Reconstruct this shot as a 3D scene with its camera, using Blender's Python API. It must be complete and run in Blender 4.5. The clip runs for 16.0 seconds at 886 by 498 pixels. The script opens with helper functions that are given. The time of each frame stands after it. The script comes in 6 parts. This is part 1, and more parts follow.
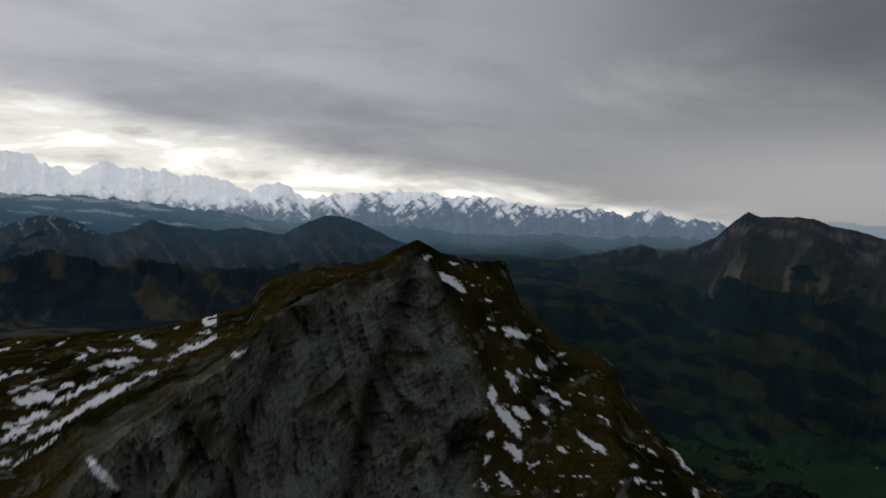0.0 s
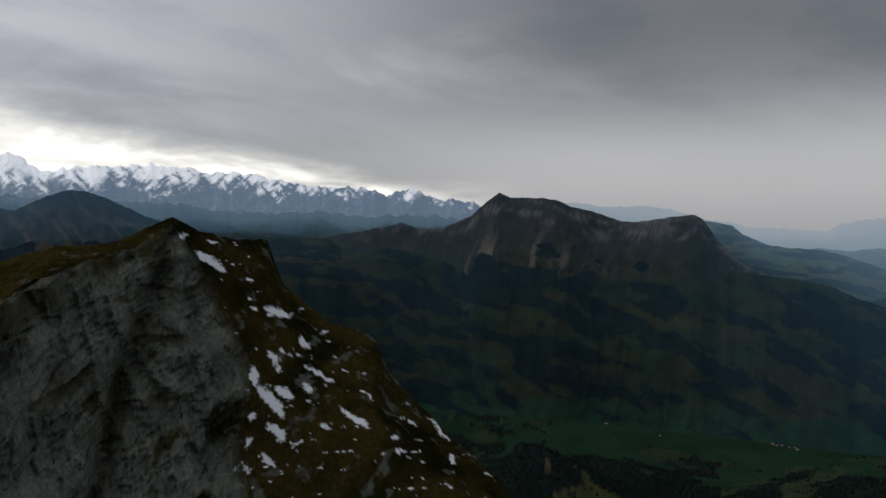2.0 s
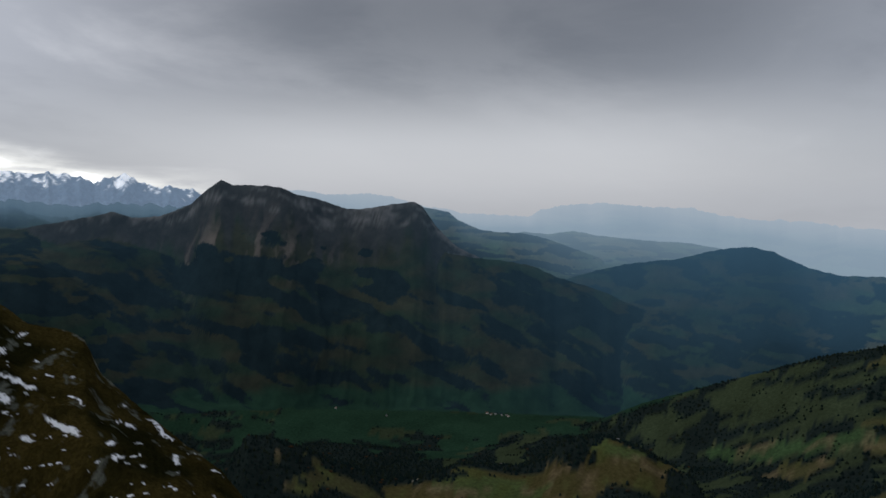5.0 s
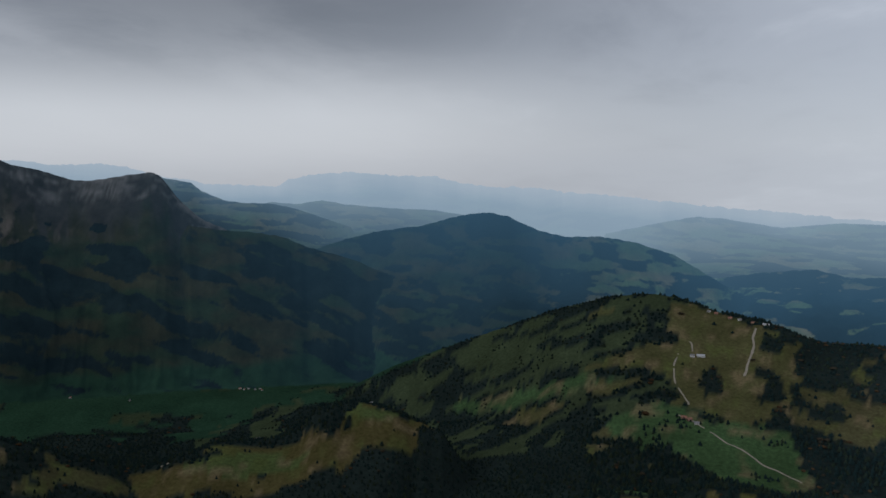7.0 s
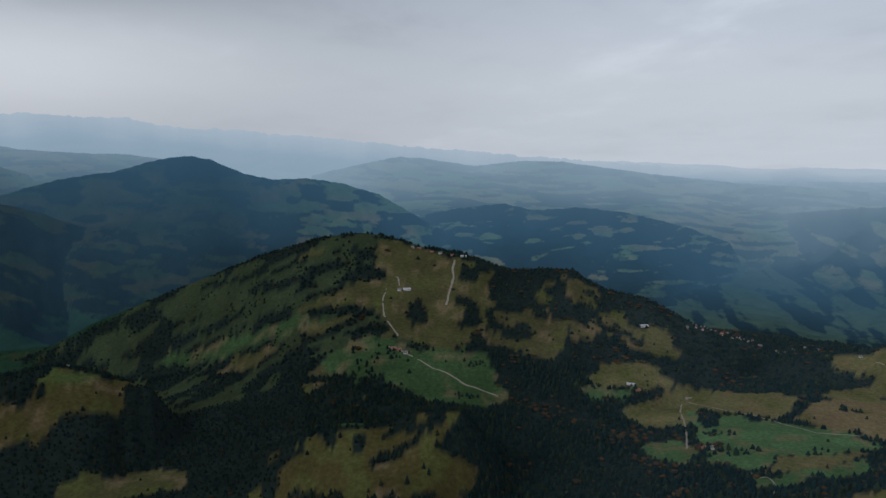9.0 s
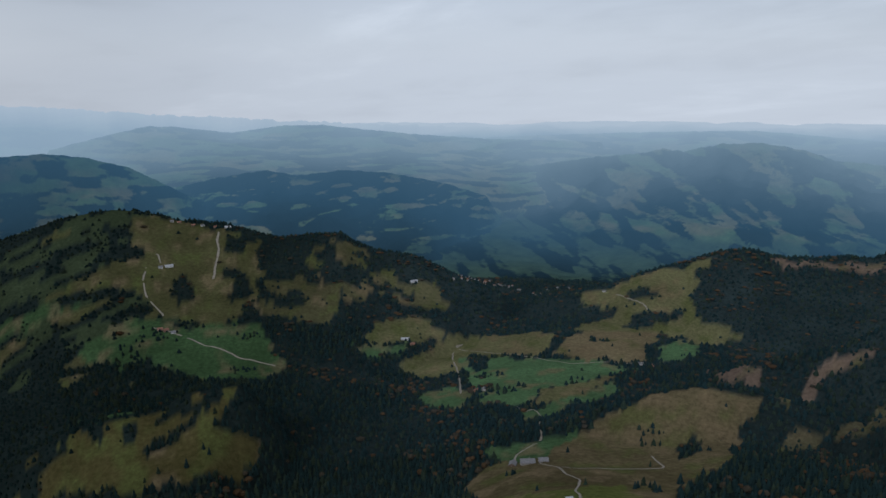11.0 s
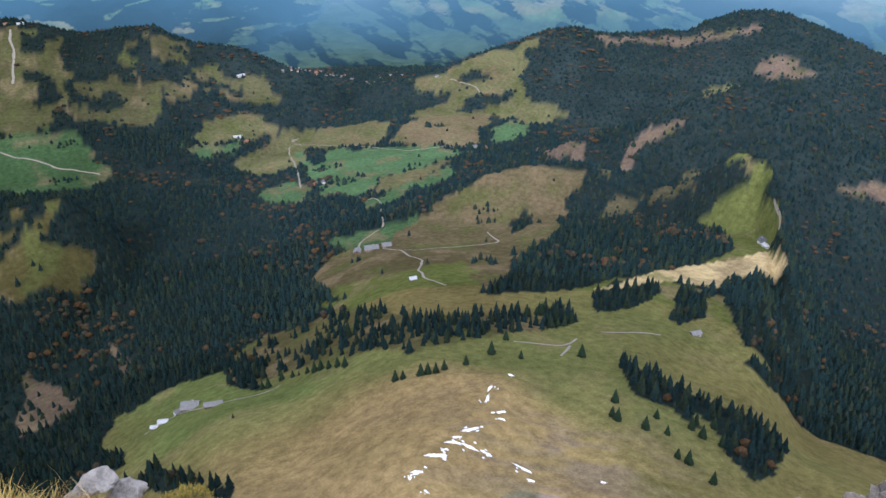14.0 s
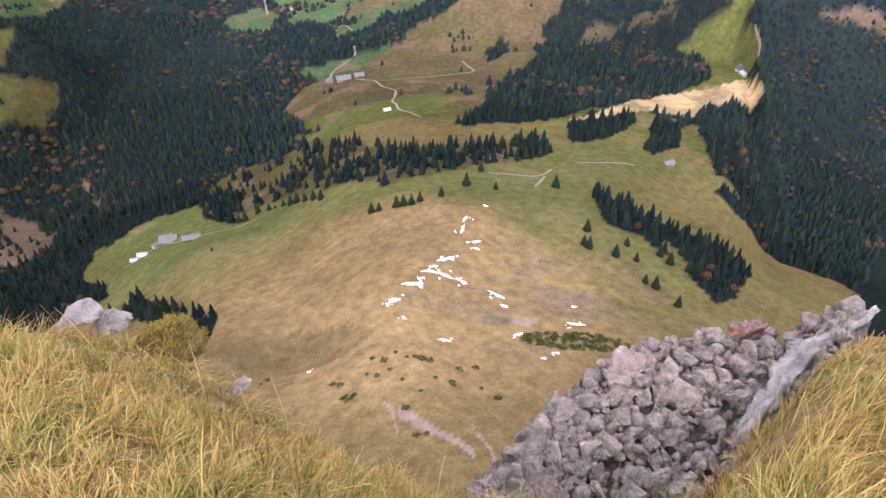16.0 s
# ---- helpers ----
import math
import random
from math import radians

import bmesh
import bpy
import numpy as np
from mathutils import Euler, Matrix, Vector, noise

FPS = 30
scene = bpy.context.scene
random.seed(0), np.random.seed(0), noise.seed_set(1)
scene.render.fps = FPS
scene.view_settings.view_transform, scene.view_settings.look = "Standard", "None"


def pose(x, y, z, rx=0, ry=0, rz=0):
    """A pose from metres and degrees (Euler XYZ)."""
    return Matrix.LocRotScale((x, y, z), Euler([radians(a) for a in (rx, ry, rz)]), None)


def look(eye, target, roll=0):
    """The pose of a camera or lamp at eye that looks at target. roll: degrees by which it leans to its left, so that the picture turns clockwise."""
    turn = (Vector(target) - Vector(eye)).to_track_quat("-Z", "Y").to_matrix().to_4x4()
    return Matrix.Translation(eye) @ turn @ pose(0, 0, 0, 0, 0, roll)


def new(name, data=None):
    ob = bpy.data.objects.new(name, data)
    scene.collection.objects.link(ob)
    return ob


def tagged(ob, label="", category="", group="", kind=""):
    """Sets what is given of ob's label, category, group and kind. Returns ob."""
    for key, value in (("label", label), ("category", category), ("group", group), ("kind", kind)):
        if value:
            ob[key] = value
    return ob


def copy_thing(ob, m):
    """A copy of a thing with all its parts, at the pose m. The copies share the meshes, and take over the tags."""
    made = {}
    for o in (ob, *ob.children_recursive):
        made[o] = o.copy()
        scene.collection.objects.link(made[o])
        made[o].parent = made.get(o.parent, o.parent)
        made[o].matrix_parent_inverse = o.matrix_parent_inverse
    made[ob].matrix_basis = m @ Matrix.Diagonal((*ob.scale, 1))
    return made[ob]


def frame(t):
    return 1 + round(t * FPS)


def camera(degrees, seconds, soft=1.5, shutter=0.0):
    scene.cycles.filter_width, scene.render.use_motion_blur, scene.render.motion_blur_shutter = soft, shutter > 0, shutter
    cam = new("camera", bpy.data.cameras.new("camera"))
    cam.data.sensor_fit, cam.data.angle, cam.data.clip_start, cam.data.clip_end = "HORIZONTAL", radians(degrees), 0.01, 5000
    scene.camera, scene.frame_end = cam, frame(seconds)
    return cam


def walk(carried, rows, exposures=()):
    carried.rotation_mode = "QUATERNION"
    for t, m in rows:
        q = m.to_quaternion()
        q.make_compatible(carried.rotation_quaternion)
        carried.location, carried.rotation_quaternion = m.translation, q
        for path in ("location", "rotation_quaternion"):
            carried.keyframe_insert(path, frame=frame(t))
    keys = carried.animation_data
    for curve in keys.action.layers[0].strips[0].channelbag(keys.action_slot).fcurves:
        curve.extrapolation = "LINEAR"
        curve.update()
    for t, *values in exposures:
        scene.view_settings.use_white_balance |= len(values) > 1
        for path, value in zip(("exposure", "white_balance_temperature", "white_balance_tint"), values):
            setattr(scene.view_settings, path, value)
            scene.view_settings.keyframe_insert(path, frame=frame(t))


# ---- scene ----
# ---- camera: stands on a summit ledge and turns from the snow range to the meadows below ----
cam = camera(57.53, 16.0, soft=1.6)
walk(cam, [
    (0.0, pose(0, 0, 0, 88.411, 0.335, 64.187)),
    (0.5, pose(0, 0, 0, 88.106, 0.049, 59.173)),
    (1.0, pose(0, 0, 0, 88.393, 0.017, 54.493)),
    (1.5, pose(0, 0, 0, 86.987, -0.044, 51.352)),
    (2.0, pose(0, 0, 0, 86.842, -0.237, 47.481)),
    (2.5, pose(0, 0, 0, 87.145, -0.015, 43.856)),
    (3.0, pose(0, 0, 0, 87.410, -0.026, 40.604)),
    (3.5, pose(0, 0, 0, 86.715, -0.234, 36.595)),
    (6.0, pose(0, 0, 0, 85.534, 0.236, 20.682)),
    (6.5, pose(0, 0, 0, 84.782, 0.297, 15.239)),
    (7.0, pose(0, 0, 0, 83.912, 0.000, 10.459)),
    (7.5, pose(0, 0, 0, 82.578, -0.243, 4.656)),
    (8.0, pose(0, 0, 0, 82.356, 0.022, -0.003)),
    (8.5, pose(0, 0, 0, 80.883, 0.067, -5.453)),
    (9.0, pose(0, 0, 0, 79.875, -0.356, -10.127)),
    (9.5, pose(0, 0, 0, 78.928, -0.323, -13.452)),
    (10.0, pose(0, 0, 0, 78.737, -0.003, -17.863)),
    (10.2, pose(0, 0, 0, 78.830, 0.307, -19.872)),
    (12.3, pose(0, 0, 0, 71.653, -0.062, -35.088)),
    (12.5, pose(0, 0, 0, 70.526, -0.052, -35.834)),
    (13.0, pose(0, 0, 0, 67.840, 0.287, -36.945)),
    (13.5, pose(0, 0, 0, 65.437, 0.479, -37.752)),
    (14.0, pose(0, 0, 0, 62.357, 0.243, -39.014)),
    (14.5, pose(0, 0, 0, 59.990, 0.142, -39.794)),
    (15.0, pose(0, 0, 0, 56.628, 0.140, -40.606)),
    (15.5, pose(0, 0, 0, 53.344, -0.581, -41.112)),
    (16.0, pose(0, 0, 0, 50.456, -0.308, -40.755)),
], exposures=[(0.0, -0.75, 6350, 10), (1.5, -0.58, 6300, 10), (2.5, -0.43, 6250, 10), (3.7, -0.25, 6180, 10), (6.0, -0.18, 5980, 9), (8.0, -0.12, 5890, 8), (10.2, -0.01, 5810, 8), (12.3, 0.2, 5430, 7), (13.0, 0.67, 5300, 7), (13.5, 1.15, 5350, 8), (14.0, 1.64, 5640, 13), (14.5, 1.95, 5810, 19), (15.0, 2.08, 6120, 26), (16.0, 2.10, 6250, 31)])

# ---- world: overcast sky with cloud layers, brighter towards the snow range ----
SUN_AZ, SUN_EL = -118.0, 36.0


def build_world():
    w = bpy.data.worlds.new("overcast_sky")
    scene.world = w
    w.use_nodes = True
    nt = w.node_tree
    n, l = nt.nodes, nt.links
    n.clear()

    def math_node(op, a, b=None, clamp=False):
        m = n.new("ShaderNodeMath")
        m.operation, m.use_clamp = op, clamp
        for i, v in enumerate((a, b)):
            if v is None:
                continue
            if isinstance(v, (int, float)):
                m.inputs[i].default_value = v
            else:
                l.new(v, m.inputs[i])
        return m.outputs[0]

    def ramp(v, stops, mode="EASE"):
        r = n.new("ShaderNodeValToRGB")
        r.color_ramp.interpolation = mode
        e = r.color_ramp.elements
        while len(e) < len(stops):
            e.new(0.5)
        for k, (p, c) in zip(e, stops):
            k.position, k.color = p, (*c, 1)
        l.new(v, r.inputs[0])
        return r.outputs[0]

    def mix(fac, a, b, kind="MIX"):
        m = n.new("ShaderNodeMix")
        m.data_type, m.blend_type = "RGBA", kind
        for s, v in ((0, fac), (6, a), (7, b)):
            if isinstance(v, (int, float)):
                m.inputs[s].default_value = v
            elif isinstance(v, tuple):
                m.inputs[s].default_value = (*v, 1)
            else:
                l.new(v, m.inputs[s])
        return m.outputs[2]

    tc = n.new("ShaderNodeTexCoord")
    sep = n.new("ShaderNodeSeparateXYZ")
    l.new(tc.outputs["Generated"], sep.inputs[0])
    x, y, z = sep.outputs
    az = math_node("ARCTAN2", x, y)
    up = math_node("MAXIMUM", math_node("ADD", math_node("MULTIPLY", z, 0.9), 0.17), 0.03)
    flat = n.new("ShaderNodeCombineXYZ")
    l.new(math_node("DIVIDE", x, up), flat.inputs[0])
    l.new(math_node("DIVIDE", y, up), flat.inputs[1])

    def cloud(scale, detail, rough, sx, sy, turn):
        mp = n.new("ShaderNodeMapping")
        mp.inputs["Scale"].default_value = (sx, sy, 1)
        mp.inputs["Rotation"].default_value = (0, 0, turn)
        l.new(flat.outputs[0], mp.inputs[0])
        t = n.new("ShaderNodeTexNoise")
        t.inputs["Scale"].default_value, t.inputs["Detail"].default_value, t.inputs["Roughness"].default_value = scale, detail, rough
        t.inputs["Distortion"].default_value = 0.3
        l.new(mp.outputs[0], t.inputs["Vector"])
        return t.outputs["Fac"]

    def across(v, lo, hi, a, b):
        m = n.new("ShaderNodeMapRange")
        m.interpolation_type = "SMOOTHSTEP"
        for i, val in ((1, lo), (2, hi), (3, a), (4, b)):
            m.inputs[i].default_value = val
        l.new(v, m.inputs[0])
        return m.outputs[0]

    big = cloud(0.42, 4, 0.5, 1.0, 0.6, 0.5)
    small = cloud(1.25, 7, 0.6, 1.0, 0.7, 0.3)
    body = math_node("ADD", math_node("MULTIPLY", big, 0.62), math_node("MULTIPLY", small, 0.38))
    deck = ramp(body, [(0.34, (0.165, 0.17, 0.19)), (0.5, (0.26, 0.265, 0.285)), (0.64, (0.38, 0.38, 0.395))])
    deck = mix(across(az, radians(-85), radians(-28), 0.95, 0.0), deck, mix(1.0, deck, (3.3, 3.2, 3.1), "MULTIPLY"))
    # the deck is thinner over the lowland
    thin = across(az, radians(-26), radians(30), 0.0, 1.0)
    deck = mix(thin, deck, mix(0.2, mix(1.0, deck, (1.98, 1.98, 1.98), "MULTIPLY"), (0.64, 0.645, 0.67)))
    heavy = math_node("MULTIPLY", across(z, 0.10, 0.22, 0.0, 1.0), across(math_node("ABSOLUTE", math_node("ADD", az, radians(24))), radians(8), radians(34), 0.5, 0.0))
    deck = mix(heavy, deck, (0.10, 0.105, 0.12))
    # pale haze low over the land, a soft bright band under the deck
    low = across(z, 0.0, 0.17, 1.0, 0.0)
    haze = mix(thin, (0.50, 0.495, 0.50), (0.665, 0.668, 0.68))
    deck = mix(math_node("MULTIPLY", low, 0.7), deck, haze)
    band = math_node("MULTIPLY", across(z, -0.05, 0.04, 0.35, 1.0), across(z, 0.05, 0.15, 1.0, 0.0))
    band = math_node("MULTIPLY", band, across(math_node("ABSOLUTE", math_node("ADD", az, radians(28))), radians(8), radians(38), 0.72, 0.0))
    deck = mix(band, deck, (0.80, 0.78, 0.77))
    # the gap under the deck over the snow range
    top = n.new("ShaderNodeMapRange")
    for i, val in ((1, radians(-100)), (2, radians(-48)), (3, 0.170), (4, 0.012)):
        top.inputs[i].default_value = val
    l.new(az, top.inputs[0])
    torn = math_node("ADD", math_node("MULTIPLY", math_node("SUBTRACT", small, 0.5), 0.045), 0.006)
    gap = across(math_node("SUBTRACT", math_node("ADD", top.outputs[0], torn), z), -0.016, 0.03, 0.0, 1.0)
    gap = math_node("MULTIPLY", gap, across(az, radians(-52), radians(-40), 1.0, 0.0))
    wisps = cloud(2.0, 6, 0.6, 1.0, 0.8, 0.4)
    lit = ramp(wisps, [(0.36, (1.0, 0.97, 0.92)), (0.5, (1.5, 1.44, 1.30)), (0.62, (2.1, 2.02, 1.85))])
    deck = mix(gap, deck, lit)
    sky = n.new("ShaderNodeTexSky")
    sky.sky_type = "NISHITA"
    sky.sun_disc = False
    sky.sun_elevation, sky.sun_rotation = radians(SUN_EL), radians(SUN_AZ)
    blue = mix(1.0, sky.outputs[0], (0.08, 0.08, 0.08), "MULTIPLY")
    final = mix(0.92, blue, deck)
    bg = n.new("ShaderNodeBackground")
    l.new(final, bg.inputs[0])
    bg.inputs[1].default_value = 1.0
    o = n.new("ShaderNodeOutputWorld")
    l.new(bg.outputs[0], o.inputs[0])


build_world()
sun = new("sun", bpy.data.lights.new("sun", "SUN"))
sun.data.energy, sun.data.angle, sun.data.color = 0.6, radians(14), (1.0, 0.95, 0.87)
_a, _e = radians(SUN_AZ), radians(SUN_EL)
sun.matrix_world = look((math.sin(_a) * math.cos(_e) * 50, math.cos(_a) * math.cos(_e) * 50, math.sin(_e) * 50), (0, 0, 0))

# ---- materials ----
def base_material(name, rough=0.9):
    m = bpy.data.materials.new(name)
    m.use_nodes = True
    nt = m.node_tree
    b = nt.nodes["Principled BSDF"]
    b.inputs["Roughness"].default_value = rough
    b.inputs["Specular IOR Level"].default_value = 0.25
    return m, nt, b


def noise_node(nt, scale, detail=4, rough=0.55, coords=None, distortion=0.0):
    t = nt.nodes.new("ShaderNodeTexNoise")
    t.inputs["Scale"].default_value, t.inputs["Detail"].default_value = scale, detail
    t.inputs["Roughness"].default_value, t.inputs["Distortion"].default_value = rough, distortion
    if coords is None:
        g = nt.nodes.new("ShaderNodeTexCoord")
        coords = g.outputs["Object"]
    nt.links.new(coords, t.inputs["Vector"])
    return t.outputs["Fac"]


def ramp_node(nt, fac, stops):
    r = nt.nodes.new("ShaderNodeValToRGB")
    e = r.color_ramp.elements
    while len(e) < len(stops):
        e.new(0.5)
    for k, (p, c) in zip(e, stops):
        k.position, k.color = p, (*c, 1)
    nt.links.new(fac, r.inputs[0])
    return r.outputs[0]


def mix_node(nt, fac, a, b, kind="MIX"):
    m = nt.nodes.new("ShaderNodeMix")
    m.data_type, m.blend_type = "RGBA", kind
    for s, v in ((0, fac), (6, a), (7, b)):
        if isinstance(v, (int, float)):
            m.inputs[s].default_value = v
        elif isinstance(v, tuple):
            m.inputs[s].default_value = (*v, 1)
        else:
            nt.links.new(v, m.inputs[s])
    return m.outputs[2]


def bump_node(nt, b, fac, strength, distance):
    n = nt.nodes.new("ShaderNodeBump")
    n.inputs["Strength"].default_value, n.inputs["Distance"].default_value = strength, distance
    nt.links.new(fac, n.inputs["Height"])
    nt.links.new(n.outputs[0], b.inputs["Normal"])


def grey(lo, hi):
    return [(0.3, (lo, lo, lo)), (0.7, (hi, hi, hi))]


def land_material(name, fine, coarse, bump, airlight=False):
    """Ground whose cover colour is laid out per corner of the sheet, broken up by two scales of noise."""
    m, nt, b = base_material(name, 0.95)
    b.inputs["Specular IOR Level"].default_value = 0.0
    c = nt.nodes.new("ShaderNodeAttribute")
    c.attribute_name = "cover"
    f1, f2 = noise_node(nt, 1 / fine, 5, 0.65), noise_node(nt, 1 / coarse, 3, 0.5)
    col = c.outputs["Color"]
    if airlight:
        # woods end in ragged edges: a smooth field of growth, broken by noise
        grown = nt.nodes.new("ShaderNodeAttribute")
        grown.attribute_name = "wood"
        rag = nt.nodes.new("ShaderNodeMath")
        rag.operation = "MULTIPLY_ADD"
        rag.inputs[1].default_value = 0.35
        nt.links.new(noise_node(nt, 1 / 26.0, 4, 0.65), rag.inputs[0])
        nt.links.new(grown.outputs["Fac"], rag.inputs[2])
        col = mix_node(nt, ramp_node(nt, rag.outputs[0], [(0.60, (0, 0, 0)), (0.74, (1, 1, 1))]), col, (0.010, 0.017, 0.018))
    col = mix_node(nt, 1.0, col, ramp_node(nt, f1, grey(0.68, 1.30)), "MULTIPLY")
    col = mix_node(nt, 1.0, col, ramp_node(nt, f2, grey(0.80, 1.18)), "MULTIPLY")
    if not airlight:
        f3 = noise_node(nt, 0.7, 6, 0.7)
        col = mix_node(nt, 1.0, col, ramp_node(nt, f3, grey(0.74, 1.26)), "MULTIPLY")
    nt.links.new(col, b.inputs["Base Color"])
    bump_node(nt, b, f1, 0.5, bump)
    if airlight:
        # haze over the distance is painted in as emission, growing with distance from the origin
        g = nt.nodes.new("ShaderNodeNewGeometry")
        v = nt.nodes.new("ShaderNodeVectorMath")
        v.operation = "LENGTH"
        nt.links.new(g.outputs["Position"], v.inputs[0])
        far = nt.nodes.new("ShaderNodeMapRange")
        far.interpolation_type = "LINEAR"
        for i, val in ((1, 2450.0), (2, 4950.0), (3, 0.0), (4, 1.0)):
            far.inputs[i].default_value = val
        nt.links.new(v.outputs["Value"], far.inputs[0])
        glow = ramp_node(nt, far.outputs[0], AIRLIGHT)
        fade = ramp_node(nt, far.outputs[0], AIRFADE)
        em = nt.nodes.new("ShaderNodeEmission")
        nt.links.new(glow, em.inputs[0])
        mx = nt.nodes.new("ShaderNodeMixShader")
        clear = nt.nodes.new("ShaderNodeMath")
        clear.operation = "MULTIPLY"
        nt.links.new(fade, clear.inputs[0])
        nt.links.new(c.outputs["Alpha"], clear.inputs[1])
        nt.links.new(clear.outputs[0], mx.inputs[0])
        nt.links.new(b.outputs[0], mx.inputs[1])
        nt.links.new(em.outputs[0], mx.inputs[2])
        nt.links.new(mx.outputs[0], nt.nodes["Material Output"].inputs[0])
    return m


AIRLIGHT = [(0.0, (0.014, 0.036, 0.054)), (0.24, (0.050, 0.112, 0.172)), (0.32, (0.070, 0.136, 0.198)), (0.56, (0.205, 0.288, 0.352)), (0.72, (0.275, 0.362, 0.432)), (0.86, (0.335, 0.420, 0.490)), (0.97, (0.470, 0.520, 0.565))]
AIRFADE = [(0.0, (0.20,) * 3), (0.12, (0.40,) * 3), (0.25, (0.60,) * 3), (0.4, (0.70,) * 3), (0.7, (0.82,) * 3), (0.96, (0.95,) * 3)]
MAT_LAND = land_material("pasture_and_forest_floor", 7.0, 90.0, 0.45)
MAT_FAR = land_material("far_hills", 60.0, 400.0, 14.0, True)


def snow_range_material():
    """Far backdrop peaks: emission stands in for light through the cloud gap."""
    m, nt, b = base_material("emissive_snow_range", 0.9)
    c = nt.nodes.new("ShaderNodeAttribute")
    c.attribute_name = "cover"
    f = noise_node(nt, 1 / 16.0, 6, 0.7)
    col = mix_node(nt, 1.0, c.outputs["Color"], ramp_node(nt, f, grey(0.85, 1.10)), "MULTIPLY")
    nt.links.new(col, b.inputs["Base Color"])
    # a share of haze colour goes into the glow
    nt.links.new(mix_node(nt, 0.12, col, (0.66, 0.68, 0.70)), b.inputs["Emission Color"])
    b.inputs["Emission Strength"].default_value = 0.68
    bump_node(nt, b, f, 0.9, 14.0)
    return m


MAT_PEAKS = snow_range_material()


def rock_material():
    m, nt, b = base_material("limestone_and_alpine_turf", 0.9)
    b.inputs["Specular IOR Level"].default_value = 0.0
    c = nt.nodes.new("ShaderNodeAttribute")
    c.attribute_name = "cover"
    g = nt.nodes.new("ShaderNodeTexCoord")
    mp = nt.nodes.new("ShaderNodeMapping")
    mp.inputs["Scale"].default_value = (1, 1, 0.35)
    nt.links.new(g.outputs["Object"], mp.inputs[0])
    f1, f2 = noise_node(nt, 0.9, 8, 0.72, mp.outputs[0], 0.5), noise_node(nt, 0.12, 4, 0.6, mp.outputs[0], 0.3)
    col = mix_node(nt, 1.0, c.outputs["Color"], ramp_node(nt, f1, grey(0.42, 1.5)), "MULTIPLY")
    col = mix_node(nt, 1.0, col, ramp_node(nt, f2, grey(0.75, 1.2)), "MULTIPLY")
    cracks = nt.nodes.new("ShaderNodeTexVoronoi")
    cracks.feature = "DISTANCE_TO_EDGE"
    cracks.inputs["Scale"].default_value = 0.35
    mp2 = nt.nodes.new("ShaderNodeMapping")
    mp2.inputs["Rotation"].default_value = (0.5, 0.4, 0.3)
    mp2.inputs["Scale"].default_value = (1, 1, 0.45)
    wob = nt.nodes.new("ShaderNodeVectorMath")
    wob.operation = "ADD"
    nt.links.new(g.outputs["Object"], wob.inputs[0])
    nz = nt.nodes.new("ShaderNodeTexNoise")
    nz.inputs["Scale"].default_value = 0.5
    nt.links.new(g.outputs["Object"], nz.inputs["Vector"])
    sc = nt.nodes.new("ShaderNodeVectorMath")
    sc.operation = "SCALE"
    sc.inputs["Scale"].default_value = 3.0
    nt.links.new(nz.outputs["Color"], sc.inputs[0])
    nt.links.new(sc.outputs[0], wob.inputs[1])
    nt.links.new(wob.outputs[0], mp2.inputs[0])
    nt.links.new(mp2.outputs[0], cracks.inputs["Vector"])
    add = nt.nodes.new("ShaderNodeMath")
    add.operation = "MULTIPLY_ADD"
    add.inputs[1].default_value = 0.8
    nt.links.new(cracks.outputs["Distance"], add.inputs[0])
    nt.links.new(f1, add.inputs[2])
    # old snow lies smooth and clean over the stone
    col = mix_node(nt, c.outputs["Alpha"], col, c.outputs["Color"])
    nt.links.new(col, b.inputs["Base Color"])
    bump_node(nt, b, add.outputs[0], 0.9, 0.9)
    return m


MAT_RIDGE = rock_material()


# ---- the lie of the land: polar plan round the eye, azimuth in degrees clockwise from +y, heights in metres ----
def lattice(ix, iy, seed):
    h = (ix.astype(np.int64) * 374761393 + iy.astype(np.int64) * 668265263 + seed * 974711) & 0xFFFFFFFF
    h = ((h ^ (h >> 13)) * 1274126177) & 0xFFFFFFFF
    return ((h ^ (h >> 16)) & 0xFFFFFF) / float(0xFFFFFF)


def vnoise(x, y, seed=0):
    ix, iy = np.floor(x), np.floor(y)
    fx, fy = x - ix, y - iy
    fx, fy = fx * fx * fx * (fx * (fx * 6 - 15) + 10), fy * fy * fy * (fy * (fy * 6 - 15) + 10)
    a, b = lattice(ix, iy, seed), lattice(ix + 1, iy, seed)
    c, d = lattice(ix, iy + 1, seed), lattice(ix + 1, iy + 1, seed)
    return (a + (b - a) * fx) * (1 - fy) + (c + (d - c) * fx) * fy


def fbm(x, y, octaves=4, seed=0, gain=0.5):
    s, a, t = 0.0, 1.0, 0.0
    for k in range(octaves):
        s, t = s + a * (vnoise(x, y, seed + k) - 0.5) * 2, t + a
        x, y, a = x * 2.03 + 11.7, y * 2.03 + 5.3, a * gain
    return s / t


def ridged(x, y, octaves=4, seed=0):
    s, a, t = 0.0, 1.0, 0.0
    for k in range(octaves):
        s, t = s + a * (1 - np.abs(vnoise(x, y, seed + k) - 0.5) * 2), t + a
        x, y, a = x * 2.1 + 3.1, y * 2.1 + 7.9, a * 0.5
    return s / t


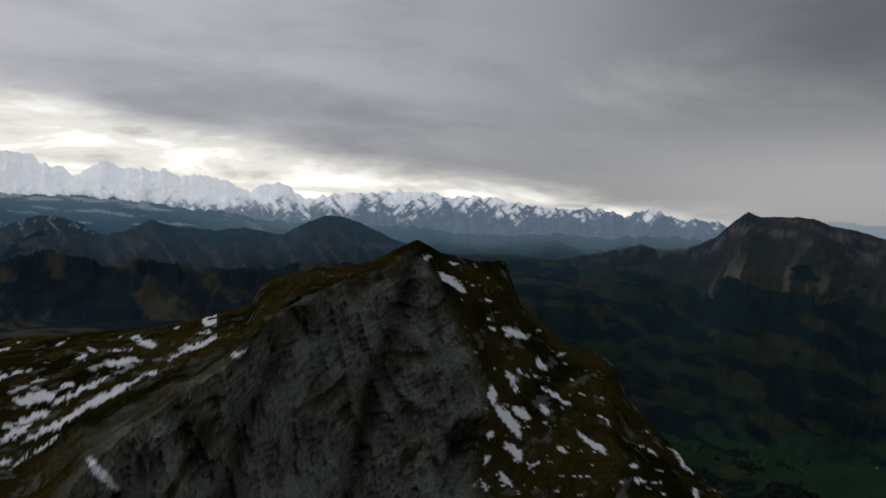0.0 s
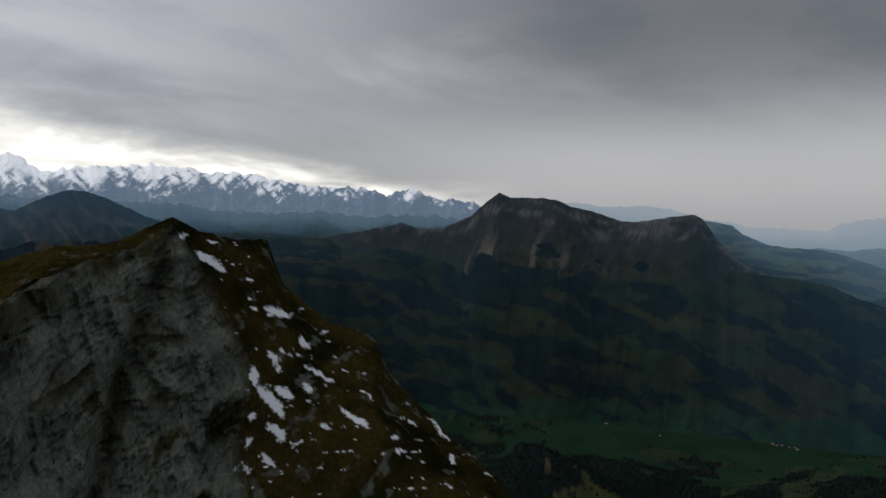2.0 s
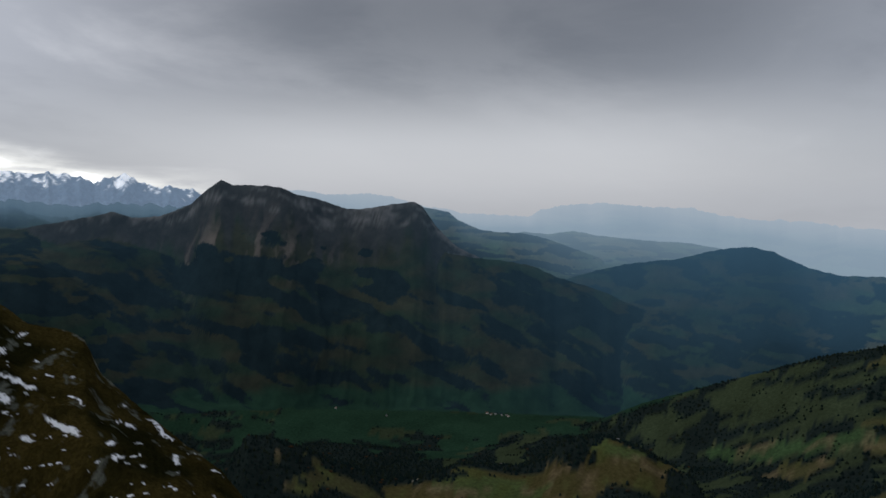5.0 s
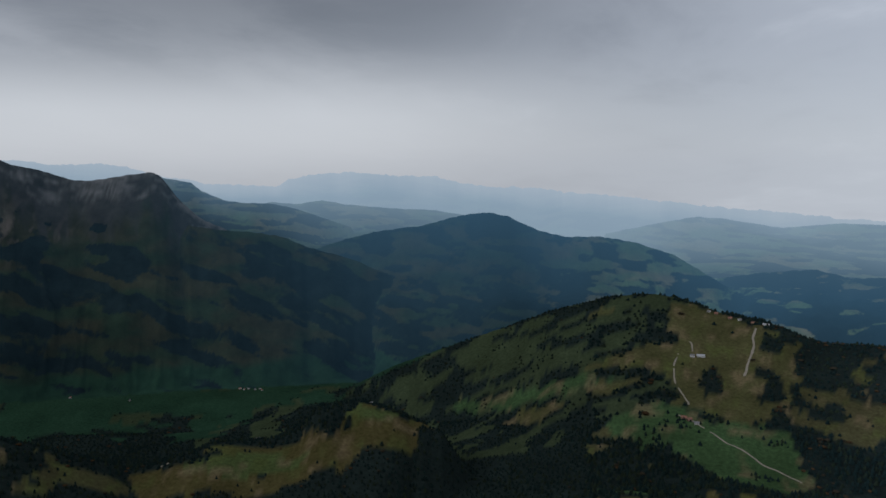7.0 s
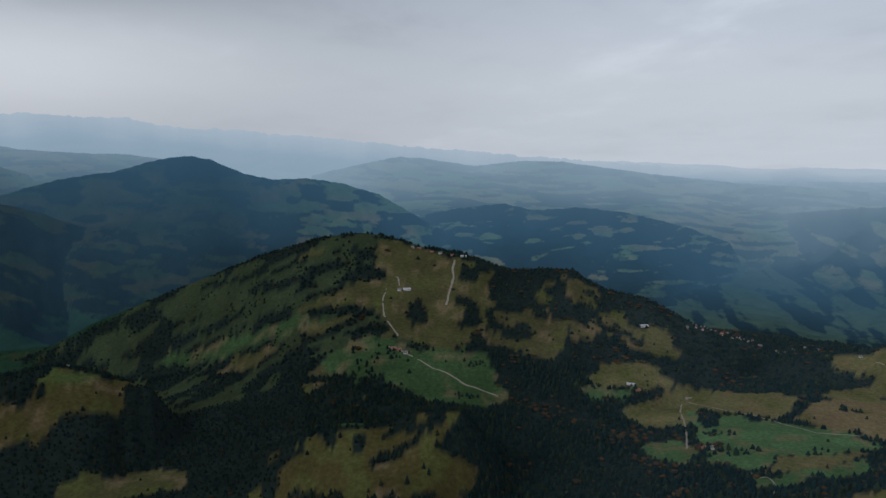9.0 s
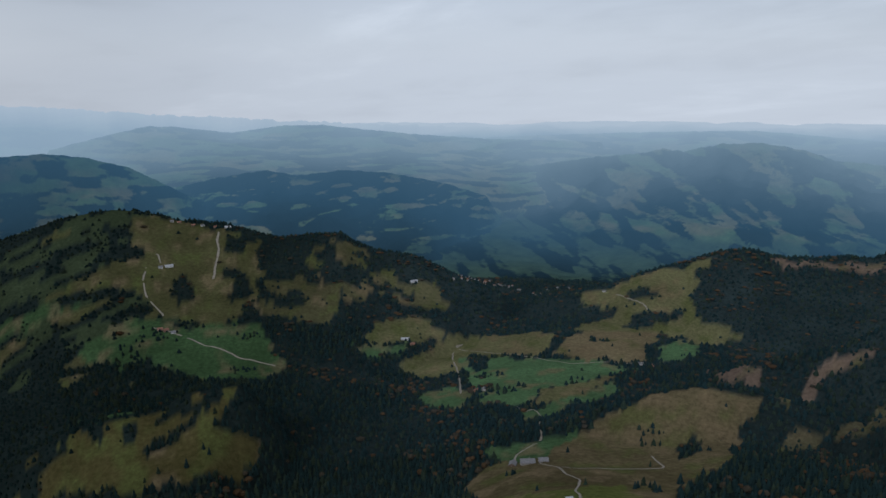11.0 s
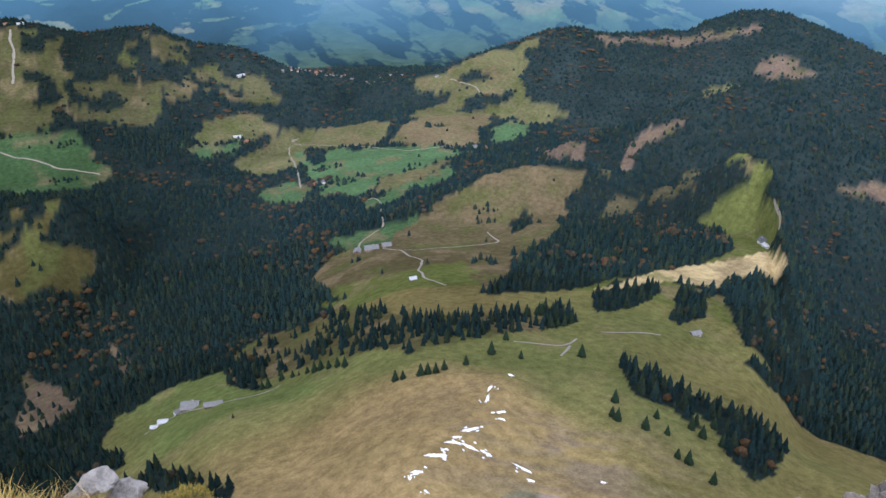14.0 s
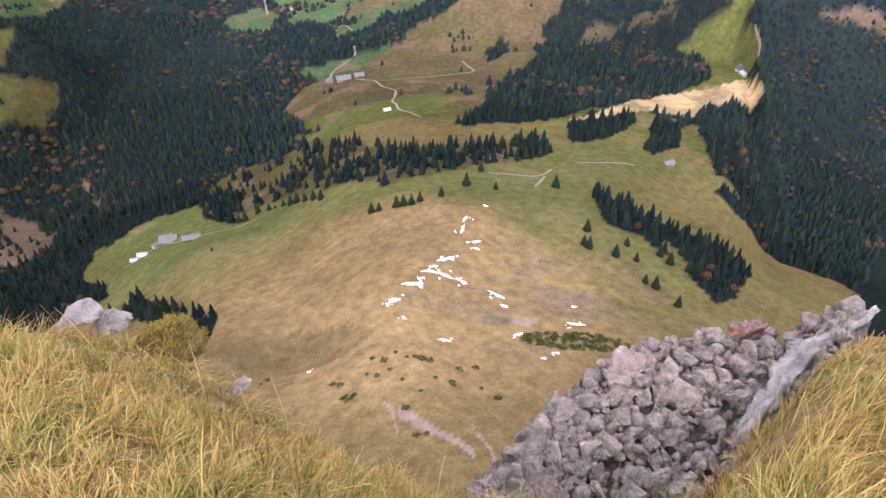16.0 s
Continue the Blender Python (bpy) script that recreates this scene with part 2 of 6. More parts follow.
# valley floors and slopes: heights along rays at these distances
REACH = np.array([8, 60, 150, 300, 440, 560, 720, 900, 1150, 1500, 1800, 2200, 2700, 3300, 4000, 4950.0])
COLUMNS = {}
COLUMNS[-180] = [-14, -60, -120, -220, -300, -360, -420, -460, -480, -500, -500, -500, -480, -450, -400, -330]
COLUMNS[-110] = [-14, -60, -110, -160, -190, -200, -205, -205, -205, -205, -205, -220, -240, -260, -280, -280]
COLUMNS[-80] = [-14, -70, -120, -180, -210, -220, -220, -215, -210, -205, -205, -225, -250, -260, -280, -280]
COLUMNS[-67] = [-14, -80, -150, -250, -350, -400, -440, -460, -480, -500, -500, -480, -420, -360, -320, -300]
COLUMNS[-58] = [-14, -85, -170, -290, -400, -470, -540, -590, -630, -670, -685, -670, -580, -460, -380, -310]
COLUMNS[-45] = [-14, -90, -190, -330, -440, -520, -600, -640, -670, -690, -692, -680, -610, -500, -420, -330]
COLUMNS[-28] = [-14, -95, -205, -340, -440, -500, -560, -595, -620, -640, -670, -688, -655, -600, -500, -330]
COLUMNS[-15] = [-14, -95, -205, -330, -410, -460, -500, -520, -540, -570, -610, -665, -690, -685, -560, -330]
COLUMNS[5] = [-14, -100, -215, -320, -400, -455, -500, -525, -530, -520, -545, -620, -660, -660, -520, -330]
COLUMNS[22] = [-14, -105, -228, -295, -352, -410, -470, -515, -545, -570, -600, -640, -655, -600, -480, -335]
COLUMNS[38] = [-14, -105, -231, -280, -318, -352, -404, -466, -520, -556, -575, -640, -655, -600, -480, -335]
COLUMNS[54] = [-14, -105, -228, -285, -325, -360, -400, -440, -500, -545, -580, -640, -655, -600, -480, -335]
COLUMNS[63] = [-14, -105, -225, -290, -335, -380, -410, -440, -500, -560, -590, -640, -655, -600, -480, -335]
COLUMNS[70] = [-14, -105, -225, -295, -350, -430, -520, -580, -620, -650, -660, -660, -655, -600, -480, -335]
COLUMNS[90] = [-14, -105, -225, -300, -370, -450, -530, -590, -630, -650, -660, -660, -655, -600, -480, -335]
COLUMNS[180] = COLUMNS[-180]


def lowland(az, r):
    keys = sorted(COLUMNS)
    lr, grid = np.log(r), np.log(REACH)
    out = np.zeros_like(r)
    cols = [np.interp(lr, grid, np.array(COLUMNS[k], float)) for k in keys]
    for i in range(len(keys) - 1):
        f = (az - keys[i]) / (keys[i + 1] - keys[i])
        m = (f >= 0) & (f <= 1)
        g = f * f * (3 - 2 * f)
        out = np.where(m, cols[i] * (1 - g) + cols[i + 1] * g, out)
    return out


# crests: azimuth, elevation above the eye's level in degrees, distance; then slope in front, behind, depth, crest width, gullies
CRESTS = {}


def crest(name, slope, back, depth, width, gully, jag, points):
    CRESTS[name] = (slope, back, depth, width, gully, jag, np.array(points, float))


crest("massif", 1.75, 0.9, 740, 14, 26, 3.5, [
    (-62, -3.6, 3300), (-59.6, -2.97, 3300), (-54, -2.02, 3250), (-51.6, -1.57, 3200), (-50.4, -1.28, 3180), (-49.2, -1.70, 3150), (-47.5, -1.62, 3120),
    (-45.5, -0.83, 3080), (-44.5, 0.13, 3050), (-43.5, 0.86, 3040), (-42.7, 0.53, 3030), (-40.4, 0.47, 3010), (-39.5, 0.35, 3000), (-38.4, -0.13, 3000),
    (-37, -0.44, 3000), (-35, -1.11, 2990), (-34, -1.15, 2980), (-31.9, -0.82, 2960), (-30.2, -0.61, 2940), (-29.6, -0.95, 2940), (-28.6, -2.39, 2930), (-27.2, -3.76, 2920), (-25, -4.8, 2920), (-22, -6.5, 2900)])
crest("bluff", 0.8, 0.7, 300, 12, 12, 3.0, [(-31, -0.95, 3450), (-29.6, -1.0, 3450), (-27.8, -1.28, 3450), (-27.1, -1.9, 3450), (-25.6, -2.55, 3450), (-24.3, -2.73, 3450), (-22.4, -2.78, 3450), (-20.4, -3.3, 3450), (-17, -4.5, 3450)])
crest("spur", 1.6, 0.6, 440, 40, 30, 4.0, [(-28, -4.2, 2850), (-26.1, -4.58, 2850), (-24.1, -4.72, 2850), (-21.7, -5.14, 2850), (-20.1, -5.83, 2850), (-16.8, -6.83, 2850), (-12, -9, 2800)])
crest("downs", 0.3, 0.3, 300, 60, 16, 3.0, [(-26, -3.2, 3900), (-22.5, -2.7, 3900), (-20.7, -2.86, 3900), (-19, -2.6, 3900), (-17.4, -2.9, 3900), (-14.2, -3.2, 3900), (-11, -3.34, 3900), (-7.3, -3.96, 3900), (-3, -4.9, 3900)])
crest("knoll", 0.95, 0.6, 450, 30, 36, 4.0, [(-20, -6.2, 3080), (-17.3, -5.34, 3080), (-15.1, -4.82, 3050), (-12, -4.45, 3050), (-9.7, -3.82, 3050), (-8.1, -3.56, 3050), (-7.1, -3.49, 3050), (-5.8, -3.78, 3050), (-3.8, -4.71, 3050), (-1.8, -5.19, 3050), (0.6, -5.08, 3050), (3.1, -5.51, 3050), (5.5, -6.2, 3050), (9, -8.2, 3050), (14, -11, 3050)])
crest("hazy_range", 0.7, 0.3, 200, 12, 5, 14.0, [(-48, -0.2, 4800), (-42, -0.2, 4800), (-38.4, 0.15, 4800), (-36, -0.12, 4800), (-33, -0.02, 4800), (-31, -0.5, 4800), (-27, -1.4, 4800), (-22.1, -1.6, 4800), (-21.1, -1.12, 4800), (-19.7, -0.8, 4800), (-17.5, -0.65, 4800), (-14.9, -0.86, 4800), (-11.2, -0.9, 4800), (-9.6, -1.35, 4800), (-7.3, -1.67, 4800), (-3.8, -1.7, 4800), (-2, -2, 4800), (1, -2.2, 4800), (3.4, -2.48, 4800), (8.6, -2.97, 4800), (16, -3.5, 4800), (24, -3.95, 4800), (36, -4.5, 4800)])
crest("far_downs", 0.25, 0.3, 250, 70, 26, 4.0, [(1, -4.9, 4250), (4.7, -4.07, 4250), (7, -3.62, 4250), (9, -3.75, 4250), (12.3, -4.25, 4250), (15.9, -3.84, 4250), (18.4, -3.84, 4250), (21.7, -4.25, 4250), (24.7, -4.6, 4250), (30, -5.0, 4250), (38, -5.2, 4250)])
crest("wood_hill", 0.5, 0.5, 350, 50, 34, 5.0, [(5, -9.6, 3200), (7.2, -8.4, 3200), (8.7, -7.72, 3200), (11, -7.27, 3200), (14.6, -6.86, 3200), (16.6, -7.3, 3200), (20.2, -7.03, 3200), (23.2, -7.33, 3200), (26.5, -7.95, 3200), (30, -9.0, 3200)])
crest("patch_hills", 0.34, 0.4, 350, 70, 42, 6.0, [(24, -9.0, 3850), (27.8, -8.0, 3850), (31.8, -7.1, 3850), (37.7, -6.24, 3850), (40.4, -6.03, 3850), (42.2, -5.63, 3850), (43.5, -5.8, 3850), (45.8, -5.27, 3850), (48.4, -5.14, 3850), (51.4, -5.62, 3850), (52.9, -6.12, 3850), (56.5, -6.4, 3850), (61.5, -6.3, 3850), (66, -6.8, 3850), (80, -7, 3850)])
crest("lake_hills", 0.2, 0.3, 200, 80, 10, 4.0, [(30, -4.9, 4500), (36, -4.7, 4500), (42, -4.5, 4500), (48, -4.35, 4500), (56, -4.9, 4500), (70, -5.2, 4500)])
crest("farm_hill", 0.36, 0.5, 380, 30, 16, 2.0, [(-31, -21.5, 2300), (-22.8, -18.0, 2300), (-18, -16.1, 2280), (-13.9, -14.3, 2250), (-9, -12.65, 2220), (-5.7, -11.5, 2200), (-2.5, -10.35, 2150), (0.6, -9.5, 2120), (1.9, -9.2, 2100), (4.3, -8.98, 2080), (6.3, -9.24, 2060), (8.7, -10.02, 2040), (11.7, -10.4, 2020), (13.1, -10.93, 2000), (15, -11.54, 1980), (18, -11.44, 1960), (19.5, -11.46, 1950), (20.6, -12.2, 1950), (22.1, -12.75, 1940), (24.9, -13.2, 1930), (26.3, -13.9, 1930), (28, -14.72, 1920), (31, -15.9, 1920), (33, -18.5, 1900)])
crest("right_hill", 0.32, 0.5, 380, 30, 14, 3.0, [(30, -19, 1900), (32.4, -17.09, 1900), (35.8, -15.9, 1920), (38.5, -15.27, 1950), (41.1, -14.22, 1980), (43.9, -13.34, 2020), (46.3, -12.46, 2060), (48, -12.19, 2100), (49.8, -12.56, 2120), (52.1, -12.46, 2150), (53.9, -12.22, 2180), (55.7, -12.15, 2200), (56.7, -11.52, 2220), (58.7, -10.73, 2250), (60.1, -10.55, 2260), (61.8, -10.65, 2260), (64.4, -11.45, 2260), (70, -13.5, 2260), (80, -15, 2260)])
crest("near_pasture", 0.34, 0.55, 190, 30, 6, 1.5, [(-42, -16.6, 1380), (-40, -17.0, 1380), (-36, -18.6, 1390), (-32.5, -20.0, 1400), (-30.5, -20.0, 1400), (-29.4, -19.6, 1400), (-26.7, -19.0, 1410), (-22.1, -19.0, 1430), (-20.9, -18.6, 1440), (-19.4, -17.0, 1450), (-16.4, -16.7, 1450), (-13.9, -17.4, 1430), (-10.6, -19.0, 1400), (-9, -21.0, 1390)])
crest("alp_knob", 0.40, 0.55, 130, 25, 5, 1.5, [(-8, -28.0, 1120), (-5.3, -25.9, 1120), (-3.0, -23.8, 1120), (-0.4, -23.0, 1110), (2.9, -22.4, 1110), (5.8, -22.4, 1100), (8.3, -21.6, 1100), (11.7, -21.5, 1090), (13.9, -23.7, 1080), (15.6, -27.0, 1060)])
crest("wood_dome", 0.55, 0.6, 300, 30, 14, 3.0, [(43, -22.5, 1350), (48.4, -19.88, 1350), (51.5, -19.0, 1360), (54.6, -17.91, 1370), (57, -16.19, 1400), (59.9, -15.38, 1420), (63, -14.88, 1430), (64.5, -15.78, 1430), (66.5, -17.3, 1420), (68, -18, 1420), (74, -20.5, 1400)])
crest("brown_hill", 0.5, 0.6, 200, 25, 5, 1.0, [(27, -28, 980), (28.9, -26.59, 1000), (33.8, -25.6, 1030), (38.2, -24.13, 1080), (42.6, -22.28, 1120), (46, -21.57, 1150), (49.3, -21.48, 1160), (52, -21.9, 1160), (56, -22.5, 1150)])
crest("pasture_ridge", 0.75, 0.8, 150, 12, 3, 0.6, [(55, -23.5, 1080), (58.8, -20.73, 1080), (60.1, -19.6, 1080), (62.2, -19.75, 1060), (63.3, -21.7, 990), (64.1, -24.4, 900), (65.0, -26.4, 830), (67.0, -31, 760)])
crest("left_hills", 0.8, 0.5, 300, 8, 28, 5.0, [(-120, 0.5, 2600), (-100, 0.2, 2600), (-93, 0.03, 2600), (-91.4, 0.74, 2600), (-90.1, 0.92, 2600), (-88.8, 0.55, 2600), (-87.1, -0.37, 2600), (-85.7, -0.2, 2600), (-84.1, 0.62, 2620), (-82.9, 0.16, 2620), (-80, -0.16, 2640), (-78.1, 0.06, 2650), (-75.4, -0.47, 2650), (-74.3, 0.11, 2650), (-72.3, 0.9, 2650), (-70.7, 0.57, 2650), (-69.5, 0.09, 2650), (-68, -0.72, 2650), (-66.8, -1.13, 2650), (-63, -2.6, 2650)])
crest("low_hills", 0.3, 0.4, 260, 30, 30, 6.0, [(-72, -0.9, 3500), (-68, -0.7, 3500), (-65.2, -1.06, 3500), (-61.5, -1.24, 3500), (-59.5, -1.2, 3500), (-55.6, -1.58, 3500), (-53.6, -1.78, 3500), (-49, -2.4, 3500)])
crest("snow_shelf", 0.4, 0.4, 300, 18, 40, 16.0, [(-110, 2.3, 3600), (-93, 2.32, 3600), (-90.4, 2.17, 3600), (-87.1, 2.03, 3600), (-84.7, 1.86, 3600), (-81.8, 1.3, 3600), (-79.2, 1.11, 3600), (-76.2, 0.52, 3600), (-73, 0.2, 3600), (-70, 0.1, 3600), (-66, 0.0, 3600), (-63, -0.5, 3600), (-60, -0.6, 3600), (-56, -0.5, 3600), (-53, -0.9, 3600), (-50, -0.7, 3600), (-46, -1.0, 3600), (-42, -1.4, 3600)])
crest("snow_range", 0.62, 0.6, 420, 3, 80, 22.0, [(-120, 4.3, 4550), (-97, 4.6, 4550), (-92.9, 4.83, 4550), (-91.5, 5.0, 4550), (-90.7, 4.31, 4550), (-88.7, 3.64, 4550), (-86.3, 4.43, 4550), (-85.3, 4.08, 4550), (-82.8, 3.76, 4550), (-79.2, 3.31, 4550), (-78.1, 2.66, 4550), (-75.4, 3.06, 4550), (-73.9, 2.08, 4550), (-70.7, 2.48, 4550), (-65.9, 2.47, 4550), (-63.5, 2.25, 4550), (-60.7, 2.11, 4550), (-57.2, 1.41, 4550), (-55.6, 0.95, 4550), (-53.7, 1.2, 4550), (-51.5, 0.65, 4550), (-49.8, 1.08, 4550), (-47.5, 0.4, 4550), (-45, 0.13, 4550), (-42.3, -0.46, 4550), (-38, -1.2, 4550)])


def crest_height(k, name, az, r, x, y):
    """Height of the land that one crest carries; far below where it has none."""
    p = CRESTS[name][6]
    m = (az > p[0, 0] - 12) & (az < p[-1, 0] + 12)
    out = np.full(az.shape, -9999.0)
    if m.any():
        out[m] = crest_slope(k, name, az[m], r[m], x[m], y[m])
    return out


def crest_slope(k, name, az, r, x, y):
    slope, back, depth, width, gully, jag, p = CRESTS[name]

    def line_el(a):
        e = np.interp(a, p[:, 0], p[:, 1])
        return e - 1.6 * np.maximum(p[0, 0] - a, 0) - 1.6 * np.maximum(a - p[-1, 0], 0)

    el = line_el(az)
    wide = sum(line_el(az + o) for o in (-6, -4.5, -3, -1.5, 1.5, 3, 4.5, 6)) / 8
    rc = np.interp(az, p[:, 0], p[:, 2]) + 0.012 * p[0, 2] * fbm(az / 3.0, az * 0 + k, 3, k)
    d = np.sqrt((rc - r) ** 2 + width ** 2) - width
    # further from the crest the slope forgets its notches
    blur = 1 - np.exp(-(d / (0.7 * depth)) ** 2)
    zc = rc * np.tan(np.radians(np.clip(el * (1 - blur) + wide * blur, -45, 10)))
    if name == "snow_range":
        zc = zc + 2.0 * jag * (ridged(az * 0.62, az * 0 + 3 * k, 4, 40 + k) - 0.62) + 0.9 * jag * fbm(az * 2.6, az * 0 + k, 4, 47, 0.6)
    else:
        zc = zc + (1 - blur) * jag * fbm(az * 2.2, az * 0 + 3 * k, 5, 40 + k, 0.62)
    g = 1 - np.exp(-(d / (0.35 * depth)) ** 2)
    if name in ("massif", "bluff", "left_hills", "snow_range"):
        cut = ridged(az * 3000 / rc / 1.7 + 0.9 * fbm(az / 1.5, r / 200, 3, 3) + (rc - r) / 260, (rc - r) / 420, 4, 60 + k) - 0.55
    else:
        cut = ridged((x + 0.5 * y) / 420, (y - 0.5 * x) / 260, 4, 60 + k) - 0.55
    g = g * (0.3 + 0.7 * np.exp(-(d / (1.5 * depth)) ** 2))
    s = np.where(r < rc, slope, back)
    zz = zc - depth * (1 - np.exp(-s * d / depth)) - np.where(rc > 2700, 0.7 * np.maximum(d - 0.8 * depth / s, 0), 0.3 * np.maximum(d - 1.6 * depth / s, 0)) + g * gully * cut * 2 + g * 0.25 * gully * fbm(x / 40, y / 40, 3, 70 + k)
    return np.where(el > -45, zz, -9999)


def brow(x, y):
    """The rounded brow across the near meadow: smooth on the dry side, falling away into a worn slope on the other."""
    line_x, line_y = (330, 262, 246, 212, 172, 150, 118), (330, 282, 256, 250, 232, 195, 120)
    near, side = np.full(x.shape, 1e9), np.zeros(x.shape)
    for x0, y0, x1, y1 in zip(line_x, line_y, line_x[1:], line_y[1:]):
        dx, dy = x1 - x0, y1 - y0
        t = np.clip(((x - x0) * dx + (y - y0) * dy) / (dx * dx + dy * dy), 0, 1)
        d = np.hypot(x - x0 - t * dx, y - y0 - t * dy)
        side = np.where(d < near, dx * (y - y0) - dy * (x - x0), side)
        near = np.minimum(near, d)
    worn = side > 0
    rills = ridged((x + y) / 26, (y - x) / 60, 3, 74) - 0.62
    bowl = -9.0 * np.exp(-((x - 122) / 30) ** 2 - ((y - 250) / 26) ** 2)
    return bowl + 6.0 * np.exp(-(near / np.where(worn, 17, 45)) ** 2) + np.where(worn, 3.0 * rills * np.clip(near / 15, 0, 1) * np.exp(-(near / 70) ** 2), 0)


def land(az, r):
    """Height of the ground, and which crest it belongs to (-1: lowland)."""
    x, y = r * np.sin(np.radians(az)), r * np.cos(np.radians(az))
    gain = np.clip((r - 40) / 400, 0, 1)
    z = lowland(az, r) + gain * ((7 + (7 + 12 * np.clip((az - 2) / 10, 0, 1)) * np.clip((r - 700) / 900, 0, 1)) * fbm(x / 330, y / 330, 4, 5) + 3.0 * fbm(x / 60, y / 60, 3, 9) * np.clip(r / 900, 0.25, 1))
    m = r < 420
    if m.any():
        z[m] = z[m] + brow(x[m], y[m])
    owner = np.full(r.shape, -1)
    for k, name in enumerate(CRESTS):
        if name == "snow_range":
            continue
        zz = crest_height(k, name, az, r, x, y)
        owner = np.where(zz > z, k, owner)
        z = np.maximum(z, zz)
    return z, owner


# ---- ground: one sheet from the summit's foot to the hills, and beyond it the hazy distance to the horizon ----
def sheet(name, az, rr, heights, cover, mat, closed):
    """A mesh over a polar grid: rr and heights are rows (distance) by columns (azimuth)."""
    rows, cols = heights.shape
    a = np.radians(np.broadcast_to(az, heights.shape))
    co = np.stack([rr * np.sin(a), rr * np.cos(a), heights], -1).reshape(-1, 3)
    i, j = np.meshgrid(np.arange(rows - 1), np.arange(cols if closed else cols - 1), indexing="ij")
    k = (j + 1) % cols
    quads = np.stack([i * cols + j, i * cols + k, (i + 1) * cols + k, (i + 1) * cols + j], -1).reshape(-1, 4)
    me = bpy.data.meshes.new(name)
    me.vertices.add(len(co))
    me.vertices.foreach_set("co", co.astype(np.float32).ravel())
    me.loops.add(quads.size)
    me.loops.foreach_set("vertex_index", quads.astype(np.int32).ravel())
    me.polygons.add(len(quads))
    me.polygons.foreach_set("loop_start", np.arange(0, quads.size, 4, dtype=np.int32))
    me.update(calc_edges=True)
    me.polygons.foreach_set("use_smooth", np.ones(len(quads), bool))
    at = me.attributes.new("cover", "FLOAT_COLOR", "POINT")
    at.data.foreach_set("color", (cover.reshape(-1, 4) if cover.shape[-1] == 4 else np.concatenate([cover.reshape(-1, 3), np.ones((len(co), 1))], 1)).astype(np.float32).ravel())
    me.materials.append(mat)
    me.validate()
    return new(name, me)


AZ = np.concatenate([np.arange(-180, -97, 3.0), np.arange(-97, 88, 0.2), np.arange(88, 179, 3.0)])
R_NEAR = np.concatenate([np.geomspace(8, 100, 24)[:-1], np.geomspace(100, 2450, 270)])
R_FAR = np.geomspace(2436, 4950, 240)
AZ_FAR = np.concatenate([np.arange(-180, -97, 3.0), np.arange(-97, 78, 0.125), np.arange(78, 179, 3.0)])


def blend(a, b, t):
    return a + (b - a) * np.clip(t, 0, 1)[..., None]


COLOURS = {"wood": (0.012, 0.018, 0.016), "green": (0.036, 0.064, 0.026), "olive": (0.058, 0.057, 0.024), "hay": (0.205, 0.150, 0.061), "hollow_shade": (0.112, 0.090, 0.040), "brown": (0.072, 0.059, 0.029), "pale": (0.36, 0.275, 0.14), "clear": (0.072, 0.054, 0.036), "lea": (0.074, 0.082, 0.024), "mead": (0.052, 0.070, 0.024), "vale": (0.016, 0.037, 0.021), "earth": (0.24, 0.19, 0.15), "belt": (0.066, 0.058, 0.025), "dim": (0.032, 0.043, 0.022), "park": (0.050, 0.048, 0.022), "alp": (0.054, 0.047, 0.018), "scrub": (0.050, 0.046, 0.024)}
KINDS = list(COLOURS)
STONE, SNOW = np.array((0.150, 0.162, 0.132)), np.array((0.80, 0.82, 0.85))
# open land in the woods: kind and outline in plan, metres
FIELDS = []
FIELDS.append(("vale", [(-1586, 1901), (-1452, 2028), (-1220, 2146), (-1035, 2209), (-895, 2312), (-716, 2443), (-576, 2480), (-625, 2453), (-767, 2366), (-874, 2121), (-959, 1974), (-929, 1704), (-898, 1600), (-959, 1706), (-1035, 1961), (-1088, 2000), (-1269, 1935), (-1249, 1828), (-1349, 1764), (-1450, 1730)]))
FIELDS.append(("alp", [(-751, 1182), (-702, 1198), (-680, 1210), (-631, 1253), (-532, 1314), (-507, 1330), (-433, 1298), (-422, 1338), (-405, 1380), (-342, 1380), (-281, 1389), (-302, 1663), (-292, 1298), (-321, 1293), (-367, 1279), (-401, 1228), (-454, 1214), (-483, 1188), (-517, 1154), (-700, 1118)]))
FIELDS.append(("mead", [(-608, 1226), (-552, 1285), (-451, 1262), (-503, 1240), (-561, 1187), (-646, 1179), (-683, 1192)]))
FIELDS.append(("mead", [(-425, 1341), (-404, 1376), (-341, 1378), (-345, 1351), (-393, 1336)]))
FIELDS.append(("park", [(-869, 1036), (-855, 1091), (-794, 1100), (-741, 1153), (-709, 1117), (-811, 960)]))
FIELDS.append(("vale", [(-710, 2461), (-622, 2476), (-521, 2507), (-286, 2183), (-165, 2088), (-207, 2087), (-391, 2127), (-543, 2140), (-635, 2180)]))
FIELDS.append(("dim", [(-385, 2084), (-248, 2080), (-162, 2033), (-119, 1966), (-150, 1920), (-213, 1969), (-228, 2000)]))
FIELDS.append(("green", [(-326, 1933), (-192, 1863), (-127, 1825), (-14, 1777), (58, 1732), (-27, 1730), (-137, 1774), (-252, 1831), (-315, 1895)]))
FIELDS.append(("olive", [(-147, 1745), (-72, 1726), (-60, 1689), (-108, 1665), (-185, 1739)]))
FIELDS.append(("olive", [(-2, 1725), (58, 1732), (112, 1714), (56, 1682), (6, 1688)]))
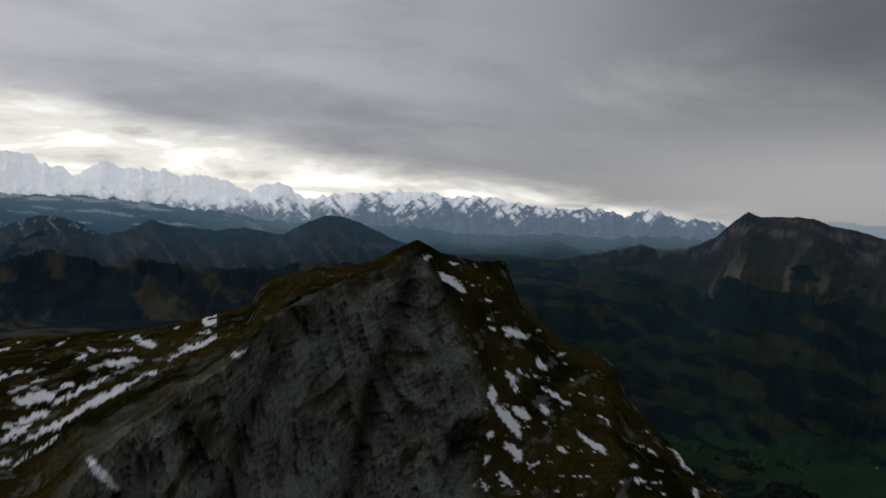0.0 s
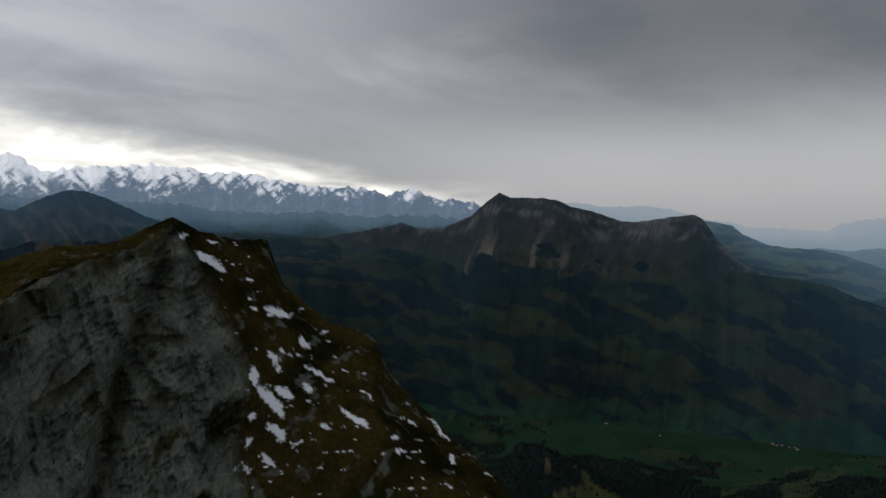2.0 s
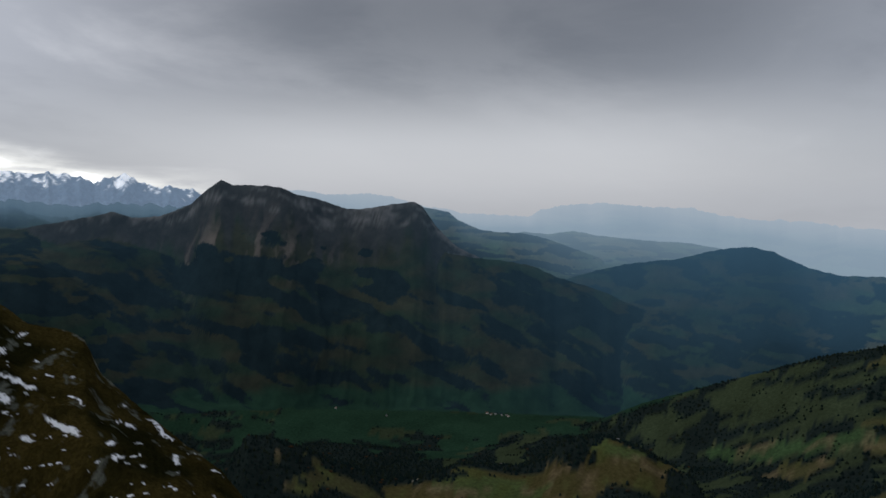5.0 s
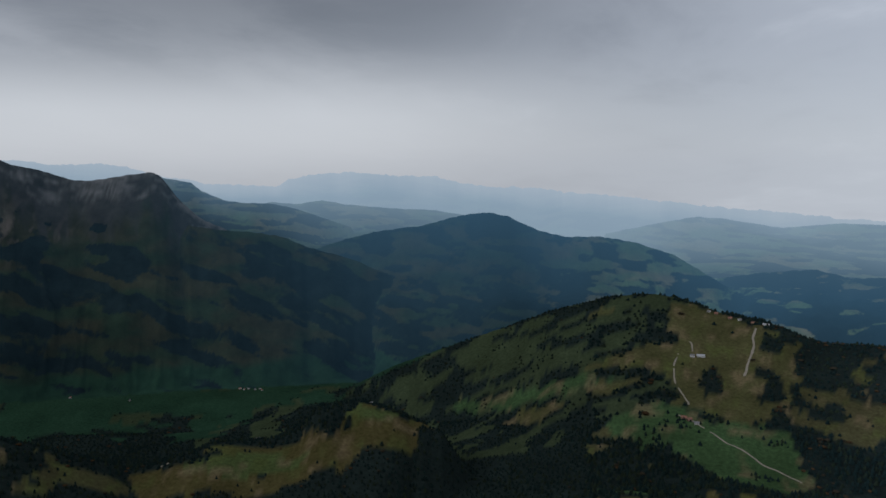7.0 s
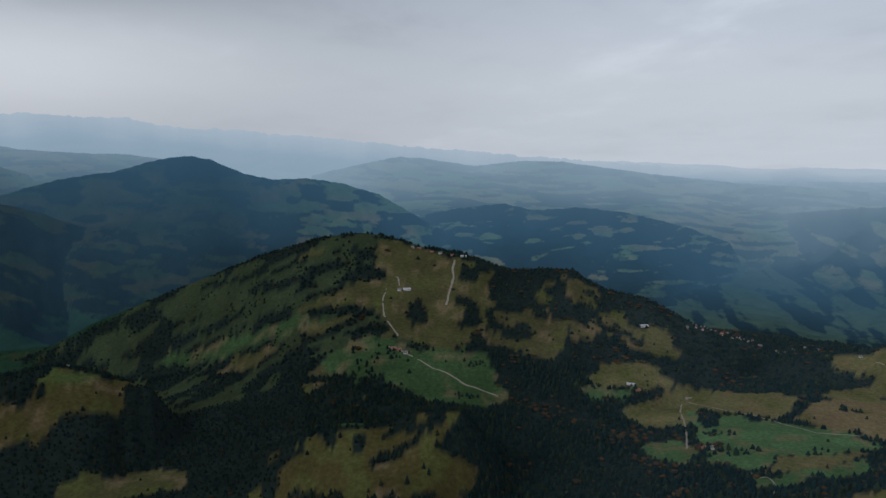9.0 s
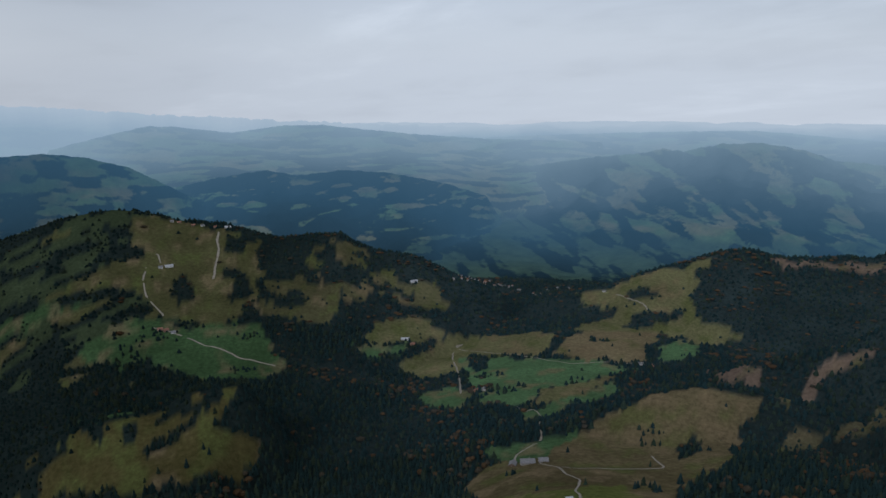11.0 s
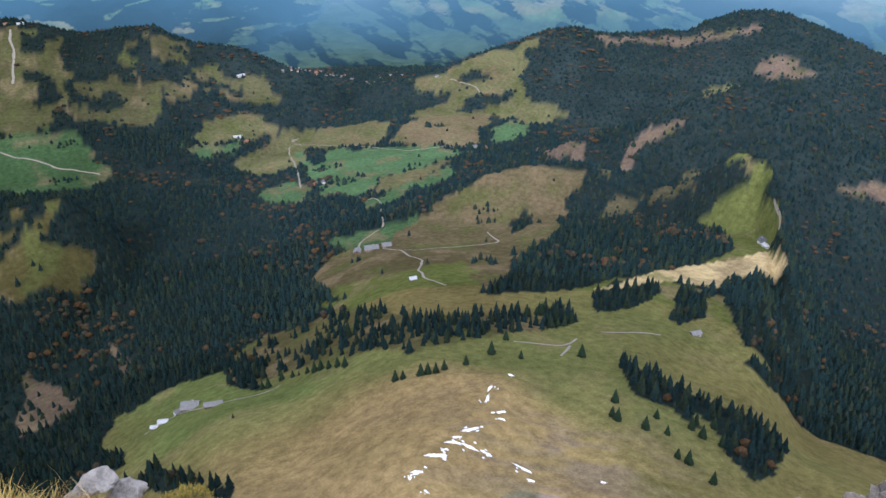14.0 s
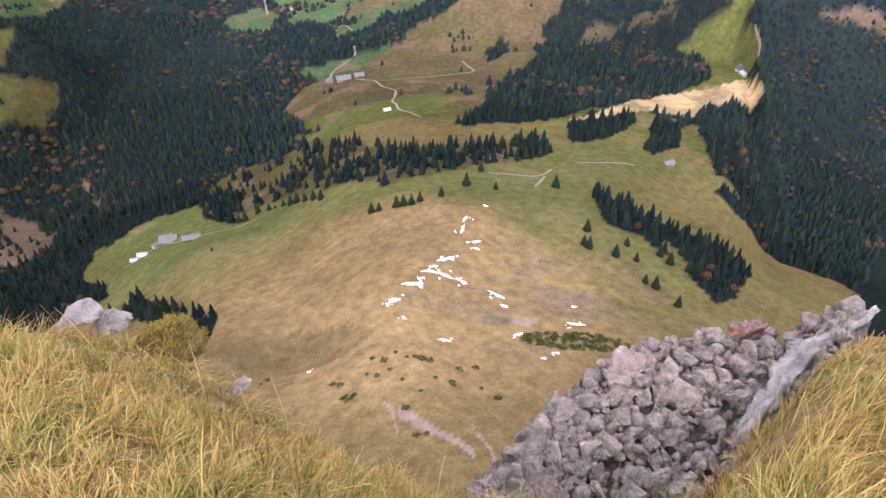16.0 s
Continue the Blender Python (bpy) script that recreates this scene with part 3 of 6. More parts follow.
FIELDS.append(("dim", [(-164, 2076), (-65, 2018), (59, 2003), (157, 1983), (57, 1957), (-65, 1974), (-148, 2025)]))
FIELDS.append(("dim", [(-540, 2121), (-428, 2095), (-340, 2045), (-402, 2015), (-510, 2038)]))
FIELDS.append(("dim", [(-392, 1393), (-473, 2047), (-351, 1935), (-432, 1963)]))
FIELDS.append(("olive", [(201, 2027), (274, 2033), (352, 1979), (408, 1932), (462, 1887), (462, 1830), (387, 1628), (327, 1577), (264, 1553), (216, 1627), (173, 1611), (175, 1701), (133, 1754), (61, 1778), (-14, 1779), (25, 1814), (141, 1830), (200, 1871), (170, 1933)]))
FIELDS.append(("wood", [(388, 1907), (427, 1922), (440, 1881), (410, 1845), (383, 1848)]))
FIELDS.append(("wood", [(232, 1741), (271, 1785), (265, 1692), (238, 1649)]))
FIELDS.append(("wood", [(354, 1773), (392, 1763), (380, 1650), (339, 1636)]))
FIELDS.append(("park", [(462, 1887), (542, 1813), (608, 1822), (699, 1771), (809, 1754), (823, 1671), (796, 1568), (709, 1554), (675, 1635), (598, 1570), (510, 1535), (465, 1547), (375, 1576), (423, 1726)]))
FIELDS.append(("green", [(63, 1611), (122, 1620), (179, 1615), (229, 1556), (336, 1563), (381, 1543), (375, 1384), (319, 1337), (239, 1351), (186, 1407), (152, 1478), (107, 1460), (48, 1533), (39, 1573)]))
FIELDS.append(("park", [(39, 1573), (48, 1533), (107, 1460), (152, 1478), (195, 1398), (239, 1351), (180, 1369), (133, 1401), (81, 1386), (14, 1459), (-17, 1534)]))
FIELDS.append(("alp", [(-60, 1121), (-8, 1103), (56, 1103), (110, 1087), (158, 1080), (222, 1069), (198, 1051), (172, 1018), (208, 1005), (238, 998), (200, 963), (121, 936), (66, 953), (25, 987), (-54, 1020), (-78, 1060), (-47, 1076), (7, 1064)]))
FIELDS.append(("wood", [(118, 1088), (149, 1076), (161, 1047), (139, 1057), (118, 1071)]))
FIELDS.append(("wood", [(78, 1085), (95, 1090), (84, 1050), (63, 1044)]))
FIELDS.append(("green", [(11, 1323), (81, 1118), (72, 1118), (32, 1120)]))
FIELDS.append(("olive", [(-349, 1132), (-312, 1161), (-253, 1197), (-172, 1178), (-159, 1119), (-215, 1108), (-269, 1093), (-343, 1111)]))
FIELDS.append(("olive", [(598, 1521), (680, 1537), (728, 1503), (767, 1478), (729, 1457), (621, 1443), (543, 1452)]))
FIELDS.append(("green", [(514, 1477), (530, 1435), (642, 1436), (667, 1448), (605, 1405), (548, 1388), (531, 1399)]))
FIELDS.append(("olive", [(594, 1376), (689, 1430), (837, 1503), (846, 1469), (756, 1363), (673, 1283), (599, 1278)]))
FIELDS.append(("olive", [(762, 1373), (857, 1483), (942, 1350), (856, 1244), (799, 1302)]))
FIELDS.append(("brown", [(874, 1234), (969, 1331), (1021, 1329), (1155, 1248), (1091, 1213), (993, 1123), (896, 1166)]))
FIELDS.append(("green", [(730, 1368), (757, 1353), (792, 1290), (943, 1120), (950, 1071), (922, 1079), (814, 1060), (712, 1053), (648, 1009), (608, 1066), (627, 1141), (665, 1235)]))
FIELDS.append(("wood", [(753, 1358), (781, 1334), (741, 1272), (699, 1264)]))
FIELDS.append(("olive", [(707, 1046), (809, 1054), (885, 1067), (822, 1022), (741, 996), (692, 992), (655, 1004)]))
FIELDS.append(("green", [(555, 1201), (625, 1197), (610, 1109), (581, 1077), (553, 1122)]))
FIELDS.append(("green", [(633, 987), (671, 985), (773, 1007), (870, 1030), (825, 994), (725, 975), (633, 939), (620, 951)]))
FIELDS.append(("olive", [(1135, 1546), (1217, 1515), (1308, 1472), (1475, 1426), (1400, 1397), (1291, 1312), (1259, 1250), (1310, 1185), (1293, 1142), (1205, 1167), (1156, 1240), (975, 1350), (1132, 1431)]))
FIELDS.append(("wood", [(1084, 1339), (1171, 1354), (1265, 1303), (1226, 1279), (1145, 1284)]))
FIELDS.append(("wood", [(1227, 1441), (1261, 1418), (1259, 1379), (1224, 1375), (1209, 1409)]))
FIELDS.append(("wood", [(1064, 1472), (1158, 1441), (1188, 1374), (1143, 1401), (1079, 1405)]))
FIELDS.append(("green", [(1150, 1225), (1207, 1194), (1082, 1100), (1018, 1106)]))
FIELDS.append(("brown", [(472, 808), (528, 812), (599, 832), (674, 838), (744, 831), (799, 816), (831, 800), (881, 745), (869, 723), (812, 731), (724, 652), (646, 614), (580, 584), (496, 516), (436, 471), (403, 476), (389, 507), (368, 569), (381, 656), (415, 767)]))
FIELDS.append(("lea", [(400, 688), (425, 633), (465, 605), (519, 604), (450, 498), (436, 471), (403, 476), (389, 507), (368, 569), (381, 656)]))
FIELDS.append(("green", [(485, 844), (546, 867), (566, 840), (603, 836), (630, 841), (543, 777), (501, 784)]))
FIELDS.append(("wood", [(713, 734), (758, 741), (742, 709), (663, 672)]))
FIELDS.append(("clear", [(889, 739), (1044, 800), (1091, 793), (1107, 738), (1079, 759), (1043, 773), (921, 720), (882, 712)]))
FIELDS.append(("clear", [(1049, 1012), (1012, 870), (986, 838), (969, 920)]))
FIELDS.append(("scrub", [(918, 649), (1041, 678), (1046, 656), (899, 570), (887, 605)]))
FIELDS.append(("scrub", [(848, 689), (889, 683), (911, 659), (853, 642), (796, 654)]))
FIELDS.append(("clear", [(1599, 1366), (1756, 1273), (1812, 1146), (1908, 1085), (1888, 1068), (1791, 1115), (1720, 1227), (1687, 1272), (1664, 1307), (1605, 1312)]))
FIELDS.append(("clear", [(1722, 1002), (1808, 1002), (1833, 974), (1829, 882), (1761, 926)]))
FIELDS.append(("olive", [(1606, 1033), (1675, 991), (1209, 724), (1181, 753)]))
FIELDS.append(("clear", [(1191, 535), (1227, 495), (1290, 443), (1257, 420), (1220, 470)]))
FIELDS.append(("clear", [(180, 832), (179, 736), (161, 699), (165, 755)]))
FIELDS.append(("clear", [(92, 843), (104, 758), (120, 715), (95, 684), (56, 692)]))
FIELDS.append(("hay", [(-36, 516), (13, 518), (84, 509), (102, 507), (117, 506), (154, 494), (179, 486), (203, 475), (231, 461), (244, 423), (255, 408), (263, 351), (301, 326), (326, 307), (349, 297), (383, 284), (361, 256), (354, 242), (368, 219), (358, 190), (337, 165), (347, 142), (363, 114), (336, 69), (296, 37), (217, 10), (-40, 255)]))
FIELDS.append(("mead", [(102, 574), (129, 626), (157, 617), (185, 608), (225, 596), (202, 538), (217, 511), (245, 505), (255, 463), (270, 444), (227, 416), (184, 459), (144, 499), (107, 499)]))
FIELDS.append(("lea", [(250, 455), (269, 435), (271, 379), (311, 371), (349, 370), (387, 366), (444, 375), (472, 393), (513, 376), (530, 352), (513, 321), (548, 326), (536, 295), (528, 257), (536, 243), (591, 234), (603, 211), (614, 178), (618, 157), (442, 105), (337, 118), (313, 139), (334, 169), (398, 232), (390, 264), (386, 281), (337, 290), (280, 301), (243, 340), (211, 388)]))
FIELDS.append(("lea", [(926, 552), (936, 537), (927, 485), (916, 473), (904, 471), (859, 426), (828, 405), (821, 409), (764, 359), (738, 369), (670, 367), (642, 374), (629, 391), (729, 430), (766, 433), (854, 502), (869, 547), (895, 512), (914, 496)]))
FIELDS.append(("lea", [(371, 670), (376, 566), (425, 498), (428, 461), (510, 427), (507, 411), (416, 407), (377, 406), (352, 418), (325, 443), (351, 590)]))
FIELDS.append(("wood", [(378, 275), (387, 265), (391, 256), (413, 221), (426, 195), (429, 179), (372, 153), (344, 153), (349, 172), (379, 204), (387, 233), (383, 269)]))
FIELDS.append(("wood", [(80, 463), (105, 440), (114, 357), (116, 325), (103, 304), (102, 325), (101, 362), (94, 408), (88, 458), (75, 461)]))
FIELDS.append(("earth", [(118, 178), (117, 166), (109, 148), (113, 160)]))
FIELDS.append(("earth", [(120, 169), (121, 153), (121, 124), (118, 120), (118, 140), (115, 160)]))
FIELDS.append(("earth", [(135, 143), (130, 125), (120, 107), (129, 127)]))
FIELDS.append(("earth", [(207, 201), (223, 182), (215, 182), (193, 202)]))
# the bowl's shade, laid out as a patch of darker grass
FIELDS.append(("hollow_shade", [(96, 298), (113, 280), (134, 272), (149, 245), (152, 223), (136, 222), (118, 231), (101, 250), (91, 287)]))
FIELDS.append(("lea", [(410, 416), (496, 430), (572, 436), (595, 407), (623, 372), (636, 359), (579, 307), (559, 279), (579, 263), (466, 265), (384, 300), (413, 367)]))
FIELDS.append(("wood", [(497, 403), (563, 431), (598, 402), (577, 381), (504, 369), (470, 373)]))
FIELDS.append(("wood", [(587, 373), (640, 373), (574, 332), (524, 322), (522, 334)]))
FIELDS.append(("wood", [(425, 394), (467, 400), (432, 364), (404, 368)]))
FIELDS.append(("wood", [(249, 656), (272, 604), (238, 525), (209, 492), (206, 530)]))
FIELDS.append(("pale", [(513, 423), (572, 423), (628, 425), (749, 415), (811, 404), (764, 359), (730, 370), (656, 371), (629, 391), (583, 405), (541, 412)]))


BELT = [(251, 642), (295, 657), (333, 605), (369, 618), (325, 443), (369, 410), (415, 405), (427, 385), (363, 353), (305, 357), (262, 397), (247, 454), (219, 499), (210, 547)]


def inside(x, y, poly):
    p = np.array(poly, float)
    hit = np.zeros(x.shape, bool)
    box = (x > p[:, 0].min()) & (x < p[:, 0].max()) & (y > p[:, 1].min()) & (y < p[:, 1].max())
    if not box.any():
        return hit
    xb, yb, h = x[box], y[box], np.zeros(box.sum(), bool)
    for (x0, y0), (x1, y1) in zip(p, np.roll(p, -1, 0)):
        if y0 != y1:
            h ^= ((y0 > yb) != (y1 > yb)) & (xb < (x1 - x0) * (yb - y0) / (y1 - y0) + x0)
    hit[box] = h
    return hit


def streaks(az, el, turn, long, wide, seed, octaves=5):
    """Noise drawn out along lines that fall to the right by so many degrees."""
    ct, st = math.cos(radians(turn)), math.sin(radians(turn))
    bend = 0.5 * fbm(az / 5, el / 2.5, 2, seed + 40)
    return fbm((az * ct - el * st) / long, (az * st + el * ct + bend) / wide, octaves, seed, 0.55)


def land_kind(x, y):
    """What grows at a place, as an index into KINDS."""
    r, az = np.hypot(x, y), np.degrees(np.arctan2(x, y))
    w = 0.012 * r + 2
    xs, ys = x + w * fbm(x / 45, y / 45, 3, 91), y + w * fbm(x / 45, y / 45, 3, 92)
    kind = np.zeros(x.shape, int)
    # the valley sides: strips of meadow between the woods, lying aslant down the slope
    west = az < 9
    strips = fbm(np.where(west, x + 0.1 * y, x + 0.75 * y) / 210, np.where(west, y - 0.1 * x, y - 0.75 * x) / 75, 4, 23, 0.55)
    open_land = (strips > 0.06) & (r > 2150) & (az < 4)
    m = (r > 1480) & (az > -28) & (az < 9)
    if m.any():
        lie = np.zeros(x.shape)
        lie[m] = streaks(az[m], np.degrees(np.arctan2(land(az[m], r[m])[0], r[m])), -24, 2.6, 0.55, 41, 4)
        open_land = (open_land & ~m) | (m & (lie > 0.07))
    kind = np.where(open_land, np.where((fbm(x / 260, y / 260, 2, 29) > -0.25) | (az < 0), KINDS.index("dim"), KINDS.index("olive")), kind)
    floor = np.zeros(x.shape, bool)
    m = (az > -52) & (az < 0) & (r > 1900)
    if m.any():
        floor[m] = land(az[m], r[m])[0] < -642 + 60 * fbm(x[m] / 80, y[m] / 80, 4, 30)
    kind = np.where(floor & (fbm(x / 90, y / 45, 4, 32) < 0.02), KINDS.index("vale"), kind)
    for name, poly in FIELDS:
        kind = np.where(inside(xs, ys, poly), KINDS.index(name), kind)
    flank = (kind == KINDS.index("vale")) & (r < 2250) & (az > -24)
    if flank.any():
        kind = np.where(flank, np.where(open_land, KINDS.index("dim"), 0), kind)
    kind = np.where((kind == 0) & inside(xs, ys, BELT), KINDS.index("belt"), kind)
    kind = np.where((r < 430) & (kind == 0) & (az < 9), KINDS.index("clear"), kind)
    kind = np.where((r < 210) & (kind == 0) & (az > 5), KINDS.index("hay"), kind)
    # clumps of wood on the parkland and the alps
    clumps = fbm(x / 58, y / 58, 4, 88)
    kind = np.where((kind == KINDS.index("park")) & (clumps > -0.10), 0, kind)
    kind = np.where((kind == KINDS.index("alp")) & (clumps > 0.24), 0, kind)
    return kind


def cover_near(az, r, x, y, z, owner):
    table = np.array([COLOURS[k] for k in KINDS])
    kind = land_kind(x, y)
    c = table[kind]
    # the valley behind the ridge: woods and thin pastures, haze painted into their colours
    c = np.where((az < -50)[..., None] & (r > 600)[..., None], blend(np.broadcast_to(np.array((0.016, 0.026, 0.034)), c.shape), np.array((0.058, 0.056, 0.044)), (fbm((x + 0.4 * y) / 260, (y - 0.4 * x) / 90, 4, 22, 0.6) - 0.05) * 7), c)
    tone, fine = fbm(x / 150, y / 150, 4, 31), fbm(x / 34, y / 34, 4, 33)
    # haze painted into base colour: far right-hand land turns paler, slightly bluer
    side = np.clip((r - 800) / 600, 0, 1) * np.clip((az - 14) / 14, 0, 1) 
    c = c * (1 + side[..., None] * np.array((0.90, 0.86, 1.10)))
    # the near meadow: one sward, straw on the dry brow, greener towards the huts and the wood, brownish on the right-hand slope
    meadow = (np.isin(kind, [KINDS.index(k) for k in ("hay", "lea", "mead", "hollow_shade")]) & (r < 660)).astype(float)

    def about(cx, cy, size):
        return np.exp(-((x - cx) ** 2 + (y - cy) ** 2) / size ** 2)

    straw = np.clip(1.15 * about(185, 290, 95) + 0.9 * about(150, 190, 80) + 0.55 * about(250, 280, 50) + 0.45 * about(230, 190, 60) + 0.5 * tone + 0.35 * fine - 0.12, 0, 1)
    fresh = np.clip(1.1 * about(190, 590, 85) + 0.9 * about(210, 440, 75) + 0.8 * about(480, 320, 90) + 0.6 * about(130, 480, 60) + 0.75 * about(310, 340, 85) + 0.45 * about(340, 215, 80) + 0.5 * tone, 0, 1)
    sward = blend(np.broadcast_to(np.array((0.118, 0.096, 0.037)), c.shape), np.array((0.082, 0.098, 0.031)), fresh)
    sward = blend(sward, np.array((0.230, 0.165, 0.074)), straw)
    # shade of the bowl painted into the sward
    sward = blend(sward, np.array(COLOURS["hollow_shade"]), 0.6 * (kind == KINDS.index("hollow_shade")))
    worn = np.clip(1.2 * about(245, 215, 60), 0, 1) * np.clip((ridged((x + y) / 24, (y - x) / 70, 4, 75) - 0.60) * 5, 0, 1)
    sward = blend(sward, np.array((0.155, 0.118, 0.080)), 0.8 * worn)
    c = c * (1 - meadow[..., None]) + sward * meadow[..., None]
    bare = (az > -50) & (kind > 0) & ~np.isin(kind, [KINDS.index(k) for k in ("dim", "vale")])
    c = blend(c, np.array((0.14, 0.105, 0.06)), bare * (1 - 0.7 * meadow) * np.clip(2.2 * fine - 0.4, 0, 0.6))
    c = blend(c, np.array((0.062, 0.074, 0.022)), bare * (kind > 1) * (1 - 0.8 * meadow) * np.clip(-2.0 * fine - 0.35, 0, 0.6))
    return c


def cover_far(az, r, x, y, z, owner):
    """Colour of meadow, rock and snow with the share of haze, and the field from which woods are drawn."""
    names = list(CRESTS)
    el = np.degrees(np.arctan2(z, r))

    def of(*which):
        return np.isin(owner, [names.index(w) for w in which]).astype(float)

    def soft(v, lo, hi):
        return np.clip((v - lo) / (hi - lo), 0, 1)

    east, beyond = soft(az, -4, 6), soft(r, 3950, 4120)
    west_woods = streaks(az, el, 24, 3.0, 0.85, 21)
    east_woods = streaks(az, el, 26, 2.2, 0.75, 23) + 0.12
    knoll_woods = streaks(az, el, 6, 1.8, 0.6, 26) + 0.30 * soft(el, -5.2, -4.0)
    far_woods = streaks(az, el, 2, 2.0, 0.26, 27)
    wood = west_woods * (1 - east) + east_woods * east
    m = of("knoll")
    wood = wood * (1 - m) + knoll_woods * m
    m = of("wood_hill")
    wood = wood * (1 - m) + (0.22 + streaks(az, el, -4, 1.6, 0.4, 28)) * m
    m = np.maximum(of("downs", "far_downs", "lake_hills", "hazy_range", "bluff"), beyond)
    wood = wood * (1 - m) + far_woods * m
    hue = np.clip(0.5 + 1.6 * fbm(az / 2.5, el / 0.8, 3, 31), 0, 1)
    c = blend(np.broadcast_to(np.array((0.034, 0.036, 0.020)), (*x.shape, 3)), np.array((0.022, 0.037, 0.021)), hue)
    pale = blend(np.broadcast_to(np.array((0.175, 0.160, 0.085)), (*x.shape, 3)), np.array((0.105, 0.160, 0.070)), hue)
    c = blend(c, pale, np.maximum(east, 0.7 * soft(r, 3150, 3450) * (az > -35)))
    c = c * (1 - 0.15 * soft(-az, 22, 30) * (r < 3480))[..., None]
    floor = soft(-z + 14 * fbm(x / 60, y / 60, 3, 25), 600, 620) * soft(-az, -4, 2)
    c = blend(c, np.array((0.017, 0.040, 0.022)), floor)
    dale = soft(-z + 16 * fbm(x / 60, y / 60, 3, 25), 585, 605) * soft(az, 20, 24)
    c = blend(c, np.array((0.055, 0.085, 0.048)), dale)
    wood = wood - 0.30 * floor - 0.12 * dale
    # bare rock and thin turf on the upper faces, with pale scars down the gullies
    n = fbm(az * 1.6, r / 120, 4, 51)
    m = of("massif")
    p = CRESTS["massif"][6]
    top = np.interp(az, p[:, 0], np.tan(np.radians(p[:, 1])) * p[:, 2])
    drop = top - z
    high = soft(200 + 110 * n - drop, 0, 90) * m
    wood = wood - 0.9 * soft(235 + 150 * fbm(az / 1.6, el / 0.7, 4, 49) - drop, 0, 90) * m - 0.6 * soft(150 - drop, 0, 60) * m
    c = blend(c, np.array((0.036, 0.037, 0.035)), high)
    deep = np.interp(az, [-60, -48, -44, -40, -32, -29, -26], [35, 40, 75, 90, 85, 60, 30])
    face = soft(deep + 50 * fbm(az * 1.1, z / 60, 4, 50) - drop, 0, 22) * m
    beds = fbm(az / 3, (drop + 8 * fbm(az / 2, z / 40, 2, 58)) / 13, 4, 59)
    grain = fbm(az * 2.2 + z / 90, z / 16, 5, 52, 0.6)
    c = blend(c, np.array((0.118, 0.116, 0.112)), face * np.clip(0.36 + 1.0 * grain + 1.5 * beds, 0.03, 1))
    wob = 1.2 * fbm(az / 2.0, z / 70, 3, 56)
    lean = az + drop / 120 + 0.5 * wob
    scar = np.clip((fbm(lean * 1.5, drop / 200, 5, 53, 0.62) - 0.06) * 3, 0, 0.6) * np.exp(-((drop - 200) / 80) ** 2)
    c = blend(c, np.array((0.150, 0.124, 0.106)), scar * m * soft(az, -56, -50) * soft(-az, 34, 39))
    wood = wood + 0.30 * soft(-fbm(lean * 0.8, drop / 400, 3, 60), 0.12, 0.4) * m * np.exp(-((drop - 300) / 70) ** 2)
    m = of("bluff")
    c = blend(c, np.array((0.15, 0.14, 0.125)), m * soft(el + 0.35 * n, -2.2, -1.5) * np.clip(0.5 + grain, 0.1, 1))
    wood = wood - 0.4 * m * soft(el, -2.2, -1.6)
    # the hills behind the ridge: turf with haze painted in, light scree under the tops, meadows low down
    m = of("left_hills")
    bare = soft(z + 90 * n, -150, -60) * m
    c = blend(c, np.array((0.068, 0.068, 0.070)), bare)
    wood = wood * (1 - m) + (streaks(az, el, -20, 2.4, 0.8, 29) - 0.02 - 0.5 * soft(el, -3.2, -1.6)) * m
    gully = ridged(az * 0.9 + el * 0.5, el / 2.2, 4, 54)
    c = blend(c, np.array((0.150, 0.132, 0.115)), np.clip((gully - 0.66) * 5, 0, 0.75) * m * soft(el, -3.6, -1.6))
    c = blend(c, SNOW, np.clip((streaks(az, el, 50, 0.5, 0.12, 34) - 0.30) * 8, 0, 1) * m * soft(el, -0.6, 0.1) * (az < -86))
    m = of("low_hills")
    wood = wood * (1 - m) + (0.10 + streaks(az, el, 4, 2.0, 0.5, 30)) * m
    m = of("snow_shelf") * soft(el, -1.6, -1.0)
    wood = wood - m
    # blue haze painted into the rock of the foothills
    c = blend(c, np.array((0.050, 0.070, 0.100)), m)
    shelf = streaks(az, el, 6, 2.2, 0.22, 55) + 0.5 * soft(el, 0.9, 2.2) - 0.30
    c = blend(c, SNOW, np.clip(shelf * 6, 0, 1) * m * soft(-az, 74, 82))
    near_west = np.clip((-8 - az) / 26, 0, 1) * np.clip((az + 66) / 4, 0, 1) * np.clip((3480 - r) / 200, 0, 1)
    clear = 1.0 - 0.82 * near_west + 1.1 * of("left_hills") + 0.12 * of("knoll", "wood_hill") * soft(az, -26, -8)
    return np.concatenate([c, clear[..., None]], -1), 0.5 + 0.9 * wood


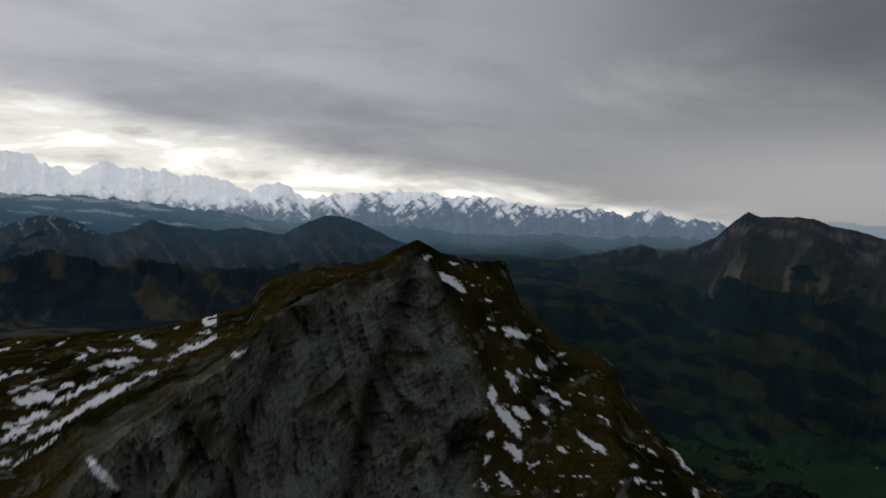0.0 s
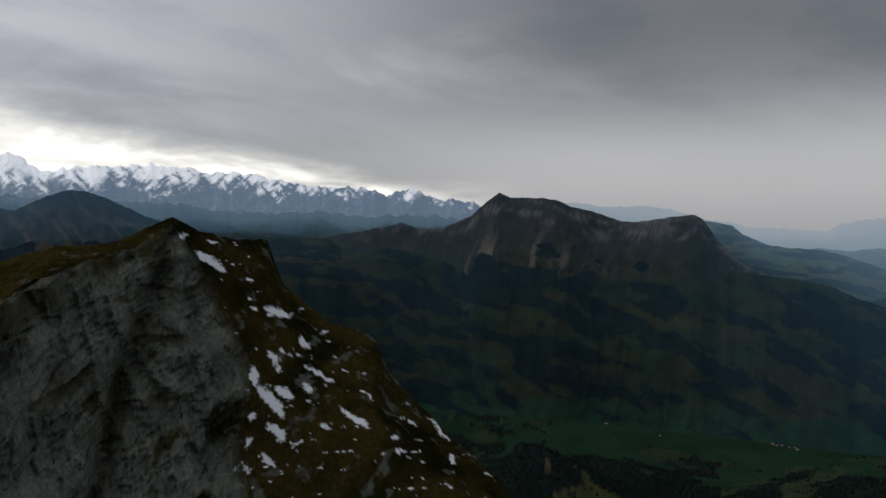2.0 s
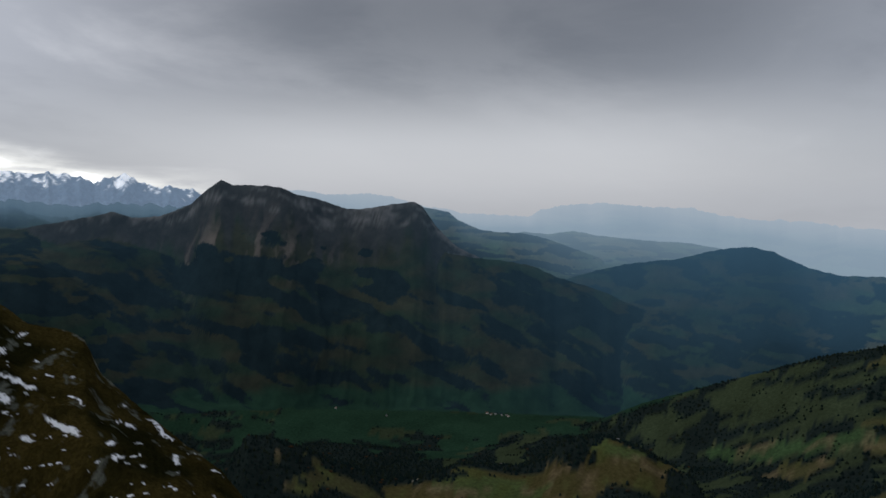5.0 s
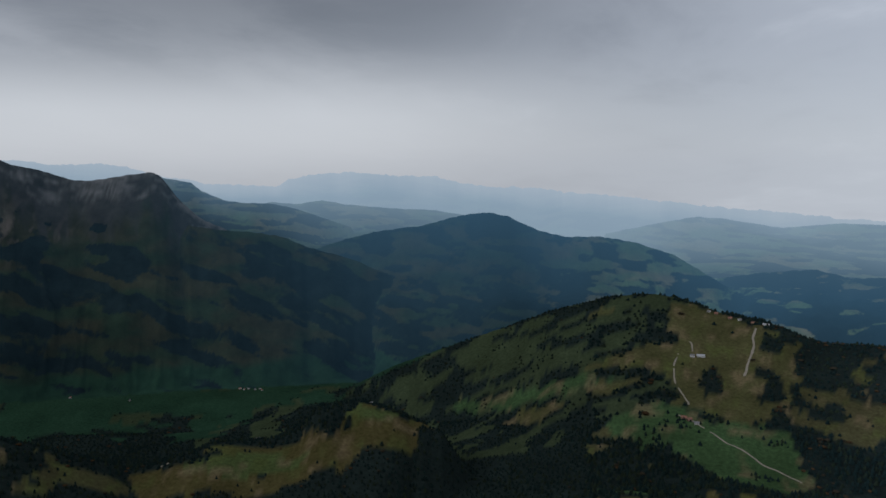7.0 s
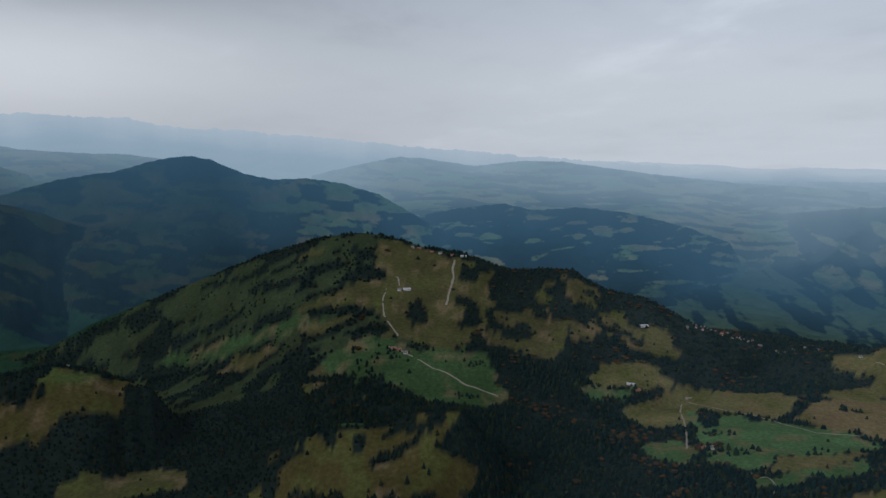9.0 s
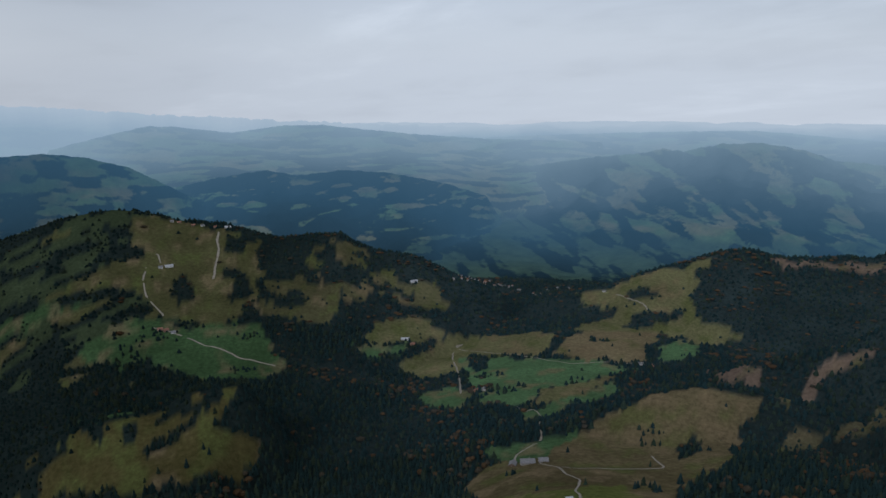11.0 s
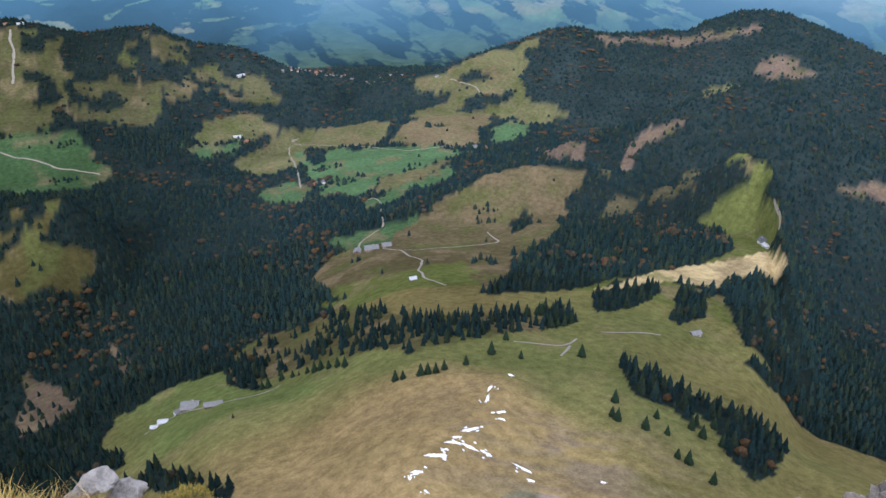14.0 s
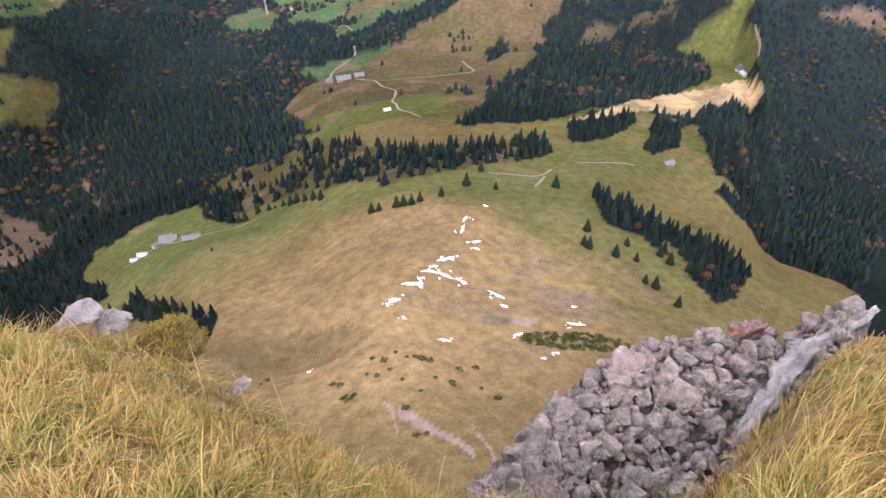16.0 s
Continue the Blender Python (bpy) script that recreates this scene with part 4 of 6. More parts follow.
def build_snow_range():
    k = list(CRESTS).index("snow_range")
    radii = np.linspace(4050, 4640, 100)
    AZS = np.arange(-100, -36, 0.13)
    az, r = np.meshgrid(AZS, radii)
    x, y = r * np.sin(np.radians(az)), r * np.cos(np.radians(az))
    z = crest_height(k, "snow_range", az, r, x, y) + 8 * fbm(az * 1.2, r / 90, 3, 59) * np.clip((4540 - r) / 60, 0, 1)
    el = np.degrees(np.arctan2(z, r))
    # rock shows below the snow line and in slanting ribs; haze painted into it whitens the left-hand peaks
    ribs = np.maximum(fbm((az + 0.9 * el) / 0.36, (az - 1.2 * el) / 1.2, 4, 58, 0.6), fbm((az - 1.1 * el) / 0.33, (az + 1.2 * el) / 1.4, 4, 62, 0.6))
    base = np.interp(az, [-93, -84, -76, -70, -60, -50, -43], [1.6, 1.25, 0.95, 1.15, 1.15, 0.7, 0.25]) + 1.1 * (ridged(az * 0.42, az * 0 + 2, 3, 64) - 0.62)
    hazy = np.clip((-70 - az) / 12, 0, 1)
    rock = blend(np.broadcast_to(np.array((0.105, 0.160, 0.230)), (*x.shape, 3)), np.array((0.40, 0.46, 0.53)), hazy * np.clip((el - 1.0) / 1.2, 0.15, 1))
    up = (el - base) / 1.5
    snow = np.clip((up - 1.5 * (ribs - 0.10) + 0.02) * 2.0, 0, 1)
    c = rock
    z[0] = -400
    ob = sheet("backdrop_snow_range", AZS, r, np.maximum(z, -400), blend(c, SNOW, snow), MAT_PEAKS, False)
    tagged(ob, "far snow-covered peaks, glowing in place of light under the clouds", "backdrop", "", "structure")


def build_ground():
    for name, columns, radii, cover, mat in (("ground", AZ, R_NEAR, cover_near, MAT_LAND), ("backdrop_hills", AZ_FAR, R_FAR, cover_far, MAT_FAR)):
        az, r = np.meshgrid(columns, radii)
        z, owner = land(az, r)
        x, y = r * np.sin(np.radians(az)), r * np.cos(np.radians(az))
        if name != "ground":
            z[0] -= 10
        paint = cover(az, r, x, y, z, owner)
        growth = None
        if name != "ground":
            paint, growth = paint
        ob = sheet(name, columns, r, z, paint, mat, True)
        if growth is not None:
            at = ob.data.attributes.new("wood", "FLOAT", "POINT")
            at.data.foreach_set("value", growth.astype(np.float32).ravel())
        tagged(ob, "alpine pastures and forest floor falling to the valley" if name == "ground" else "far hills, cliffs and snow range with painted-in haze", "ground" if name == "ground" else "backdrop", "", "structure")


build_ground()
build_snow_range()


# ---- the rocky ridge of the neighbouring summit, with old snow in its turf ----
def line(points):
    p = np.array(points, float)
    return p[:, 0], p[:, 1], p[:, 2]


RIDGE_LINES = [
    [(-104, -34, 120), (-90, -34, 125), (-76, -34, 150), (-66, -32, 170), (-60, -32, 165), (-50, -34, 150), (-38, -36, 140)],
    [(-104, -22, 135), (-92, -19.5, 140), (-88.4, -15.3, 150), (-83.1, -11.7, 165), (-79.4, -9.5, 180), (-75.5, -6.36, 205), (-72, -4.3, 232), (-68.4, -2.85, 255), (-66, -1.4, 262), (-64.8, -3.15, 262), (-62, -6.5, 255), (-59.4, -8.5, 250), (-56, -12, 232), (-52, -16.5, 205), (-46, -22, 180), (-38, -29, 160)],
    [(-104, -7.2, 420), (-93, -6.8, 400), (-85.5, -6.66, 370), (-81.9, -6.33, 350), (-79.3, -5.59, 330), (-77.8, -5.32, 320), (-77, -3.98, 300), (-75.5, -3.42, 290), (-73.1, -2.86, 285), (-70, -2.7, 280), (-68.8, -2.24, 275), (-67.6, -1.53, 270), (-66, -0.9, 268), (-65.2, -1.34, 268), (-64.4, -1.83, 270), (-62, -2.44, 280), (-59.8, -2.5, 285), (-59.3, -3.97, 283), (-58.7, -5.56, 280), (-55.6, -8.29, 270), (-53.3, -8.95, 265), (-52.3, -9.58, 262), (-51.3, -12, 255), (-47.9, -15.2, 240), (-46.1, -16.85, 230), (-43.8, -18.6, 220), (-38, -26, 190)],
    [(-104, -22, 560), (-85, -24, 560), (-66, -28, 450), (-50, -34, 420), (-38, -40, 330)]]
# old snow: azimuth, elevation, length, width in degrees, slant
RIDGE_SNOW = [(-63.57, -3.96, 3.21, 0.6, 38), (-65.28, -2.22, 1.04, 0.36, -40), (-61.12, -5.25, 0.52, 0.32, 30), (-58.97, -7.43, 2.49, 0.76, 20), (-60.69, -7.16, 1.12, 0.28, 25), (-57.35, -9.69, 1.12, 0.52, 45), (-55.72, -9.04, 0.64, 0.28, 0), (-58.54, -10.33, 1.44, 0.24, 40), (-59.38, -10.61, 1.36, 0.44, 42), (-59.1, -11.27, 1.2, 0.28, 45), (-56.52, -11.62, 2.09, 0.36, 30), (-55.61, -12.25, 0.96, 0.48, 30), (-57.08, -12.82, 1.12, 0.48, 50), (-58.55, -13.11, 1.92, 0.76, 40), (-60.71, -11.87, 1.68, 0.72, 80), (-59.51, -13.59, 4.17, 1.12, 52), (-60.96, -14.48, 0.8, 0.48, -40)]
RIDGE_SNOW += [(-59.28, -15.67, 2.57, 0.8, 35), (-55.73, -15.4, 0.96, 0.48, 30), (-53.73, -14.95, 3.53, 0.6, 35), (-61.17, -16.22, 0.96, 0.36, -60), (-59.81, -17.55, 1.92, 0.6, 55), (-61.3, -18.01, 0.96, 0.36, 70), (-50.44, -17.1, 1.12, 0.48, 10), (-49.53, -15.33, 0.96, 0.32, 30), (-47.62, -15.82, 3.13, 0.28, 42), (-46.62, -17.67, 0.88, 0.36, 60), (-52.95, -13.34, 1.28, 0.2, 40), (-50.94, -16.4, 0.64, 0.24, 0)]
SHELF_SNOW = [(-78.59, -8.65, 1.68, 0.44, -28), (-81.38, -8.06, 4.89, 0.44, -24), (-84.3, -9.58, 1.2, 0.32, -24), (-88.31, -11.51, 10.83, 0.6, -26), (-84.52, -7.64, 2.25, 0.56, 10), (-86.04, -8.73, 3.05, 0.56, 3), (-91.1, -10.64, 3.37, 0.96, -5), (-88.46, -10.36, 5.21, 0.48, -24), (-89.46, -10.09, 1.2, 0.36, -10), (-92.25, -12.59, 2.81, 0.48, -30), (-91.44, -11.76, 2.81, 0.56, -15), (-87.3, -15.7, 3.69, 0.96, 46), (-93.09, -14.21, 0.96, 0.48, 0), (-92.8, -12.08, 1.2, 0.56, -10), (-91.32, -13.9, 4.81, 0.24, -30), (-86.2, -7.91, 0.96, 0.32, 0), (-87.91, -7.87, 0.8, 0.32, 10)]
RIDGE_ROWS = (230, 170, 24)


def build_ridge():
    az = np.arange(-103, -38, 0.115)
    el_r = []
    for pts in RIDGE_LINES:
        a, e, r = line(pts)
        k = len(el_r)
        rugged = (0, 0.22, 0.16, 0)[k] * fbm(az * 1.1, az * 0 + 7 * k, 5, 90 + k, 0.65)
        el_r.append((np.interp(az, a, e) + rugged, np.interp(az, a, r)))
    rows = []
    for k, n in enumerate(RIDGE_ROWS):
        f = np.arange(n)[:, None] / n
        (e0, r0), (e1, r1) = el_r[k], el_r[k + 1]
        z0, z1 = r0 * np.tan(np.radians(e0)), r1 * np.tan(np.radians(e1))
        rows.append((r0 + (r1 - r0) * f, z0 + (z1 - z0) * f, k + f + 0 * r0))
    r = np.concatenate([q[0] for q in rows] + [el_r[-1][1][None]])
    z = np.concatenate([q[1] for q in rows] + [(el_r[-1][1] * np.tan(np.radians(el_r[-1][0])))[None]])
    s = np.concatenate([q[2] for q in rows] + [np.full((1, len(az)), 3.0)])
    a2 = np.broadcast_to(az, r.shape)
    x, y = r * np.sin(np.radians(a2)), r * np.cos(np.radians(a2))
    # how much of a place is bare cliff: the face between the turf edge and the snowy flank
    edge = np.interp(s, [0, 0.9, 1.0, 1.2], [1, 1, 0.35, 0])
    right = np.interp(z / r, [-0.42, -0.30, -0.20, -0.11, -0.05, -0.02], [-61.0, -61.8, -61.2, -63.6, -64.8, -66.2])
    flank = np.clip((right - a2 + 0.8 * fbm(a2 / 1.5, z / 8, 3, 4)) / 1.0 + 0.5, 0, 1)
    left = np.clip((a2 + 90 + 1.5 * fbm(a2 / 3, z / 9, 3, 6)) / 2.0, 0, 1)
    cliff = np.clip(edge + 0.8 * fbm(x / 9, y / 9, 3, 8) * (edge > 0.01) * (edge < 0.99), 0, 1) * flank * left
    u = a2 * 4.0

    def terrace(period, tilt, seed, share):
        """Rock steps: upright risers, then a ledge that catches up with the slope."""
        t = (z + tilt * u) / period + 1.1 * fbm(u / (3.2 * period), z / (3.2 * period), 3, seed)
        t = t - np.floor(t)
        tread = np.clip((t - share) / (1 - share), 0, 1)
        return period * (tread * tread * (3 - 2 * tread) - t), tread

    big, tread_big = terrace(15.0, -0.30, 15, 0.62)
    mid, tread_mid = terrace(5.5, -0.42, 65, 0.6)
    fine, tread_fine = terrace(1.9, -0.36, 68, 0.55)
    broken = np.clip(0.6 + 1.2 * fbm(u / 16, z / 16, 3, 66), 0, 1.2)
    ribs = ridged((u + 0.35 * z) / 30 + 0.5 * fbm(u / 25, z / 25, 2, 67), (z - 0.3 * u) / 95, 3, 12) - 0.62
    clefts = ridged((u - 0.25 * z) / 9.5 + 0.4 * fbm(u / 9, z / 9, 2, 69), (z + 0.2 * u) / 30, 4, 13) - 0.62
    splits = ridged((u - 0.85 * z) / 3.4, (z + 0.85 * u) / 15, 3, 72) + ridged((u + 0.25 * z) / 3.0, (z - 0.25 * u) / 17, 3, 73) - 1.24
    tilt = np.degrees(np.arctan2(z, r))
    gully = np.exp(-((a2 - np.interp(tilt, [-24, -20, -14.5, -8.7, -3], [-72.5, -71.6, -70.2, -68.1, -66.4]) + 0.5 * fbm(u / 9, z / 9, 3, 76)) / 0.85) ** 2)
    gully = gully + 0.7 * np.exp(-((a2 - np.interp(tilt, [-24, -14, -7], [-81, -78.5, -75]) + 0.6 * fbm(u / 9, z / 9, 3, 77)) / 0.7) ** 2)
    r = r + cliff * (12 * gully + 0.22 * big * broken + 0.40 * mid * broken + 0.75 * fine - 26 * ribs - 10 * clefts - 2.6 * splits - 2.4 * fbm(u / 4, z / 5, 4, 14, 0.68))
    z = z + (1 - cliff) * np.interp(s, [0, 1.7, 2.0, 2.2], [1, 1, 0.15, 1]) * (2.6 * fbm(x / 22, y / 22, 4, 16) + 0.8 * fbm(x / 4, y / 4, 3, 17) + 1.6 * (ridged((x + y) / 17, (y - x) / 9, 3, 64) - 0.6))
    turf = blend(np.broadcast_to(np.array((0.040, 0.031, 0.009)), (*x.shape, 3)), np.array((0.012, 0.012, 0.004)), 0.5 + 1.5 * fbm(x / 14, y / 14, 4, 18))
    c = blend(np.broadcast_to(STONE * 1.1, (*x.shape, 3)), STONE * 0.62, 0.4 + 1.3 * fbm((u + 0.8 * z) / 9, (z - 0.5 * u) / 9, 5, 19, 0.62))
    # turf colour lies on the ledges and in the wider clefts, and darkens the gullies
    sod = np.clip((np.maximum(tread_big, 0.8 * tread_mid) - 0.35) * 2, 0, 1) * np.clip(0.2 + 2.4 * fbm(u / 14, z / 10, 4, 26), 0, 1)
    sod = np.maximum(sod, np.clip((fbm((u + z) / 22, (z - 0.8 * u) / 12, 4, 70) - 0.26) * 7, 0, 1))
    sod = np.maximum(sod, gully * np.clip(0.35 + 1.6 * fbm(u / 7, z / 7, 4, 78), 0, 0.9))
    c = blend(c, turf * 0.85, 0.9 * sod)
    # stones show through the turf of the flanks
    c = blend(c, turf, 1 - cliff)
    c = blend(c, STONE * 0.7, (1 - cliff) * np.clip((fbm(x / 5, y / 5, 4, 71, 0.6) - 0.30) * 5, 0, 0.8))
    el = np.degrees(np.arctan2(z, r))
    wx, wy = a2 + 0.20 * fbm(a2 / 0.20, el / 0.15, 4, 44, 0.6) + 0.25 * fbm(a2 / 0.9, el / 0.9, 2, 46), el + 0.20 * fbm(a2 / 0.20, el / 0.15, 4, 45, 0.6) + 0.2 * fbm(a2 / 0.9, el / 0.9, 2, 47)
    snow = np.zeros_like(a2)
    for ca, ce, length, width, turn in RIDGE_SNOW + SHELF_SNOW:
        ct, st = math.cos(radians(turn)), math.sin(radians(turn))
        p, q = (wx - ca) * ct - (wy - ce) * st, (wx - ca) * st + (wy - ce) * ct
        snow = np.maximum(snow, np.clip((0.62 - (2 * p / length) ** 2 - (2 * q / width) ** 2) * 5, 0, 1))
    flecks = fbm((a2 - 1.2 * el) / 0.9, (el + 0.3 * a2) / 0.35, 4, 20)
    snow = np.maximum(snow, np.clip((flecks - 0.56) * 20, 0, 1) * (1 - cliff) * (s < 1.95) * (a2 > -64))
    snow = np.maximum(snow, np.clip((fbm((a2 + el) / 1.1, (el - 0.3 * a2) / 0.34, 4, 27) - 0.30) * 16, 0, 1) * (a2 < -80) * np.clip((s - 1.35) * 4, 0, 1) * (s < 1.95))
    snow = snow * (s < 2.0)
    c = blend(c, SNOW, snow)
    ob = sheet("rock_ridge", az, r, z, np.concatenate([c, snow[..., None]], -1), MAT_RIDGE, False)
    ob.data.polygons.foreach_set("use_smooth", np.zeros(len(ob.data.polygons), bool))
    tagged(ob, "grey limestone ridge with brown turf and old snow patches", "mountain ridge", "", "structure")


build_ridge()


# ---- woods ----
def drape(x, y):
    x, y = np.asarray(x, float), np.asarray(y, float)
    return land(np.degrees(np.arctan2(x, y)), np.hypot(x, y))[0]


def raw_mesh(name, co, faces, mat, cover=None, smooth=False):
    """A mesh from arrays of corners and of faces that all have the same number of corners."""
    co, faces = np.asarray(co), np.asarray(faces)
    me = bpy.data.meshes.new(name)
    me.vertices.add(len(co))
    me.vertices.foreach_set("co", co.astype(np.float32).ravel())
    me.loops.add(faces.size)
    me.loops.foreach_set("vertex_index", faces.astype(np.int32).ravel())
    me.polygons.add(len(faces))
    me.polygons.foreach_set("loop_start", np.arange(0, faces.size, faces.shape[1], dtype=np.int32))
    me.update(calc_edges=True)
    me.polygons.foreach_set("use_smooth", np.full(len(faces), smooth))
    if cover is not None:
        at = me.attributes.new("cover", "FLOAT_COLOR", "POINT")
        at.data.foreach_set("color", np.concatenate([cover, np.ones((len(co), 1))], 1).astype(np.float32).ravel())
    me.materials.append(mat)
    return me


def cone_tiers(tiers, sides, rng):
    """A spruce crown of drooping tiers with uneven skirts, 1 high and 1 wide at the foot."""
    co, tri = [], []
    for k in range(tiers):
        f = k / tiers
        low, high = 0.06 + 0.94 * f * 0.96, min(1.0, 0.06 + 0.94 * (f + 1.75 / tiers))
        wide = 0.5 * (1 - f) ** 0.85
        top = len(co)
        co.append((0, 0, high))
        for s in range(sides):
            a = 2 * math.pi * (s + 0.5 * (k % 2)) / sides
            w = wide * (1.0 if s % 2 else 0.72) * rng.uniform(0.85, 1.12)
            co.append((w * math.cos(a), w * math.sin(a), low + rng.uniform(-0.03, 0.03)))
        tri += [(top, top + 1 + s, top + 1 + (s + 1) % sides) for s in range(sides)]
    return np.array(co), np.array(tri)


def round_crown(rng):
    co, tri = [(0, 0, 1.0)], []
    for z, w, n in ((0.82, 0.34, 5), (0.5, 0.5, 6), (0.2, 0.36, 5)):
        for s in range(n):
            a = 2 * math.pi * s / n + z * 3
            co.append((w * math.cos(a) * rng.uniform(0.75, 1.2), w * math.sin(a) * rng.uniform(0.75, 1.2), z + rng.uniform(-0.06, 0.06)))
    tri += [(0, 1 + s, 1 + (s + 1) % 5) for s in range(5)]
    for s in range(6):
        a = 1 + int(s * 5 / 6)
        tri += [(a, 6 + s, 6 + (s + 1) % 6), (a, 6 + (s + 1) % 6, 1 + (int((s + 1) * 5 / 6)) % 5)]
        b = 12 + int(s * 5 / 6)
        tri += [(6 + s, b, 6 + (s + 1) % 6), (b, 12 + (int((s + 1) * 5 / 6)) % 5, 6 + (s + 1) % 6)]
    return np.array(co), np.array(tri)


def foliage_material():
    m, nt, b = base_material("needles_and_autumn_leaves", 0.85)
    b.inputs["Specular IOR Level"].default_value = 0.0
    c = nt.nodes.new("ShaderNodeAttribute")
    c.attribute_name = "cover"
    f = noise_node(nt, 0.6, 4, 0.7)
    col = mix_node(nt, 1.0, c.outputs["Color"], ramp_node(nt, f, grey(0.6, 1.35)), "MULTIPLY")
    nt.links.new(col, b.inputs["Base Color"])
    return m


MAT_FOLIAGE = foliage_material()


def scatter(templates, x, y, z, height, width, turn, colour):
    """Corners, faces and colours of many trees, each one of the templates."""
    rng = np.random.default_rng(5)
    pick = rng.integers(0, len(templates), len(x))
    cos, tris, cols, base = [], [], [], 0
    for k, (co, tri) in enumerate(templates):
        m = pick == k
        n = m.sum()
        ca, sa = np.cos(turn[m])[:, None], np.sin(turn[m])[:, None]
        px, py = co[:, 0][None] * width[m][:, None], co[:, 1][None] * width[m][:, None]
        p = np.stack([x[m][:, None] + px * ca - py * sa, y[m][:, None] + px * sa + py * ca, z[m][:, None] + co[:, 2][None] * height[m][:, None]], -1)
        cos.append(p.reshape(-1, 3))
        tris.append((tri[None] + (np.arange(n) * len(co))[:, None, None] + base).reshape(-1, 3))
        # shading put into the colour: crowns lighten from foot to tip
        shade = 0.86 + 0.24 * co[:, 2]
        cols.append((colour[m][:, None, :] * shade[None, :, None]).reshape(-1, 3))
        base += n * len(co)
    return np.concatenate(cos), np.concatenate(tris), np.concatenate(cols)


def build_woods():
    rng = np.random.default_rng(11)
    prng = random.Random(3)
    near = [cone_tiers(4, 7, prng) for _ in range(5)]
    mid = [cone_tiers(3, 6, prng) for _ in range(5)]
    far = [cone_tiers(2, 5, prng) for _ in range(4)]
    leafy = [round_crown(prng) for _ in range(4)]
    bands = ((300, 700, 6.4, near, "dense dark spruce wood below the meadow"), (700, 1050, 7.0, mid, "spruce wood filling the side valley"), (1050, 1600, 8.5, mid, "spruce wood on the middle slopes"), (1600, 2450, 11.0, far, "spruce wood on the far valley sides"))
    for r0, r1, gap, forms, label in bands:
        xs = np.arange(-r1 * 0.75, r1, gap)
        ys = np.arange(0, r1, gap)
        x, y = [v.ravel() for v in np.meshgrid(xs, ys)]
        x, y = x + rng.uniform(-0.48, 0.48, len(x)) * gap, y + rng.uniform(-0.48, 0.48, len(y)) * gap
        r, az = np.hypot(x, y), np.degrees(np.arctan2(x, y))
        m = (r >= r0) & (r < r1) & (az > -50) & (az < 76)
        x, y = x[m], y[m]
        kind = land_kind(x, y)
        thin = fbm(x / 70, y / 70, 3, 83)
        clumps, chance = fbm(x / 58, y / 58, 4, 88), rng.random(len(x))
        keep = (kind == 0) & (rng.random(len(x)) < 0.90 + 0.4 * thin)
        keep |= (kind == KINDS.index("park")) & (chance < 0.03)
        keep |= (kind == KINDS.index("alp")) & (chance < 0.03)
        keep |= (kind == KINDS.index("scrub")) & (chance < 0.30)
        keep |= np.isin(kind, [KINDS.index(k) for k in ("brown", "green", "dim")]) & (np.hypot(x, y) > 650) & (chance < np.where(clumps > 0.36, 0.5, 0.006))
        keep |= (kind == KINDS.index("olive")) & (rng.random(len(x)) < np.clip(0.14 * (fbm(x / 50, y / 50, 2, 84) - 0.15), 0, 1)) & (np.hypot(x, y) > 650)
        keep |= (kind == KINDS.index("belt")) & (rng.random(len(x)) < 0.52 + 1.1 * thin)
        keep |= (kind == KINDS.index("clear")) & (rng.random(len(x)) < 0.22)
        x, y = x[keep], y[keep]
        n = len(x)
        z = drape(x, y) - 0.4
        size = rng.normal(0, 1, n)
        h = np.clip(np.where(np.arctan2(x, y) < 0.0, 0.72, 1.0) * (0.5 if r0 > 1500 else 0.6 if r0 > 1000 else 0.75 if r0 > 600 else 0.85) * (12.0 + 2.8 * size + 4 * fbm(x / 120, y / 120, 2, 85)), 4, 26)
        w = h * rng.uniform(0.44, 0.60, n) * (gap / 7) ** 0.6 * (2.3 if r0 > 1500 else 1.9 if r0 > 1000 else 1.35 if r0 > 600 else 1.1)
        autumn = rng.random(n) < (0.5 if r0 < 600 else 1.0) * np.where(np.arctan2(x, y) < 0.1, 0.25, 1.0) * np.clip(0.03 + 0.9 * (fbm(x / 90, y / 90, 4, 86) - 0.12), 0.012, 0.5)
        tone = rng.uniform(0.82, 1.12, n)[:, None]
        # haze painted into the needles: towards the east far stands turn paler, bluer
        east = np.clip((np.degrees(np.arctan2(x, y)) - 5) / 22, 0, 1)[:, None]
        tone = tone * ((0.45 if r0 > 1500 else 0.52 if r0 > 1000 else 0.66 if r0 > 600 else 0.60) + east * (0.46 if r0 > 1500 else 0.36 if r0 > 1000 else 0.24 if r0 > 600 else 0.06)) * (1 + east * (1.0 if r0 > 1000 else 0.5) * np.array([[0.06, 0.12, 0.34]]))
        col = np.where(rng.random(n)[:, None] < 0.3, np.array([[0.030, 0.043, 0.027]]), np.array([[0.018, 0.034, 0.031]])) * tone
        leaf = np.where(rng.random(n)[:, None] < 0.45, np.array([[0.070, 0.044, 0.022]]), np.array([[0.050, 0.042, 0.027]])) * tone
        turn = rng.uniform(0, 6.28, n)
        parts, base = [], 0
        a = ~autumn
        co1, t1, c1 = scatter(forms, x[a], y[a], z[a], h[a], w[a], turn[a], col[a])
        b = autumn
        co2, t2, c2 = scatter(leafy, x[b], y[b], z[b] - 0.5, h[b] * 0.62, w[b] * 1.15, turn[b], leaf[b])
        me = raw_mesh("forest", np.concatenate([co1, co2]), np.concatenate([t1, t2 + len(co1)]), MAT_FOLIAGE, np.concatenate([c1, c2]))
